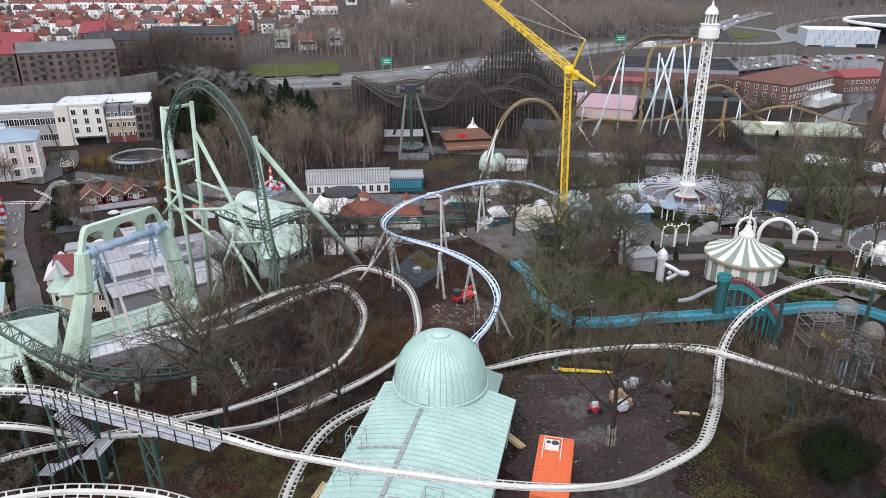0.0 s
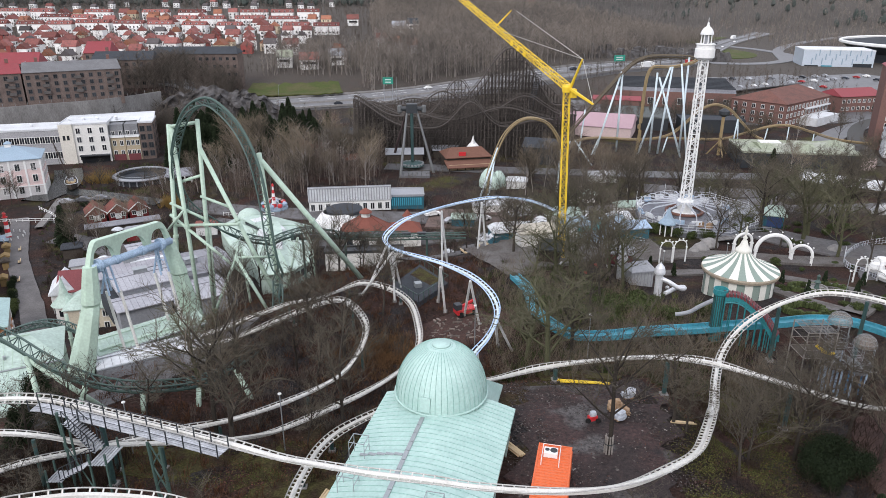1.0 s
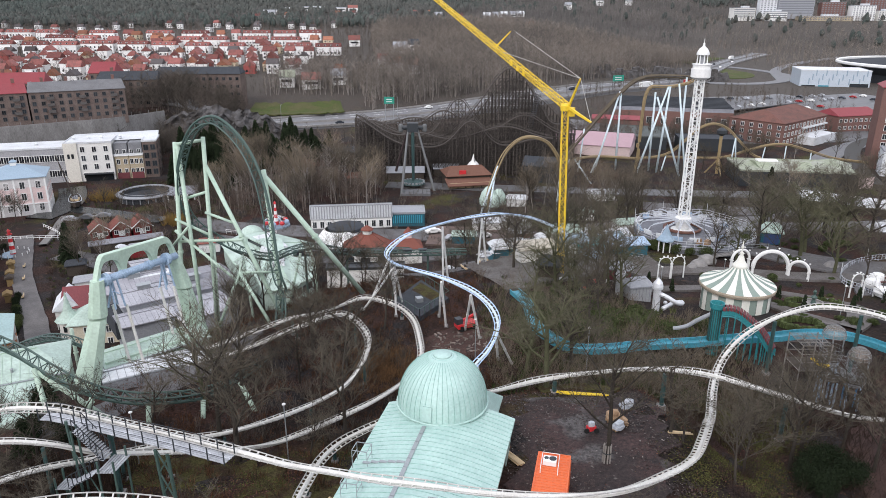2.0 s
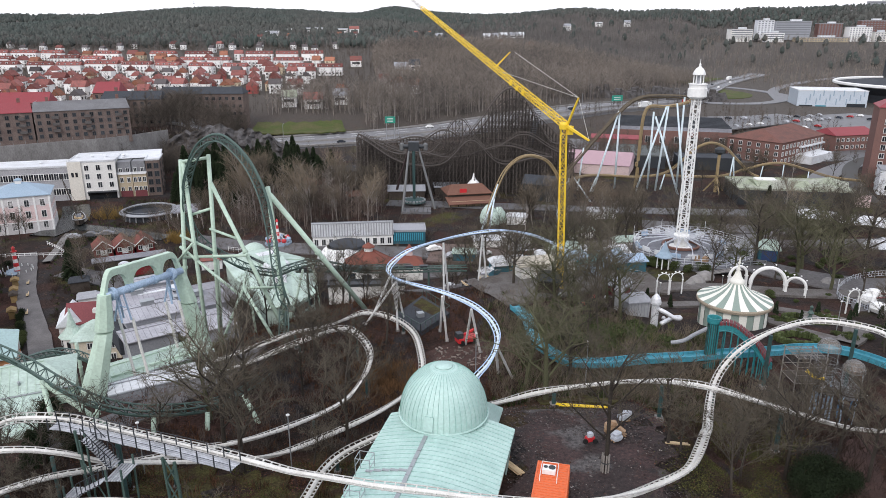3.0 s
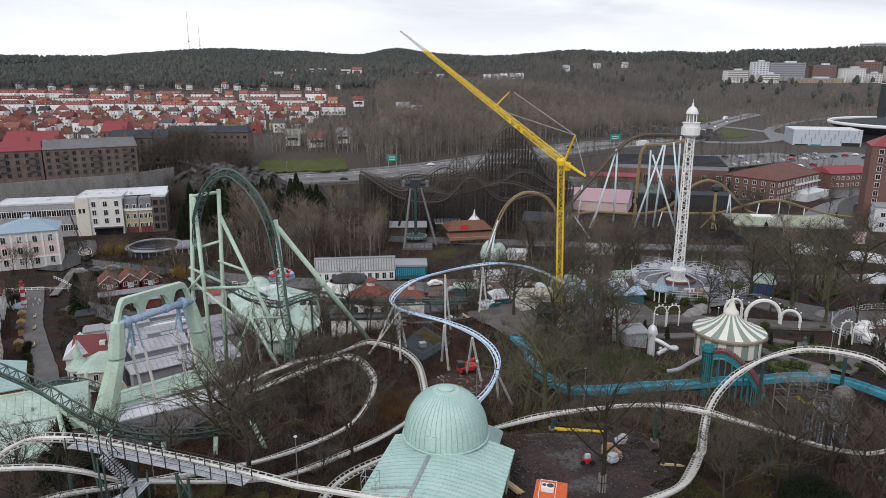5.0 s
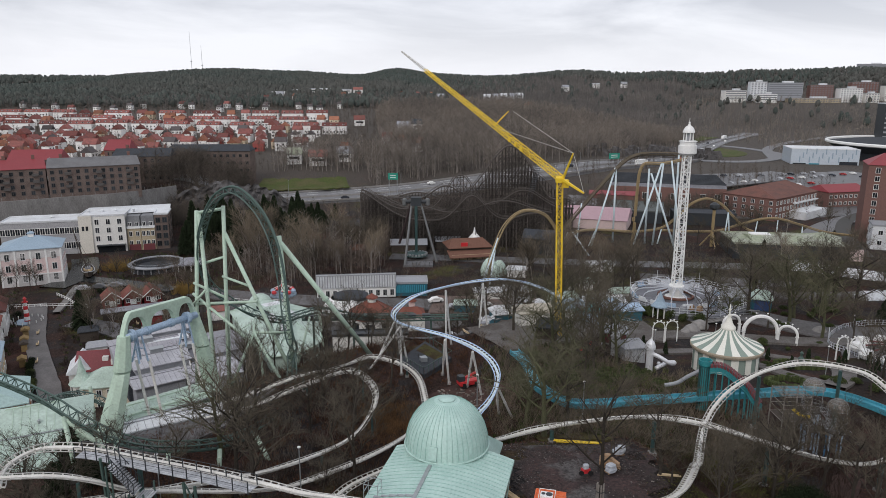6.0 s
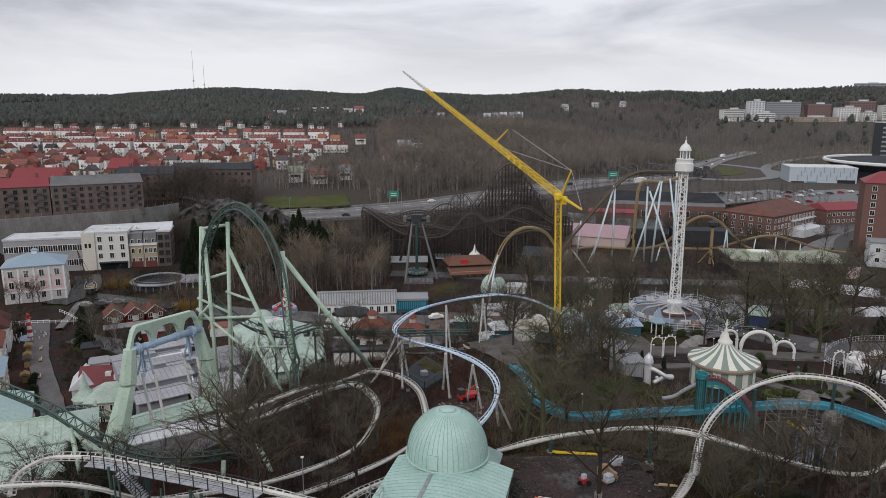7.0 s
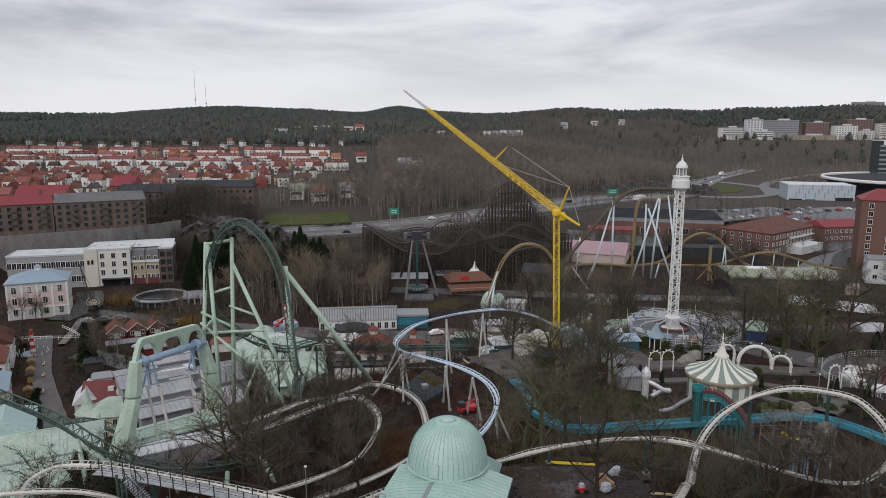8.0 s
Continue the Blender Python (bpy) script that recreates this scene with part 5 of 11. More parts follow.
def arch(x, y, w, h, turn, r=0.32, label="white ornamental garden arch"):
    z = tz(x, y) - 0.2
    a = thing("garden_arch", x, y, z, label, "arch", "white garden arches")
    m = Matrix.Translation((x, y, z)) @ Matrix.Rotation(radians(turn), 4, "Z")
    P = lambda u, v, q: tuple(m @ Vector((u, v, q)))
    for s in (-1, 1):
        pier = part("pier", Mesh().box(*P(s * w / 2, 0, 0), 0.38 if r > 0.2 else 0.17, 0.38 if r > 0.2 else 0.17, h - w / 2, turn, 0, 0.9), WHITE, a)
        part("capital", Mesh().box(*P(s * w / 2, 0, h - w / 2), 0.52 if r > 0.2 else 0.25, 0.52 if r > 0.2 else 0.25, 0.16, turn), WHITE, pier)
    part("bow", Mesh().tube([P(w / 2 * math.cos(radians(t)), 0, h - w / 2 + 0.25 + w / 2 * math.sin(radians(t))) for t in range(0, 181, 12)], r * 0.55, 6), WHITE, a)
    for t in range(42, 139, 32):
        part("boss", Mesh().lathe(*P((w / 2 + r) * math.cos(radians(t)), 0, 0)[:2], [(0, z + h - w / 2 + 0.25 + (w / 2 + r) * math.sin(radians(t)) + 0.22), (0.18, z + h - w / 2 + 0.25 + (w / 2 + r) * math.sin(radians(t)) + 0.1), (0, z + h - w / 2 + 0.25 + (w / 2 + r) * math.sin(radians(t)) - 0.15)], 6), WHITE, a)


arch(54.9, 106.0, 5.6, 4.1, -8, 0.62, "large white garden arch with rounded bosses")
arch(58.9, 104.3, 3.0, 2.9, -38, 0.46)
arch(50.3, 107.4, 3.2, 3.9, 10, 0.42)
arch(62.0, 93.5, 2.0, 3.6, 15, 0.16, "slender white double hoop in the garden")
arch(64.2, 93.8, 2.0, 3.4, 15, 0.16, "slender white double hoop in the garden")
arch(36.6, 104.5, 2.2, 3.6, 10, 0.15, "slender white double hoop in the garden")
arch(39.0, 105.0, 2.2, 3.6, 10, 0.15, "slender white double hoop in the garden")

# gazebo and play tower with a tube slide
gaz = thing("gazebo", 41.0, 118.5, 20.6, "small white gazebo with a pointed blue-grey roof", "gazebo")
for k in range(6):
    a = radians(60 * k)
    part("post", Mesh().beam((41 + 1.2 * math.cos(a), 118.5 + 1.2 * math.sin(a), 20.2), (41 + 1.2 * math.cos(a), 118.5 + 1.2 * math.sin(a), 23.3), 0.12, n=6), WHITE, gaz)
part("roof", Mesh().lathe(41, 118.5, [(1.75, 23.2), (1.7, 23.4), (0.9, 24.2), (0.45, 25.2), (0.05, 26.2), (0, 26.2)], 6), ROOF_BLUE, gaz)
part("plinth", Mesh().lathe(41, 118.5, [(0, 20.9), (1.6, 20.9), (1.6, 19.8)], 6), PAVING, gaz)
SLIDE_STEEL = mat("dented_bright_steel", (0.72, 0.73, 0.75), 0.35, 0.25, 0.2, 3.0, 0.5)
play = thing("slide_tower", 28.3, 82.0, tz(28.3, 82), "bright steel play tower with a curling tube slide", "slide")
part("turret", Mesh().lathe(28.3, 82, [(0.5, 24.0), (0.5, 28.6), (0.72, 28.7), (0.72, 29.0), (0.6, 29.5), (0.32, 29.9), (0.1, 30.1), (0, 30.4)], 12), SLIDE_STEEL, play)
part("tube_slide", Mesh().tube(smooth_path([(28.6, 81.8, 28.0), (29.6, 81.4, 27.6), (30.6, 81.2, 27.0), (31.5, 81.6, 26.6), (31.9, 82.4, 26.5), (31.2, 83.0, 26.2), (30.2, 82.6, 25.9), (29.2, 82.0, 25.7)], 0.4), 0.3, 10), SLIDE_STEEL, play, smooth=True)
# climbing towers: netted drums with clear domes on blue poles
DULL_STEEL = mat("dull_steel", (0.20, 0.21, 0.215), 0.6, 0.3, 0.2, 2.0)
SMOKED = bpy.data.materials.new("smoky_clear_plastic")
SMOKED.use_nodes = True
nodes, links = SMOKED.node_tree.nodes, SMOKED.node_tree.links
clear, blend = nodes.new("ShaderNodeBsdfTransparent"), nodes.new("ShaderNodeMixShader")
blend.inputs["Fac"].default_value = 0.5
nodes["Principled BSDF"].inputs["Base Color"].default_value = (0.24, 0.21, 0.18, 1)
nodes["Principled BSDF"].inputs["Roughness"].default_value = 0.25
links.new(clear.outputs["BSDF"], blend.inputs[1])
links.new(nodes["Principled BSDF"].outputs["BSDF"], blend.inputs[2])
links.new(blend.outputs["Shader"], nodes["Material Output"].inputs["Surface"])
WOOD_GREY = mat("weathered_grey_timber", (0.24, 0.22, 0.20), 0.85, 0.0, 0.25, 2.0)
climb = thing("climbing_frame", 37.0, 57.0, tz(37, 57), "climbing towers of wire baskets and domes on blue poles", "playground")
for x, y, zt, r in ((38.4, 58.6, 32.7, 1.04), (40.0, 56.6, 31.3, 1.0), (38.0, 57.2, 31.2, 0.95)):
    g0 = ground(x, y)
    basket = Mesh()
    for k in range(18):
        a = radians(20 * k)
        basket.beam((x + r * math.cos(a), y + r * math.sin(a), zt - 1.6), (x + r * math.cos(a), y + r * math.sin(a), zt - 0.5), 0.012, n=3)
    for h in (0.5, 0.9, 1.25, 1.6):
        basket.tube([(x + r * math.cos(radians(20 * k)), y + r * math.sin(radians(20 * k)), zt - h) for k in range(18)], 0.022, 3, closed=True)
    part("basket", basket, DULL_STEEL, climb, kind="stuff")
    part("deck", Mesh().lathe(x, y, [(0, zt - 1.6), (r, zt - 1.6), (r, zt - 1.75), (0, zt - 1.75)], 16), TIMBER, climb)
    if r > 0.97:
        prof2 = [(r * 1.05, zt + 0.75), (r * 1.0, zt + 1.1), (r * 0.8, zt + 1.5), (r * 0.45, zt + 1.75), (0.05, zt + 1.85)]
        wire = Mesh()
        for k in range(20):
            a = radians(18 * k)
            wire.tube([(x + q * math.cos(a), y + q * math.sin(a), h) for q, h in prof2], 0.011, 3)
        for q, h in prof2[:4]:
            wire.tube([(x + q * math.cos(radians(18 * k)), y + q * math.sin(radians(18 * k)), h) for k in range(20)], 0.022, 3, closed=True)
        part("wire_dome", wire, DULL_STEEL, climb, "grey wire-mesh dome", kind="stuff")
        part("clear_dome", Mesh().lathe(x, y, prof2, 24), SMOKED, climb, "smoky clear plastic dome")
        part("lower_cup", Mesh().lathe(x, y, [(0.3, zt - 2.5), (r * 0.75, zt - 2.2), (r * 0.95, zt - 1.8)], 14), ROOF_GREY, climb)
        for k in range(6):
            a = radians(60 * k)
            part("dome_post", Mesh().beam((x + r * math.cos(a), y + r * math.sin(a), zt - 0.6), (x + r * math.cos(a), y + r * math.sin(a), zt + 0.8), 0.03, n=4), GREY_METAL, climb)
    for k in range(4):
        a = radians(90 * k + 30)
        part("pole", Mesh().beam((x + r * 0.8 * math.cos(a), y + r * 0.8 * math.sin(a), g0 - 0.2), (x + r * 0.8 * math.cos(a), y + r * 0.8 * math.sin(a), zt - 1.7), 0.1, n=6), mat("blue_pole", (0.06, 0.2, 0.38), 0.5) if k < 2 and x > 39 else BLUE_AXLE, climb)
cage = Mesh()
for i in (0, 4):
    for j in (0, 4):
        cage.beam((34.3 + 0.7 * i, 56.4 + 0.7 * j, tz(35, 57) - 0.3), (34.3 + 0.7 * i, 56.4 + 0.7 * j, 33.5), 0.07, n=5)
for h in (30.7, 31.6, 32.5, 33.4):
    for i in (range(0, 5, 4) if h < 33 else range(5)):
        cage.beam((34.3 + 0.7 * i, 56.4, h), (34.3 + 0.7 * i, 59.2, h), 0.035, n=4).beam((34.3, 56.4 + 0.7 * i, h), (37.1, 56.4 + 0.7 * i, h), 0.035, n=4)
part("rope_cage", cage, WOOD_GREY, climb, "weathered timber climbing cage")
net = Mesh()
for i in range(15):
    net.beam((34.3 + 0.2 * i, 56.4, 33.42), (34.3 + 0.2 * i, 59.2, 33.42), 0.012, n=3).beam((34.3, 56.4 + 0.2 * i, 33.42), (37.1, 56.4 + 0.2 * i, 33.42), 0.012, n=3)
    net.beam((34.3 + 0.2 * i, 56.38, 30.7), (34.3 + 0.2 * i, 56.38, 31.6), 0.012, n=3)
part("rope_net", net, DULL_STEEL, climb, kind="stuff")
part("cage_floor", Mesh().box(35.7, 57.8, 30.6, 2.8, 2.8, 0.12), TIMBER, climb)
for (xa, ya, za), (xb, yb, zb), ra, rb in (((38.4, 58.6, 30.6), (37.2, 57.6, 29.4), 0.95, 0.5), ((38.0, 57.2, 30.8), (40.0, 56.6, 29.6), 0.6, 0.6), ((39.2, 57.8, 31.4), (40.6, 56.0, 29.8), 0.5, 0.7)):
    funnel = Mesh()
    for k in range(14):
        a = radians(360 / 14 * k)
        funnel.beam((xa + ra * math.cos(a), ya + ra * math.sin(a), za), (xb + rb * math.cos(a + 0.4), yb + rb * math.sin(a + 0.4), zb), 0.014, n=3)
    for u in (0, 0.33, 0.66, 1):
        q = ra + (rb - ra) * u
        funnel.tube([(xa + (xb - xa) * u + q * math.cos(radians(24 * k)), ya + (yb - ya) * u + q * math.sin(radians(24 * k)), za + (zb - za) * u) for k in range(15)], 0.02, 3, closed=True)
    part("net_tunnel", funnel, GREY_METAL, climb, "grey rope net tunnel")
part("slide", Mesh().tube([(35.2, 56.3, 32.2), (35.8, 56.0, 31.7), (36.4, 55.9, 31.5), (36.8, 56.0, 31.5)], 0.17, 6), YELLOW_PAINT, climb, "yellow slide")

# garden paths, hedges and beds
PAVING_DARK = mat("damp_brown_paving", (0.145, 0.136, 0.13), 0.8, 0.0, 0.3, 0.4, 0.1, (0.095, 0.082, 0.073), 0.8)
ribbon("path", [(26, 95), (33, 98), (41, 99), (48, 98.5), (54, 93), (57, 86), (54, 79), (50, 75)], 3.0, PAVING_DARK, 0.06, "grey paved garden path among flower beds", "path", 0.9)
ribbon("path", [(30, 105), (40, 108), (50, 107), (60, 105), (74, 104)], 3.6, PAVING_DARK, 0.09, "wide grey garden walk past the white arches", "path", 0.9)
ribbon("path", [(48, 98), (46, 92), (47, 82), (50, 76)], 2.4, PAVING_DARK, 0.12, "narrow grey garden path", "path", 0.9)
rng = random.Random(5)
for cx0, cy0, rr in ((52.5, 87.5, 3.6), (46.5, 94.0, 2.2), (45.0, 76.5, 2.4)):
    hd = Mesh()
    for k in range(90):
        a, q = radians(4 * k), rr + rng.uniform(-0.25, 0.25)
        x, y = cx0 + q * math.cos(a), cy0 + q * 0.8 * math.sin(a)
        hd.box(x, y, ground(x, y) + 0.1, rng.uniform(0.3, 0.6), rng.uniform(0.3, 0.6), rng.uniform(0.5, 0.8), rng.uniform(0, 90), 0, 0.7)
    tagged(part("hedge", hd, HEDGE), "low clipped box hedge round a flower bed", "hedge", "clipped hedges")
fount = thing("fountain", 52.5, 87.5, tz(52.5, 87.5), "small dark bronze fountain in a round basin", "fountain")
fz = ground(52.5, 87.5) + 0.2
part("basin", Mesh().lathe(52.5, 87.5, [(1.4, fz - 0.3), (1.4, fz + 0.4), (1.2, fz + 0.4), (1.2, fz + 0.15), (0, fz + 0.15)], 18), CONCRETE, fount)
part("bronze", Mesh().lathe(52.5, 87.5, [(0.4, fz + 0.1), (0.2, fz + 0.8), (0.45, fz + 1.1), (0.15, fz + 1.5), (0.25, fz + 2.0), (0, fz + 2.3)], 10), DARK_STEEL, fount)
for k, (x, y) in enumerate(((49.5, 91.5), (55.5, 91), (49.3, 84), (56, 84), (44, 97), (43.5, 90), (58.5, 80), (61, 83), (63, 88), (35.5, 97), (33, 101), (60.5, 90))):
    c = thing("clipped_conifer", x, y, tz(x, y), "small dark clipped conifer in a garden bed", "conifer", "clipped conifers")
    cm2 = Mesh()
    for j in range(60):
        h = rng.uniform(0.1, 1.9)
        a = rng.uniform(0, 6.28)
        q = 0.38 * (1 - h / 2.2)
        cm2.box(x + q * math.cos(a), y + q * math.sin(a), ground(x, y) + 0.2 + h, 0.22, 0.22, 0.35, rng.uniform(0, 90), rng.uniform(-25, 25), 0.3)
    part("foliage", cm2, EVERGREEN, c)
# white curving fence of the far ride terrace
fence = thing("terrace_fence", 66, 92, tz(66, 92), "white curving fence round a ride terrace", "fence")
pts_f = smooth_path([(86, 113, 0), (79.5, 113.6, 0), (74.7, 112.3, 0), (70.6, 109.8, 0), (66.6, 105.4, 0), (65.0, 101.5, 0), (65.6, 97.0, 0), (65.2, 92.0, 0), (64.0, 87.5, 0), (63.5, 83.0, 0)], 0.7)
for i, p in enumerate(pts_f):
    z = ground(p.x, p.y)
    if i % 4 == 0:
        part("post", Mesh().beam((p.x, p.y, z), (p.x, p.y, z + (2.6 if i % 16 == 0 else 1.3)), 0.06, n=4), ROOF_PALE, fence)
    part("picket", Mesh().beam((p.x, p.y, z + 0.2), (p.x, p.y, z + 1.1), 0.06, n=4), ARM_PAINT, fence)
for h in (0.25, 0.7, 1.15):
    part("rail", Mesh().tube([(p.x, p.y, ground(p.x, p.y) + h) for p in pts_f], 0.04, 4), ARM_PAINT, fence)
terrace = Mesh().lathe(71, 94, [(0, 22.2), (7.5, 22.2), (7.5, 18)], 28)
tagged(part("terrace", terrace, PAVING), "round grey terrace of a ride", "terrace", kind="structure")
ride = thing("spinning_ride", 71, 94, 22.2, "dark red spinning ride with white cars on a terrace", "amusement ride")
part("mast", Mesh().lathe(71, 94, [(1.0, 22), (0.8, 25), (0.45, 27), (0.45, 29), (0.7, 29.2), (0.4, 30), (0, 30.2)], 12), MAROON, ride)
for k in range(10):
    a = radians(36 * k + 10)
    x, y = 71 + 5.3 * math.cos(a), 94 + 5.3 * math.sin(a)
    ob = part("arm", Mesh().beam((71, 94, 25.0), (x, y, 23.7), 0.14, n=5), MAROON, ride)
    part("car", Mesh().lathe(x, y, [(0, 22.6), (0.9, 22.9), (1.2, 23.5), (0.9, 24.2), (0, 24.4)], 10), WHITE, ob)

# green stall with blue shutter, small huts and kiosks between the trees
def kiosk(x, y, sx, sy, h, turn, wall, roofm, label, rise=1.2, hip=0.8, name="kiosk"):
    z = ground(x, y)
    k = thing(name, x, y, z, label, name.replace("_", " "))
    part("wall", Mesh().box(x, y, z - 0.5, sx, sy, h + 0.5, turn), wall, k)
    part("roof", Mesh().gable(x, y, z + h, sx, sy, rise, turn, 0.35, hip), roofm, k)
    return k


st = kiosk(62.8, 123.5, 3.6, 2.8, 2.6, -20, TEAL_DARK, ROOF_MINT, "stall with a mint roof and a blue canvas front", 1.6, 1.0)
part("canvas", Mesh().box(62.3, 122.05, ground(62.8, 123.5) + 0.3, 2.6, 0.12, 1.9, -20), mat("blue_canvas", (0.03, 0.06, 0.16), 0.7), st)
kiosk(58.7, 126.5, 2.8, 2.2, 2.3, 10, ROOF_GREY, ROOF_GREY, "small grey ticket hut with a grey roof")
kiosk(33.0, 122.0, 4.0, 3.0, 2.6, 5, WHITE, ROOF_PALE, "small white stall under bare trees")
kiosk(24.0, 128.0, 5.5, 3.5, 2.8, -8, PLASTER, ROOF_MINT, "low stall with a pale green roof under bare trees")
kiosk(12.0, 120.0, 6.5, 4.0, 2.8, 12, TEAL_DARK, ROOF_PALE, "dark teal stall with a pale roof")
kiosk(22.0, 108.0, 4.0, 2.6, 2.4, 20, WHITE, ROOF_BLUE, "white stall with a blue awning under bare trees")
kiosk(15.5, 93.0, 3.0, 2.4, 2.3, -15, TIMBER, ROOF_DARK, "brown garden hut among bare trees")

# ---- yellow mobile crane ----
crane = thing("crane", 17.2, 94.5, ground(17.2, 94.5), "yellow lattice construction crane with raised boom", "crane")


def lattice_bar(p, q, w0, w1, bays, material, parent, name, r=0.07):
    p, q = Vector(p), Vector(q)
    d = (q - p).normalized()
    a = d.cross(Vector((0, 0, 1)) if abs(d.z) < 0.9 else Vector((0, 1, 0))).normalized()
    b = d.cross(a)
    chords = []
    for sa, sb in ((-1, -1), (1, -1), (1, 1), (-1, 1)):
        chords.append((p + a * sa * w0 / 2 + b * sb * w0 / 2, q + a * sa * w1 / 2 + b * sb * w1 / 2))
    ob = part(name, Mesh().beam(*chords[0], r, n=4), material, parent)
    for c in chords[1:]:
        part("chord", Mesh().beam(*c, r, n=4), material, ob)
    lace = Mesh()
    for k in range(bays):
        for i in range(4):
            u, v = chords[i], chords[(i + 1) % 4]
            s, e = (u, v) if k % 2 else (v, u)
            lace.beam(s[0].lerp(s[1], k / bays), e[0].lerp(e[1], (k + 1) / bays), r * 0.62, n=3)
            lace.beam(u[0].lerp(u[1], (k + 1) / bays), v[0].lerp(v[1], (k + 1) / bays), r * 0.5, n=3)
    part("lacing", lace, material, ob, kind="stuff")
    return ob


lattice_bar((17.5, 94.5, ground(17.5, 94.5)), (16.8, 94.5, 50.6), 0.85, 0.82, 24, CRANE_YELLOW, crane, "mast", 0.075)
joint, tip = Vector((16.8, 94.3, 51.0)), Vector((-9.8, 145.4, 71.7))
lattice_bar(joint, joint.lerp(tip, 0.80), 0.78, 0.52, 44, CRANE_YELLOW, crane, "boom", 0.07)
lattice_bar(joint.lerp(tip, 0.80), tip, 0.45, 0.2, 16, WHITE_STEEL, crane, "boom_tip", 0.045)
part("counter_jib", Mesh().beam(joint, (19.8, 91.0, 49.2), 0.28, 0.16, n=4), CRANE_YELLOW, crane)
part("strut", Mesh().beam((17.2, 93.9, 51.0), (18.2, 92.0, 54.9), 0.2, 0.12, n=4), CRANE_YELLOW, crane)
mid = joint.lerp(tip, 0.33)
part("strut", Mesh().beam(mid, (10.4, 111.0, 60.3), 0.17, 0.1, n=4), CRANE_YELLOW, crane)
for p, q in (((18.2, 92.0, 54.9), joint.lerp(tip, 0.31)), ((18.2, 92.0, 54.9), (11.2, 111.0, 60.2)), ((18.2, 92.0, 54.9), (19.8, 91.0, 49.2))):
    part("stay_cable", Mesh().beam(p, q, 0.03, n=4), WHITE_STEEL, crane)
for u in (0.14, 0.17, 0.20, 0.23):
    c = joint.lerp(tip, u)
    part("sign_panel", Mesh().box(c.x - 0.55, c.y - 0.5, c.z - 0.3, 0.6, 0.1, 0.65, -60), mat("ochre_panel", (0.55, 0.36, 0.04), 0.5) if u == 0.14 else CRANE_YELLOW, crane)
part("slew_ring", Mesh().lathe(16.8, 94.4, [(0, 50.2), (0.65, 50.3), (0.7, 51.0), (0.5, 51.3), (0, 51.3)], 12), CRANE_YELLOW, crane)
part("cab", Mesh().box(17.6, 94.0, 49.6, 0.7, 0.8, 1.2, 20), CRANE_YELLOW, crane)
# ---- the low park and the town ----
PANE = {}


def window_mesh(w, h, frame_mat=None):
    key = (round(w, 2), round(h, 2), frame_mat)
    if key not in PANE:
        fm = Mesh()
        for u, v, sx, sz in ((0, -h / 2 - 0.08, w + 0.24, 0.12), (0, h / 2, w + 0.24, 0.12), (-w / 2 - 0.06, -h / 2, 0.12, h), (w / 2 + 0.06, -h / 2, 0.12, h), (0, -h / 2, 0.07, h)):
            fm.box(u, -0.06, v, sx, 0.16, sz)
        fd, pd = fm.data("window_frame"), Mesh().box(0, -0.02, -h / 2, w, 0.08, h).data("pane")
        fd.materials.append(frame_mat or WHITE)
        pd.materials.append(WINDOW)
        PANE[key] = (fd, pd)
    return PANE[key]


def add_window(parent, base, local, w, h, frame_mat=None):
    fd, pd = window_mesh(w, h, frame_mat)
    ob = new("window", fd)
    ob.parent = parent
    ob.matrix_basis = local
    p = new("pane", pd)
    p.parent = ob
    return ob


FRAME_DARK = mat("dark_window_frame", (0.09, 0.08, 0.075), 0.7)


def building(name, x, y, z, sx, sy, h, turn, wall, label, category="building", roofm=None, rise=0.0, hip=0.0, floors=0, bays=0, side_bays=0, win=(1.1, 1.5), first=1.2, over=0.4, faces=("front",), top_margin=0.6):
    """A block with walls, a roof and rows of windows on the faces that can be seen; x, y: centre; turn: of its long front."""
    b = thing(name, x, y, z, label, category)
    part("wall", Mesh().box(x, y, z - 2.5, sx, sy, h + 2.5, turn), wall, b)
    if rise:
        part("roof", Mesh().gable(x, y, z + h, sx, sy, rise, turn, over, hip), roofm, b)
    else:
        flat = Mesh().box(x, y, z + h - 0.05, sx + 0.3, sy + 0.3, 0.35, turn)
        part("roof", flat, roofm or ROOF_GREY, b)
        edge = Mesh()
        m = Matrix.Translation((x, y, 0)) @ Matrix.Rotation(radians(turn), 4, "Z")
        for u, v, a, c in ((0, -sy / 2 - 0.1, sx + 0.4, 0.25), (0, sy / 2 + 0.1, sx + 0.4, 0.25), (-sx / 2 - 0.1, 0, 0.25, sy), (sx / 2 + 0.1, 0, 0.25, sy)):
            p = m @ Vector((u, v, 0))
            edge.box(p.x, p.y, z + h + 0.28, a, c, 0.3, turn)
        part("parapet", edge, roofm or ROOF_GREY, b)
    t = Matrix.Rotation(radians(turn), 4, "Z")
    if floors:
        fh = (h - first * 0.4 - top_margin) / floors
        for f in range(floors):
            zc = first * 0.4 + fh * (f + 0.5)
            for i in range(bays):
                u = (i + 0.5) / bays * sx - sx / 2
                add_window(b, None, t @ Matrix.Translation((u, -sy / 2 - 0.01, zc)), *win, FRAME_DARK if wall is BRICK_DARK else None)
            for face in faces:
                if face in ("left", "right") and side_bays:
                    s = -1 if face == "left" else 1
                    for i in range(side_bays):
                        v = (i + 0.5) / side_bays * sy - sy / 2
                        add_window(b, None, t @ Matrix.Translation((s * (sx / 2 + 0.01), v, zc)) @ Matrix.Rotation(radians(90 * s), 4, "Z"), *win, FRAME_DARK if wall is BRICK_DARK else None)
    return b


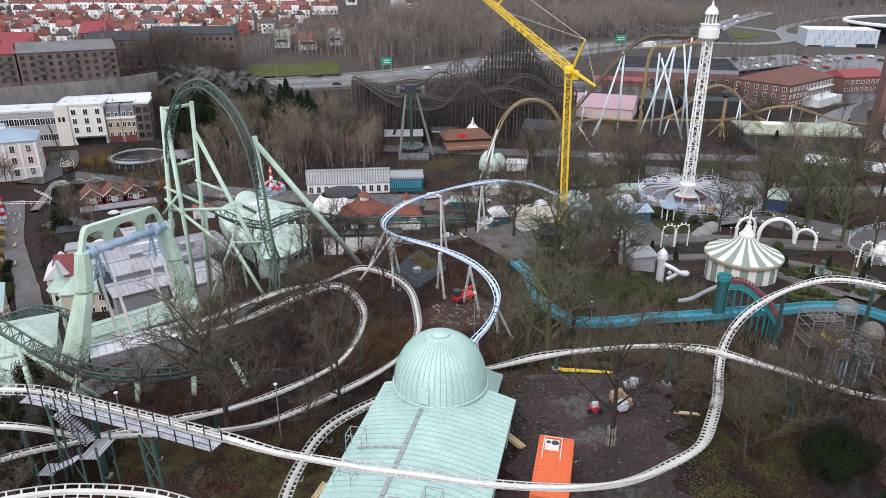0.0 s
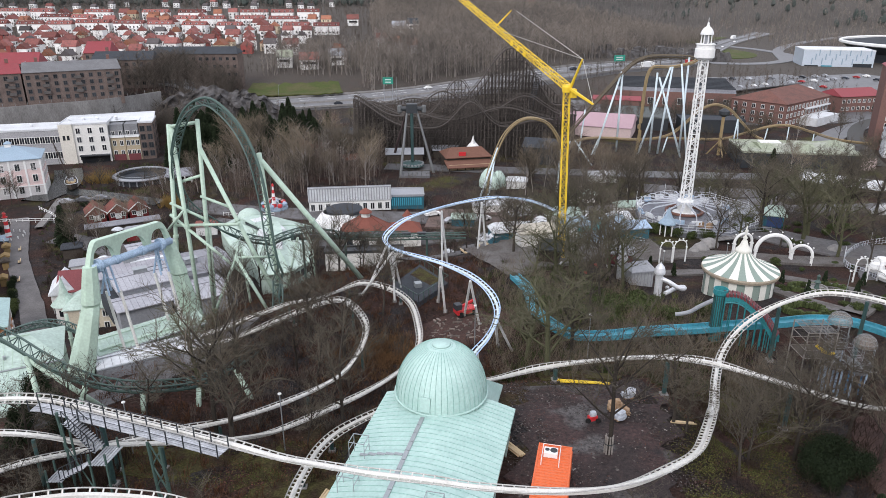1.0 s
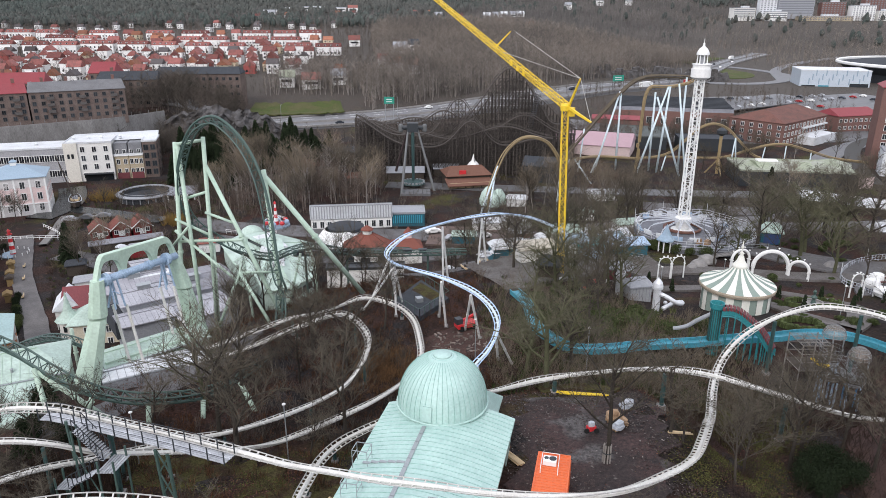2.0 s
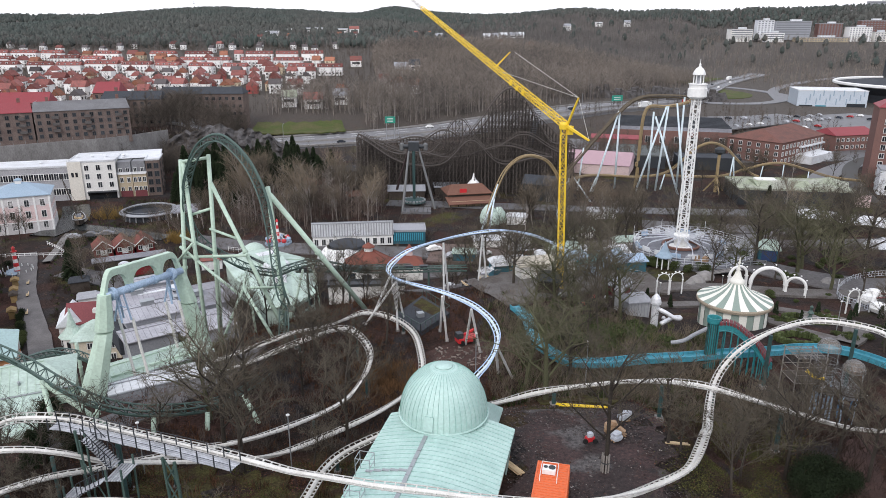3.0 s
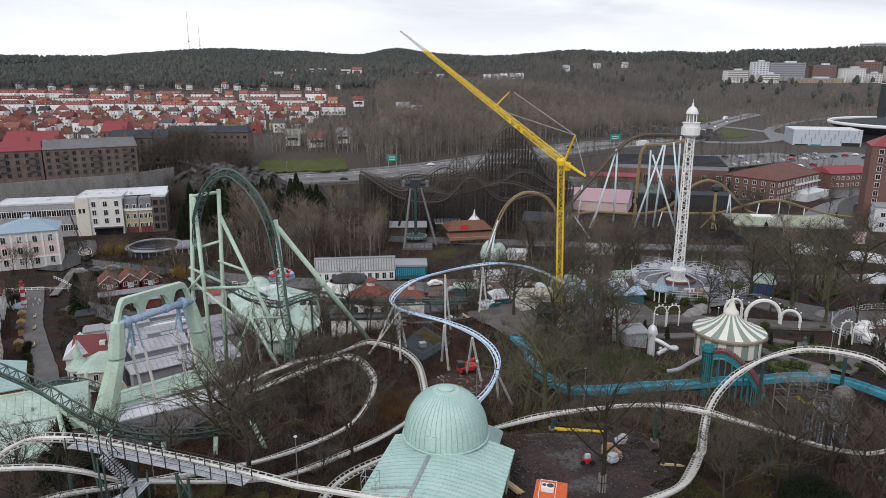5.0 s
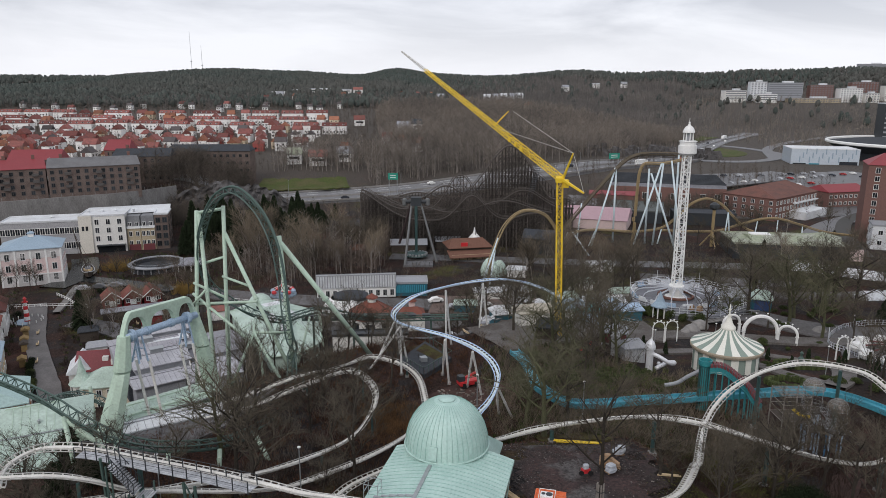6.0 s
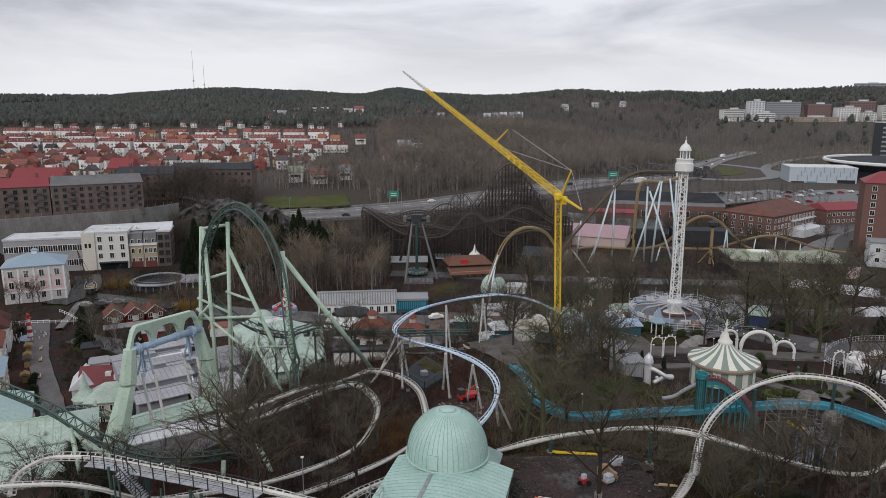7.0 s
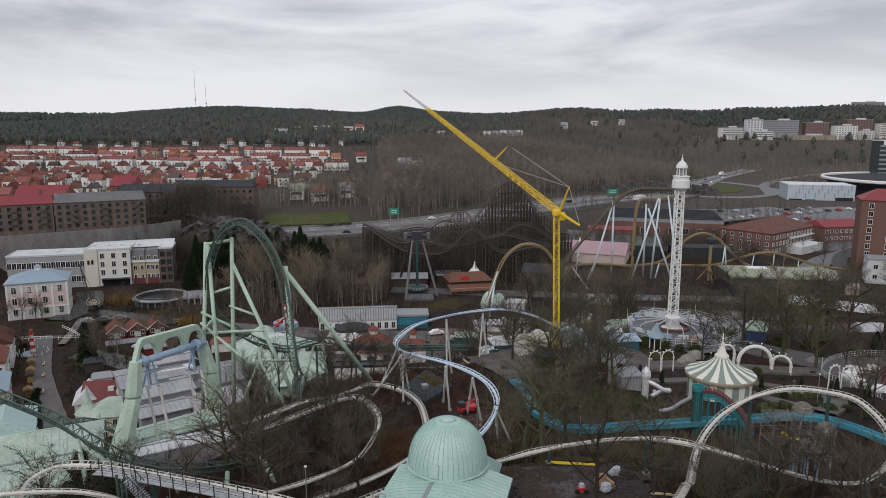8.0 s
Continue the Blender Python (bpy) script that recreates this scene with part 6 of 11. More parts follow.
# mint-roofed halls and the show hall below the looping coaster
hall_roofs = []
hall = thing("show_hall", -44, 66, ground(-44, 66), "long show hall with mint-green and pale sheet roofs", "building")
for x, y, z, sx, sy, h, rise, turn, rm, ov, hip in ((-32.3, 65.6, 22.0, 10.6, 2.8, 4.5, 0.3, 31, ROOF_PALE, 0.25, 0), (-34.2, 69.7, 19.0, 11.6, 4.4, 7.7, 0.7, 42, ROOF_MINT, 0.25, 0), (-46.9, 63.2, 21.0, 11.0, 7.6, 6.5, 1.5, 26, ROOF_MINT, 0.35, 3.0)):
    part("wall", Mesh().box(x, y, z - 4, sx, sy, h + 4, turn), PALE_GREEN, hall, "pale green boarded wall")
    rf = part("roof", Mesh().gable(x, y, z + h, sx, sy, rise, turn, ov, hip), rm, hall)
    hall_roofs.append((rf, x, y, z + h, sx - 2 * hip, sy, rise, turn, ov, rm))
    gut = Matrix.Translation((x, y, z + h - 0.12)) @ Matrix.Rotation(radians(turn), 4, "Z")
    part("gutter", Mesh().beam(gut @ Vector((-sx / 2 - ov, -sy / 2 - ov - 0.08, 0)), gut @ Vector((sx / 2 + ov, -sy / 2 - ov - 0.08, 0)), 0.09, n=5), GREY_METAL, rf)
# parapet and dark lower roof of the long range
part("parapet", Mesh().beam((-37.3, 64.6, 26.9), (-29.4, 71.7, 26.9), 0.3, n=4), PALE_GREEN, hall)
part("lower_roof", Mesh().add([(-36.6, 61.8, 26.4), (-27.4, 67.2, 26.4), (-26.4, 63.4, 26.0), (-34.4, 58.6, 26.0), (-36.6, 61.8, 22.0), (-27.4, 67.2, 22.0), (-26.4, 63.4, 22.0), (-34.4, 58.6, 22.0)], [(0, 3, 2, 1), (3, 7, 6, 2), (2, 6, 5, 1), (0, 4, 7, 3)]), mat("dull_grey_felt_roof", (0.13, 0.13, 0.135), 0.8, 0.0, 0.3, 0.4, 0.1, (0.085, 0.08, 0.08), 0.8), hall, "dark grey felt roof")
# lean-to along the front eaves of the show hall
lean = Mesh()
LEAN = ((-51.0, 56.4, 27.3), (-42.6, 60.6, 27.3), (-39.2, 54.2, 26.85), (-48.2, 49.6, 26.85))
lean.add([*LEAN, *((x, y, z - 3.0) for x, y, z in LEAN)], [(0, 3, 2, 1), (0, 4, 7, 3), (3, 7, 6, 2), (2, 6, 5, 1)])
lt = part("lean_to", lean, ROOF_MINT, hall, "low mint-green lean-to roof")
ls = Mesh()
for k in range(1, 10):
    ls.beam(Vector(LEAN[0]).lerp(Vector(LEAN[1]), k / 10) + Vector((0, 0, 0.02)), Vector(LEAN[3]).lerp(Vector(LEAN[2]), k / 10) + Vector((0, 0, 0.02)), 0.035, n=4)
part("roof_seams", ls, PALE_GREEN, lt, kind="stuff")
for x, y, z in ((-45.2, 60.9, 28.0), (-44.6, 55.4, 27.0)):
    part("roof_outlet", Mesh().lathe(x, y, [(0.14, z - 0.1), (0.14, z + 0.35), (0.2, z + 0.35), (0, z + 0.45)], 8), GREY_METAL, hall)
SLATE_SHEET = mat("pale_slate_sheet_roof", (0.40, 0.40, 0.43), 0.6, 0.0, 0.15, 0.3, 0.1, (0.30, 0.30, 0.325), 0.7)
LILAC = mat("lilac_grey_sheet_roof", (0.345, 0.34, 0.365), 0.6, 0.0, 0.15, 0.25, 0.1, (0.27, 0.26, 0.29), 0.7)
LILAC_DARK = mat("dull_grey_sheet_roof", (0.25, 0.25, 0.27), 0.6, 0.0, 0.2, 0.3, 0.1, (0.17, 0.17, 0.19), 0.7)


def roof_seams(parent, x, y, z, sx, sy, rise, turn, over, material, gap=0.9):
    """Fine standing seams from eaves to ridge on a pitched sheet roof, and a ridge cap."""
    t = Matrix.Translation((x, y, z)) @ Matrix.Rotation(radians(turn), 4, "Z")
    m = Mesh()
    n = int((sx + 2 * over) / gap)
    for k in range(1, n):
        u = -sx / 2 - over + (sx + 2 * over) * k / n
        for s in (-1, 1):
            m.beam(t @ Vector((u, s * (sy / 2 + over), 0.02)), t @ Vector((u, 0, rise + 0.02)), 0.035, n=4)
    m.beam(t @ Vector((-sx / 2 - over, 0, rise + 0.03)), t @ Vector((sx / 2 + over, 0, rise + 0.03)), 0.09, n=4)
    return part("roof_seams", m, material, parent, kind="stuff")


for rf, x, y, z, sx, sy, rise, turn, ov, rm in hall_roofs:
    roof_seams(rf, x, y, z, sx, sy, rise, turn, ov, PALE_GREEN if rm is ROOF_MINT else ROOF_GREY, 0.75)

grey = thing("arcade_hall", -52, 112, ground(-52, 112), "arcade hall with stepped grey sheet roofs and roof vents", "building")
for x, y, z, sx, sy, h, rise, turn in ((-60.5, 121.5, 4.5, 12, 11, 9.6, 0.7, 33), (-50.0, 122.5, 4.5, 15, 12, 9.0, 0.8, 33), (-54.6, 113.4, 4.5, 9.5, 7.4, 10.0, 0.9, 36), (-52.0, 106.4, 4.5, 8.4, 5.6, 8.9, 0.7, 36), (-44.5, 112.5, 4.5, 9, 9, 8.2, 0.8, 33), (-58.5, 127.5, 4.5, 8, 5, 11.0, 0.4, 33)):
    part("wall", Mesh().box(x, y, z - 1, sx, sy, h + 1, turn), ROOF_GREY, grey)
    rf = part("roof", Mesh().gable(x, y, z + h, sx, sy, rise, turn, 0.4), {12: LILAC, 15: LILAC_DARK, 9: SLATE_SHEET, 8: SLATE_SHEET}.get(int(sx), LILAC), grey)
    roof_seams(rf, x, y, z + h, sx, sy, rise, turn, 0.4, LILAC_DARK)
for x, y, z in ((-51, 119, 14.2), (-48.5, 121.5, 14.2), (-60, 121, 14.6), (-47.5, 117.5, 13.4), (-55, 114, 15.2)):
    v = part("roof_vent", Mesh().box(x, y, z, 2.2, 1.3, 0.9, 33), GREY_METAL, grey, "grey metal roof vent")
    part("louvre", Mesh().box(x, y, z + 0.9, 2.5, 1.6, 0.12, 33), GREY_METAL, v)
part("skylight", Mesh().box(-56.8, 123.4, 14.2, 8.0, 2.6, 0.5, 33), ROOF_PALE, grey)
part("dark_gutter", Mesh().box(-57.0, 108.6, 10.0, 4.2, 9.0, 3.2, 36), ROOF_DARK, grey, "dark flat roof strip between sheet roofs")
part("roof_ladder", Mesh().beam((-50.2, 116.5, 15.0), (-48.0, 112.0, 13.4), 0.16, n=4), WHITE, grey)

# mint fairground hall behind the loop
mint = thing("fairground_hall", -42, 145, 4.8, "sprawling mint-green fairground hall with faceted roofs and a dome", "building")
EAVES = [(-36.7, 126.6), (-31.6, 128.6), (-28.3, 135.7), (-32.4, 156.0), (-43.5, 163.5), (-51.0, 162.3), (-53.6, 155.4), (-47.2, 143.0), (-40.3, 134.8)]
part("wall", Mesh().prism(EAVES, 3.0, 9.7), ROOF_MINT, mint, "mint boarded wall")
RIDGE = [(-34.8, 133.5), (-34.6, 134.2), (-34.6, 141.5), (-37.5, 150.5), (-43.0, 156.2), (-47.6, 156.6), (-48.6, 153.2), (-42.6, 146.8), (-37.2, 139.8)]
outer = [(-41.0 + (x + 41.0) * 1.05, 145.0 + (y - 145.0) * 1.04) for x, y in EAVES]
for i in range(len(EAVES)):
    j = (i + 1) % len(EAVES)
    part("roof_facet", Mesh().add([(*outer[i], 9.6), (*outer[j], 9.6), (*RIDGE[j], 11.7), (*RIDGE[i], 11.7), (*outer[i], 9.35), (*outer[j], 9.35)], [(0, 1, 2, 3), (4, 5, 1, 0)]), ROOF_MINT, mint)
part("roof_crown", Mesh().prism(RIDGE, 11.5, 11.75), ROOF_MINT, mint)
RC = (sum(x for x, y in RIDGE) / len(RIDGE), sum(y for x, y in RIDGE) / len(RIDGE))
tier = lambda q: [(RC[0] + (x - RC[0]) * q, RC[1] + (y - RC[1]) * q) for x, y in RIDGE]
part("clerestory", Mesh().prism(tier(0.72), 11.7, 12.6), WINDOW, mint, "dark clerestory window band")
part("upper_roof", Mesh().prism(tier(0.84), 12.6, 12.9), ROOF_MINT, mint)
part("eaves_board", Mesh().tube([(x, y, 9.45) for x, y in outer], 0.16, 4, closed=True), PALE_GREEN, mint)
for i in range(len(RIDGE)):
    part("hip_rib", Mesh().beam((*outer[i], 9.66), (*RIDGE[i], 11.76), 0.1, n=4), PALE_GREEN, mint)
part("dome", Mesh().lathe(-46.6, 156.3, [(2.9, 11.4), (2.8, 12.3), (2.2, 13.2), (1.2, 13.8), (0, 14.1)], 18), ROOF_MINT, mint, smooth=True)
for x, y, sx, sy, h, turn in ((-38.5, 145.0, 6.0, 3.2, 1.2, 35), (-42.5, 151.5, 5.0, 3.0, 1.4, 40), (-35.8, 137.0, 2.6, 4.0, 0.9, 12)):
    part("roof_monitor", Mesh().box(x, y, 11.6, sx, sy, h, turn, 0, 0.85), ROOF_PALE, mint)
for k in range(7):
    u = (k + 0.5) / 7
    part("window_pane", Mesh().box(-28.3 - 3.9 * u - 0.02, 136.5 + 19.0 * u, 7.4, 0.25, 1.8, 1.3, 11), WINDOW, mint)
for k in range(4):
    u = (k + 0.5) / 4
    part("window_pane", Mesh().box(-31.6 + 3.2 * u, 128.5 + 7.0 * u, 6.8, 0.25, 1.3, 1.4, -25), WINDOW, mint)

# red-roofed villa with a green spire
villa = thing("villa", -73, 124, 4.8, "gabled villa with a dark red roof and a pointed mint turret", "house")
VILLA_RED = mat("dark_red_sheet_roof", (0.17, 0.032, 0.036), 0.6, 0.0, 0.2, 0.4)
CREAM = mat("cream_render", (0.62, 0.56, 0.44), 0.8, 0.0, 0.15, 0.4)
VX, VY = -69.2, 122.8
part("wall", Mesh().box(VX, VY, 3.5, 10, 7, 5.9, 12), PLASTER, villa)
part("roof", Mesh().gable(VX, VY, 9.4, 10, 7, 3.0, 12, 0.4), VILLA_RED, villa)
part("cross_gable_wall", Mesh().box(VX - 4.6, VY - 1.0, 3.5, 4.4, 7, 5.6, 22), PLASTER, villa)
part("gable_roof", Mesh().gable(VX - 4.6, VY - 1.0, 9.1, 7, 4.4, 2.6, 112, 0.4), ROOF_PALE, villa, "white sheet gable roof")
part("wing", Mesh().box(VX + 3.9, VY - 7.2, 3.5, 8.0, 7, 5.6, 12), CREAM, villa, "cream rendered wing")
part("wing_roof", Mesh().gable(VX + 3.9, VY - 7.2, 9.1, 8.0, 7, 2.6, 12, 0.5, 3.4), ROOF_MINT, villa)
part("lean_wing", Mesh().box(VX + 9.4, VY - 5.4, 3.5, 4.0, 5, 6.0, 12), WOOD_PALE, villa, "ochre end wing")
part("lean_wing_roof", Mesh().gable(VX + 9.4, VY - 5.4, 9.5, 4.0, 5, 0.7, 12, 0.3), ROOF_PALE, villa)
part("turret", Mesh().lathe(VX - 1.4, VY - 7.4, [(1.9, 3.5), (1.9, 8.2), (2.1, 8.3), (2.1, 8.6)], 12), PLASTER, villa)
part("spire", Mesh().lathe(VX - 1.4, VY - 7.4, [(2.5, 8.5), (1.7, 9.2), (0.9, 10.2), (0.45, 11.8), (0.07, 14.0), (0, 14.0)], 12), ROOF_MINT, villa)
for k in range(12):
    if k % 2:
        a = radians(30 * k)
        part("turret_window", Mesh().box(VX - 1.4 + 1.87 * math.cos(a), VY - 7.4 + 1.87 * math.sin(a), 6.6, 0.16, 0.6, 1.2, 30 * k), WINDOW, villa)
for x, y, z in ((VX + 0.6, VY - 1.6, 10.5), (VX + 2.6, VY - 2.2, 10.2)):
    part("dormer", Mesh().box(x, y, z, 1.1, 1.0, 1.0, 12), PLASTER, villa)
part("chimney", Mesh().box(VX + 2.6, VY + 0.4, 11.8, 0.8, 0.8, 1.6, 12), BRICK, villa)
part("shutter", Mesh().box(VX + 8.2, VY - 8.2, 5.6, 1.6, 0.2, 2.0, 12), TEAL_DARK, villa, "green shutter")
for i in range(3):
    for k in range(2):
        add_window(villa, None, Matrix.Translation((VX + 3.9 + 73, VY - 7.2 - 124, 0)) @ Matrix.Rotation(radians(12), 4, "Z") @ Matrix.Translation((-1.2 + 1.9 * i, -3.52, 0.6 + 2.4 * k)), 0.8, 1.2)

# falun-red boat houses in a row
BOAT_TILES = mat("dark_red_boat_house_tiles", (0.20, 0.075, 0.06), 0.8, 0.0, 0.2, 0.8, 0.2, (0.15, 0.06, 0.05), 0.7)
reds = []
for k in range(3):
    x, y = -93.2 + 4.7 * k, 174.8 + 2.2 * k
    hs = thing("boat_house", x, y, 4.8, "falun-red gabled wooden house with white trim", "house", "red gabled houses")
    part("wall", Mesh().box(x, y, 3.5, 4.6, 6.4, 3.9, 30), FALU_RED, hs)
    pr = Mesh().gable(x, y, 7.4, 6.6, 4.6, 2.2, 120, 0.35)
    part("roof", pr, BOAT_TILES, hs)
    gm = Matrix.Translation((x, y, 7.4)) @ Matrix.Rotation(radians(30), 4, "Z")
    part("gable", Mesh().add([gm @ Vector(p) for p in ((-2.5, -3.48, 0), (2.5, -3.48, 0), (0, -3.48, 1.9))], [(0, 1, 2)]), FALU_RED, hs)
    bt = Mesh()
    for s in (-1, 1):
        bt.beam(gm @ Vector((s * 2.85, -3.9, -0.05)), gm @ Vector((0, -3.9, 2.25)), 0.14, n=4)
    part("bargeboard", bt, WHITE, hs)
    for u, w in ((-1.3, -0.2), (1.3, -0.2)):
        add_window(hs, None, Matrix.Rotation(radians(30), 4, "Z") @ Matrix.Translation((u, -3.52, 2.0)), 0.9, 1.1)
    part("double_door", Mesh().box(*(gm @ Vector((0, -3.52, -3.0)))[:2], 5.6, 1.5, 0.1, 1.5, 30), WHITE, hs)
building("pergola_roof", -82, 166.0, 4.8, 17, 3.5, 2.6, 28, TIMBER, "low dark shelter with a dull grey sheet roof", "shelter", LILAC_DARK, 0.5)

# striped lighthouse column on a round plinth
lh = thing("lighthouse", -108.4, 160.6, 4.8, "red and white striped model lighthouse", "lighthouse")
for k in range(6):
    part("band", Mesh().lathe(-108.4, 160.6, [(0.75 - 0.06 * k, 4.6 + 0.95 * k), (0.69 - 0.06 * k, 5.55 + 0.95 * k)], 12), RED_PAINT if k % 2 == 0 else WHITE, lh)
part("lantern", Mesh().lathe(-108.4, 160.6, [(0.7, 10.3), (0.7, 10.5), (0.35, 10.5), (0.35, 11.3), (0.5, 11.3), (0, 11.9)], 12), RED_PAINT, lh)
part("plinth", Mesh().lathe(-108.4, 160.6, [(3.0, 4.4), (3.0, 5.2), (2.7, 5.2), (0, 5.3)], 20), ROOF_BLUE, lh)
for k in range(14):
    a = radians(360 / 14 * k)
    part("bollard", Mesh().beam((-108.4 + 3.6 * math.cos(a), 160.6 + 3.6 * math.sin(a), 4.6), (-108.4 + 3.6 * math.cos(a), 160.6 + 3.6 * math.sin(a), 6.0), 0.12, n=5), WHITE, lh)

# white hotel row, pink customs house, pool
wb = building("white_block", -127.1, 244.5, 4.6, 15.2, 13, 13.9, 15, PLASTER, "white four-storey block with a flat roof and dark windows", "building", ROOF_PALE, 0, 0, 4, 4, 3, (1.3, 1.9), 2.2, faces=("left",))
MANSARD = mat("weathered_slate_mansard", (0.20, 0.205, 0.215), 0.75, 0.0, 0.2, 0.4, 0.15, (0.15, 0.15, 0.16), 0.8)
for x, y, nb in ((-117.3, 247.3, 2), (-112.6, 248.6, 3)):
    nf = building("narrow_front", x, y, 4.6, 4.7, 11, 8.9, 15, PLASTER_OCHRE, "narrow ochre town front with a slate mansard storey", "building", ROOF_PALE, 0, 0, 2, nb, 0, (1.0, 1.7), 3.4)
    part("mansard", Mesh().box(x, y, 13.5, 4.7, 11.2, 4.3, 15, 0, 0.93), MANSARD, nf)
    nq = Matrix.Rotation(radians(15), 4, "Z")
    for u in (-1.2, 1.2):
        add_window(nf, None, nq @ Matrix.Translation((u, -5.6, 10.2)), 1.0, 1.4)
    part("cornice", Mesh().box(*(Matrix.Translation((x, y, 0)) @ nq @ Vector((0, -5.65, 13.2))), 4.7, 0.4, 0.4, 15), WHITE, nf)
    part("shop_front", Mesh().box(*(Matrix.Translation((x, y, 0)) @ nq @ Vector((0, -5.6, 4.6))), 4.0, 0.3, 2.6, 15), MAROON, nf, "dark red shop front")
building("narrow_front", -107.9, 249.9, 4.6, 4.7, 11, 13.4, 15, BRICK_DARK, "narrow brown brick town front with tall windows", "building", ROOF_PALE, 0, 0, 4, 2, 2, (1.5, 1.9), 2.4, faces=("right",))
wq = Matrix.Translation((-127.1, 244.5, 0)) @ Matrix.Rotation(radians(15), 4, "Z")
part("blank_bay", Mesh().box(*(wq @ Vector((-5.7, -6.4, 2.5))), 4.4, 1.2, 16.2, 15), mat("cream_plaster", (0.66, 0.63, 0.56), 0.8, 0.0, 0.12, 0.3), wb, "cream blank-walled bay")
for u in (-6.5, -5.2):
    part("bay_window", Mesh().box(*(wq @ Vector((u, -7.0, 13.4))), 0.8, 0.12, 1.6, 15), WINDOW, wb)
part("awning", Mesh().box(*(wq @ Vector((2.4, -7.3, 7.6))), 9.6, 1.8, 0.3, 15), BLACK_STEEL, wb, "dark canopy over the shop fronts")
part("shop_glass", Mesh().box(*(wq @ Vector((2.4, -6.6, 4.6))), 9.2, 0.3, 2.8, 15), WINDOW, wb)
part("rear_wing", Mesh().box(-123.2, 256.4, 4.0, 27, 14, 14.2, 20), ROOF_GREY, wb)
part("roof_sheet", Mesh().gable(-122.5, 254.2, 18.3, 29, 17, 0.7, 20, 0.3), ROOF_PALE, wb, "wide pale sheet roof")
# Pale cladding of the wing, its shade put into a greyer base colour.
building("low_wing", -147.3, 239.6, 4.6, 25.5, 13, 12.4, 15, mat("shaded_pale_cladding", (0.36, 0.36, 0.37), 0.8, 0.0, 0.2, 0.3, 0.1), "long pale wing with a glazed gallery and white flat roof", "building", ROOF_PALE, 0, 0, 2, 16, 0, (1.4, 2.2), 2.2)
for k, (x, y) in enumerate(((-133, 244), (-128.5, 245.5), (-124, 246.5), (-145, 241), (-118, 248))):
    v = thing("roof_vent", x, y, 18.7 if k != 3 else 17.2, "pale metal roof ventilator on the white block", "ventilator", "roof ventilators")
    part("drum", Mesh().lathe(x, y, [(0.5, 18.6 if k != 3 else 17.0), (0.5, 19.4 if k != 3 else 17.8), (0.8, 19.4 if k != 3 else 17.8), (0, 19.9 if k != 3 else 18.3)], 10), ROOF_PALE, v)
HOUSE_PALE = mat("pale_grey_render", (0.60, 0.58, 0.57), 0.8, 0.0, 0.12, 0.4)
cust = building("customs_house", -129.0, 200.5, 4.8, 16.5, 13, 11.6, 24, PLASTER_PINK, "pink three-storey house with a blue-grey hipped roof", "building", ROOF_BLUE, 3.0, 7.2, 3, 4, 4, (1.2, 2.0), 1.6, faces=("right",), over=0.5)
cq = Matrix.Translation((-129.0, 200.5, 4.8)) @ Matrix.Rotation(radians(24), 4, "Z")
for h in (3.4, 11.2):
    o = cq @ Vector((0, -6.56, h))
    part("cornice", Mesh().box(*o, 16.7, 0.3, 0.35, 24), WHITE, cust)
for v, w, d in ((cq @ Vector((0, -6.52, 8.6)), 16.5, 0.1), (cq @ Vector((8.27, 0, 8.6)), 0.1, 13.0)):
    part("attic_band", Mesh().box(*v, w, d, 2.7, 24), HOUSE_PALE, cust, "pale attic storey band")
for v, w, d in ((cq @ Vector((0, -6.52, -0.6)), 16.5, 0.1), (cq @ Vector((8.27, 0, -0.6)), 0.1, 13.0)):
    part("plinth_band", Mesh().box(*v, w, d, 3.8, 24), HOUSE_PALE, cust, "pale ground-floor band")
for u in (-8.1, -4.1, 0.0, 4.1, 8.1):
    o = cq @ Vector((u, -6.55, -0.2))
    part("pilaster", Mesh().box(*o, 0.5, 0.24, 11.4, 24), WHITE, cust)
part("roof_lantern", Mesh().box(-129.0, 200.5, 18.9, 1.6, 1.6, 1.3, 24), WHITE, cust)
part("lantern_roof", Mesh().gable(-129.0, 200.5, 20.2, 1.6, 1.6, 0.6, 24, 0.2, 0.9), ROOF_BLUE, cust)
pool = thing("round_pavilion", -97, 220, 4.8, "round grey pavilion with an open dark roof ring", "pavilion")
px, py = -96.5, 214.5
part("ring_wall", Mesh().lathe(px, py, [(8.0, 4.0), (8.0, 7.0), (7.85, 7.0), (7.85, 6.0), (0, 5.9)], 40), ROOF_DARK, pool)
part("ring_roof", Mesh().lathe(px, py, [(9.1, 6.9), (9.2, 7.2), (8.3, 7.6), (7.9, 7.5), (7.9, 7.2), (9.1, 6.9)], 40), ROOF_GREY, pool, "pale weathered ring roof")
part("ring_rail", Mesh().tube([(px + 7.3 * math.cos(radians(9 * k)), py + 7.3 * math.sin(radians(9 * k)), 7.9) for k in range(40)], 0.06, 4, closed=True), GREY_METAL, pool)
part("side_roof", Mesh().box(px + 11.5, py + 2, 7.0, 9, 11, 0.35, 20), LILAC_DARK, pool)
for k in range(5):
    part("side_post", Mesh().box(px + 8.6 + 1.9 * k, py - 4.4 + 0.55 * k, 4.4, 0.3, 0.3, 2.7), WHITE, pool)
for k in range(22):
    a = radians(360 / 22 * k)
    part("pilaster", Mesh().box(px + 8.15 * math.cos(a), py + 8.15 * math.sin(a), 4.2, 0.3, 0.3, 3.2, 360 / 22 * k), ROOF_GREY, pool)
CANAL = mat("dark_canal_water", (0.030, 0.034, 0.034), 0.2, 0.0, 0.2, 0.4, 0.1)
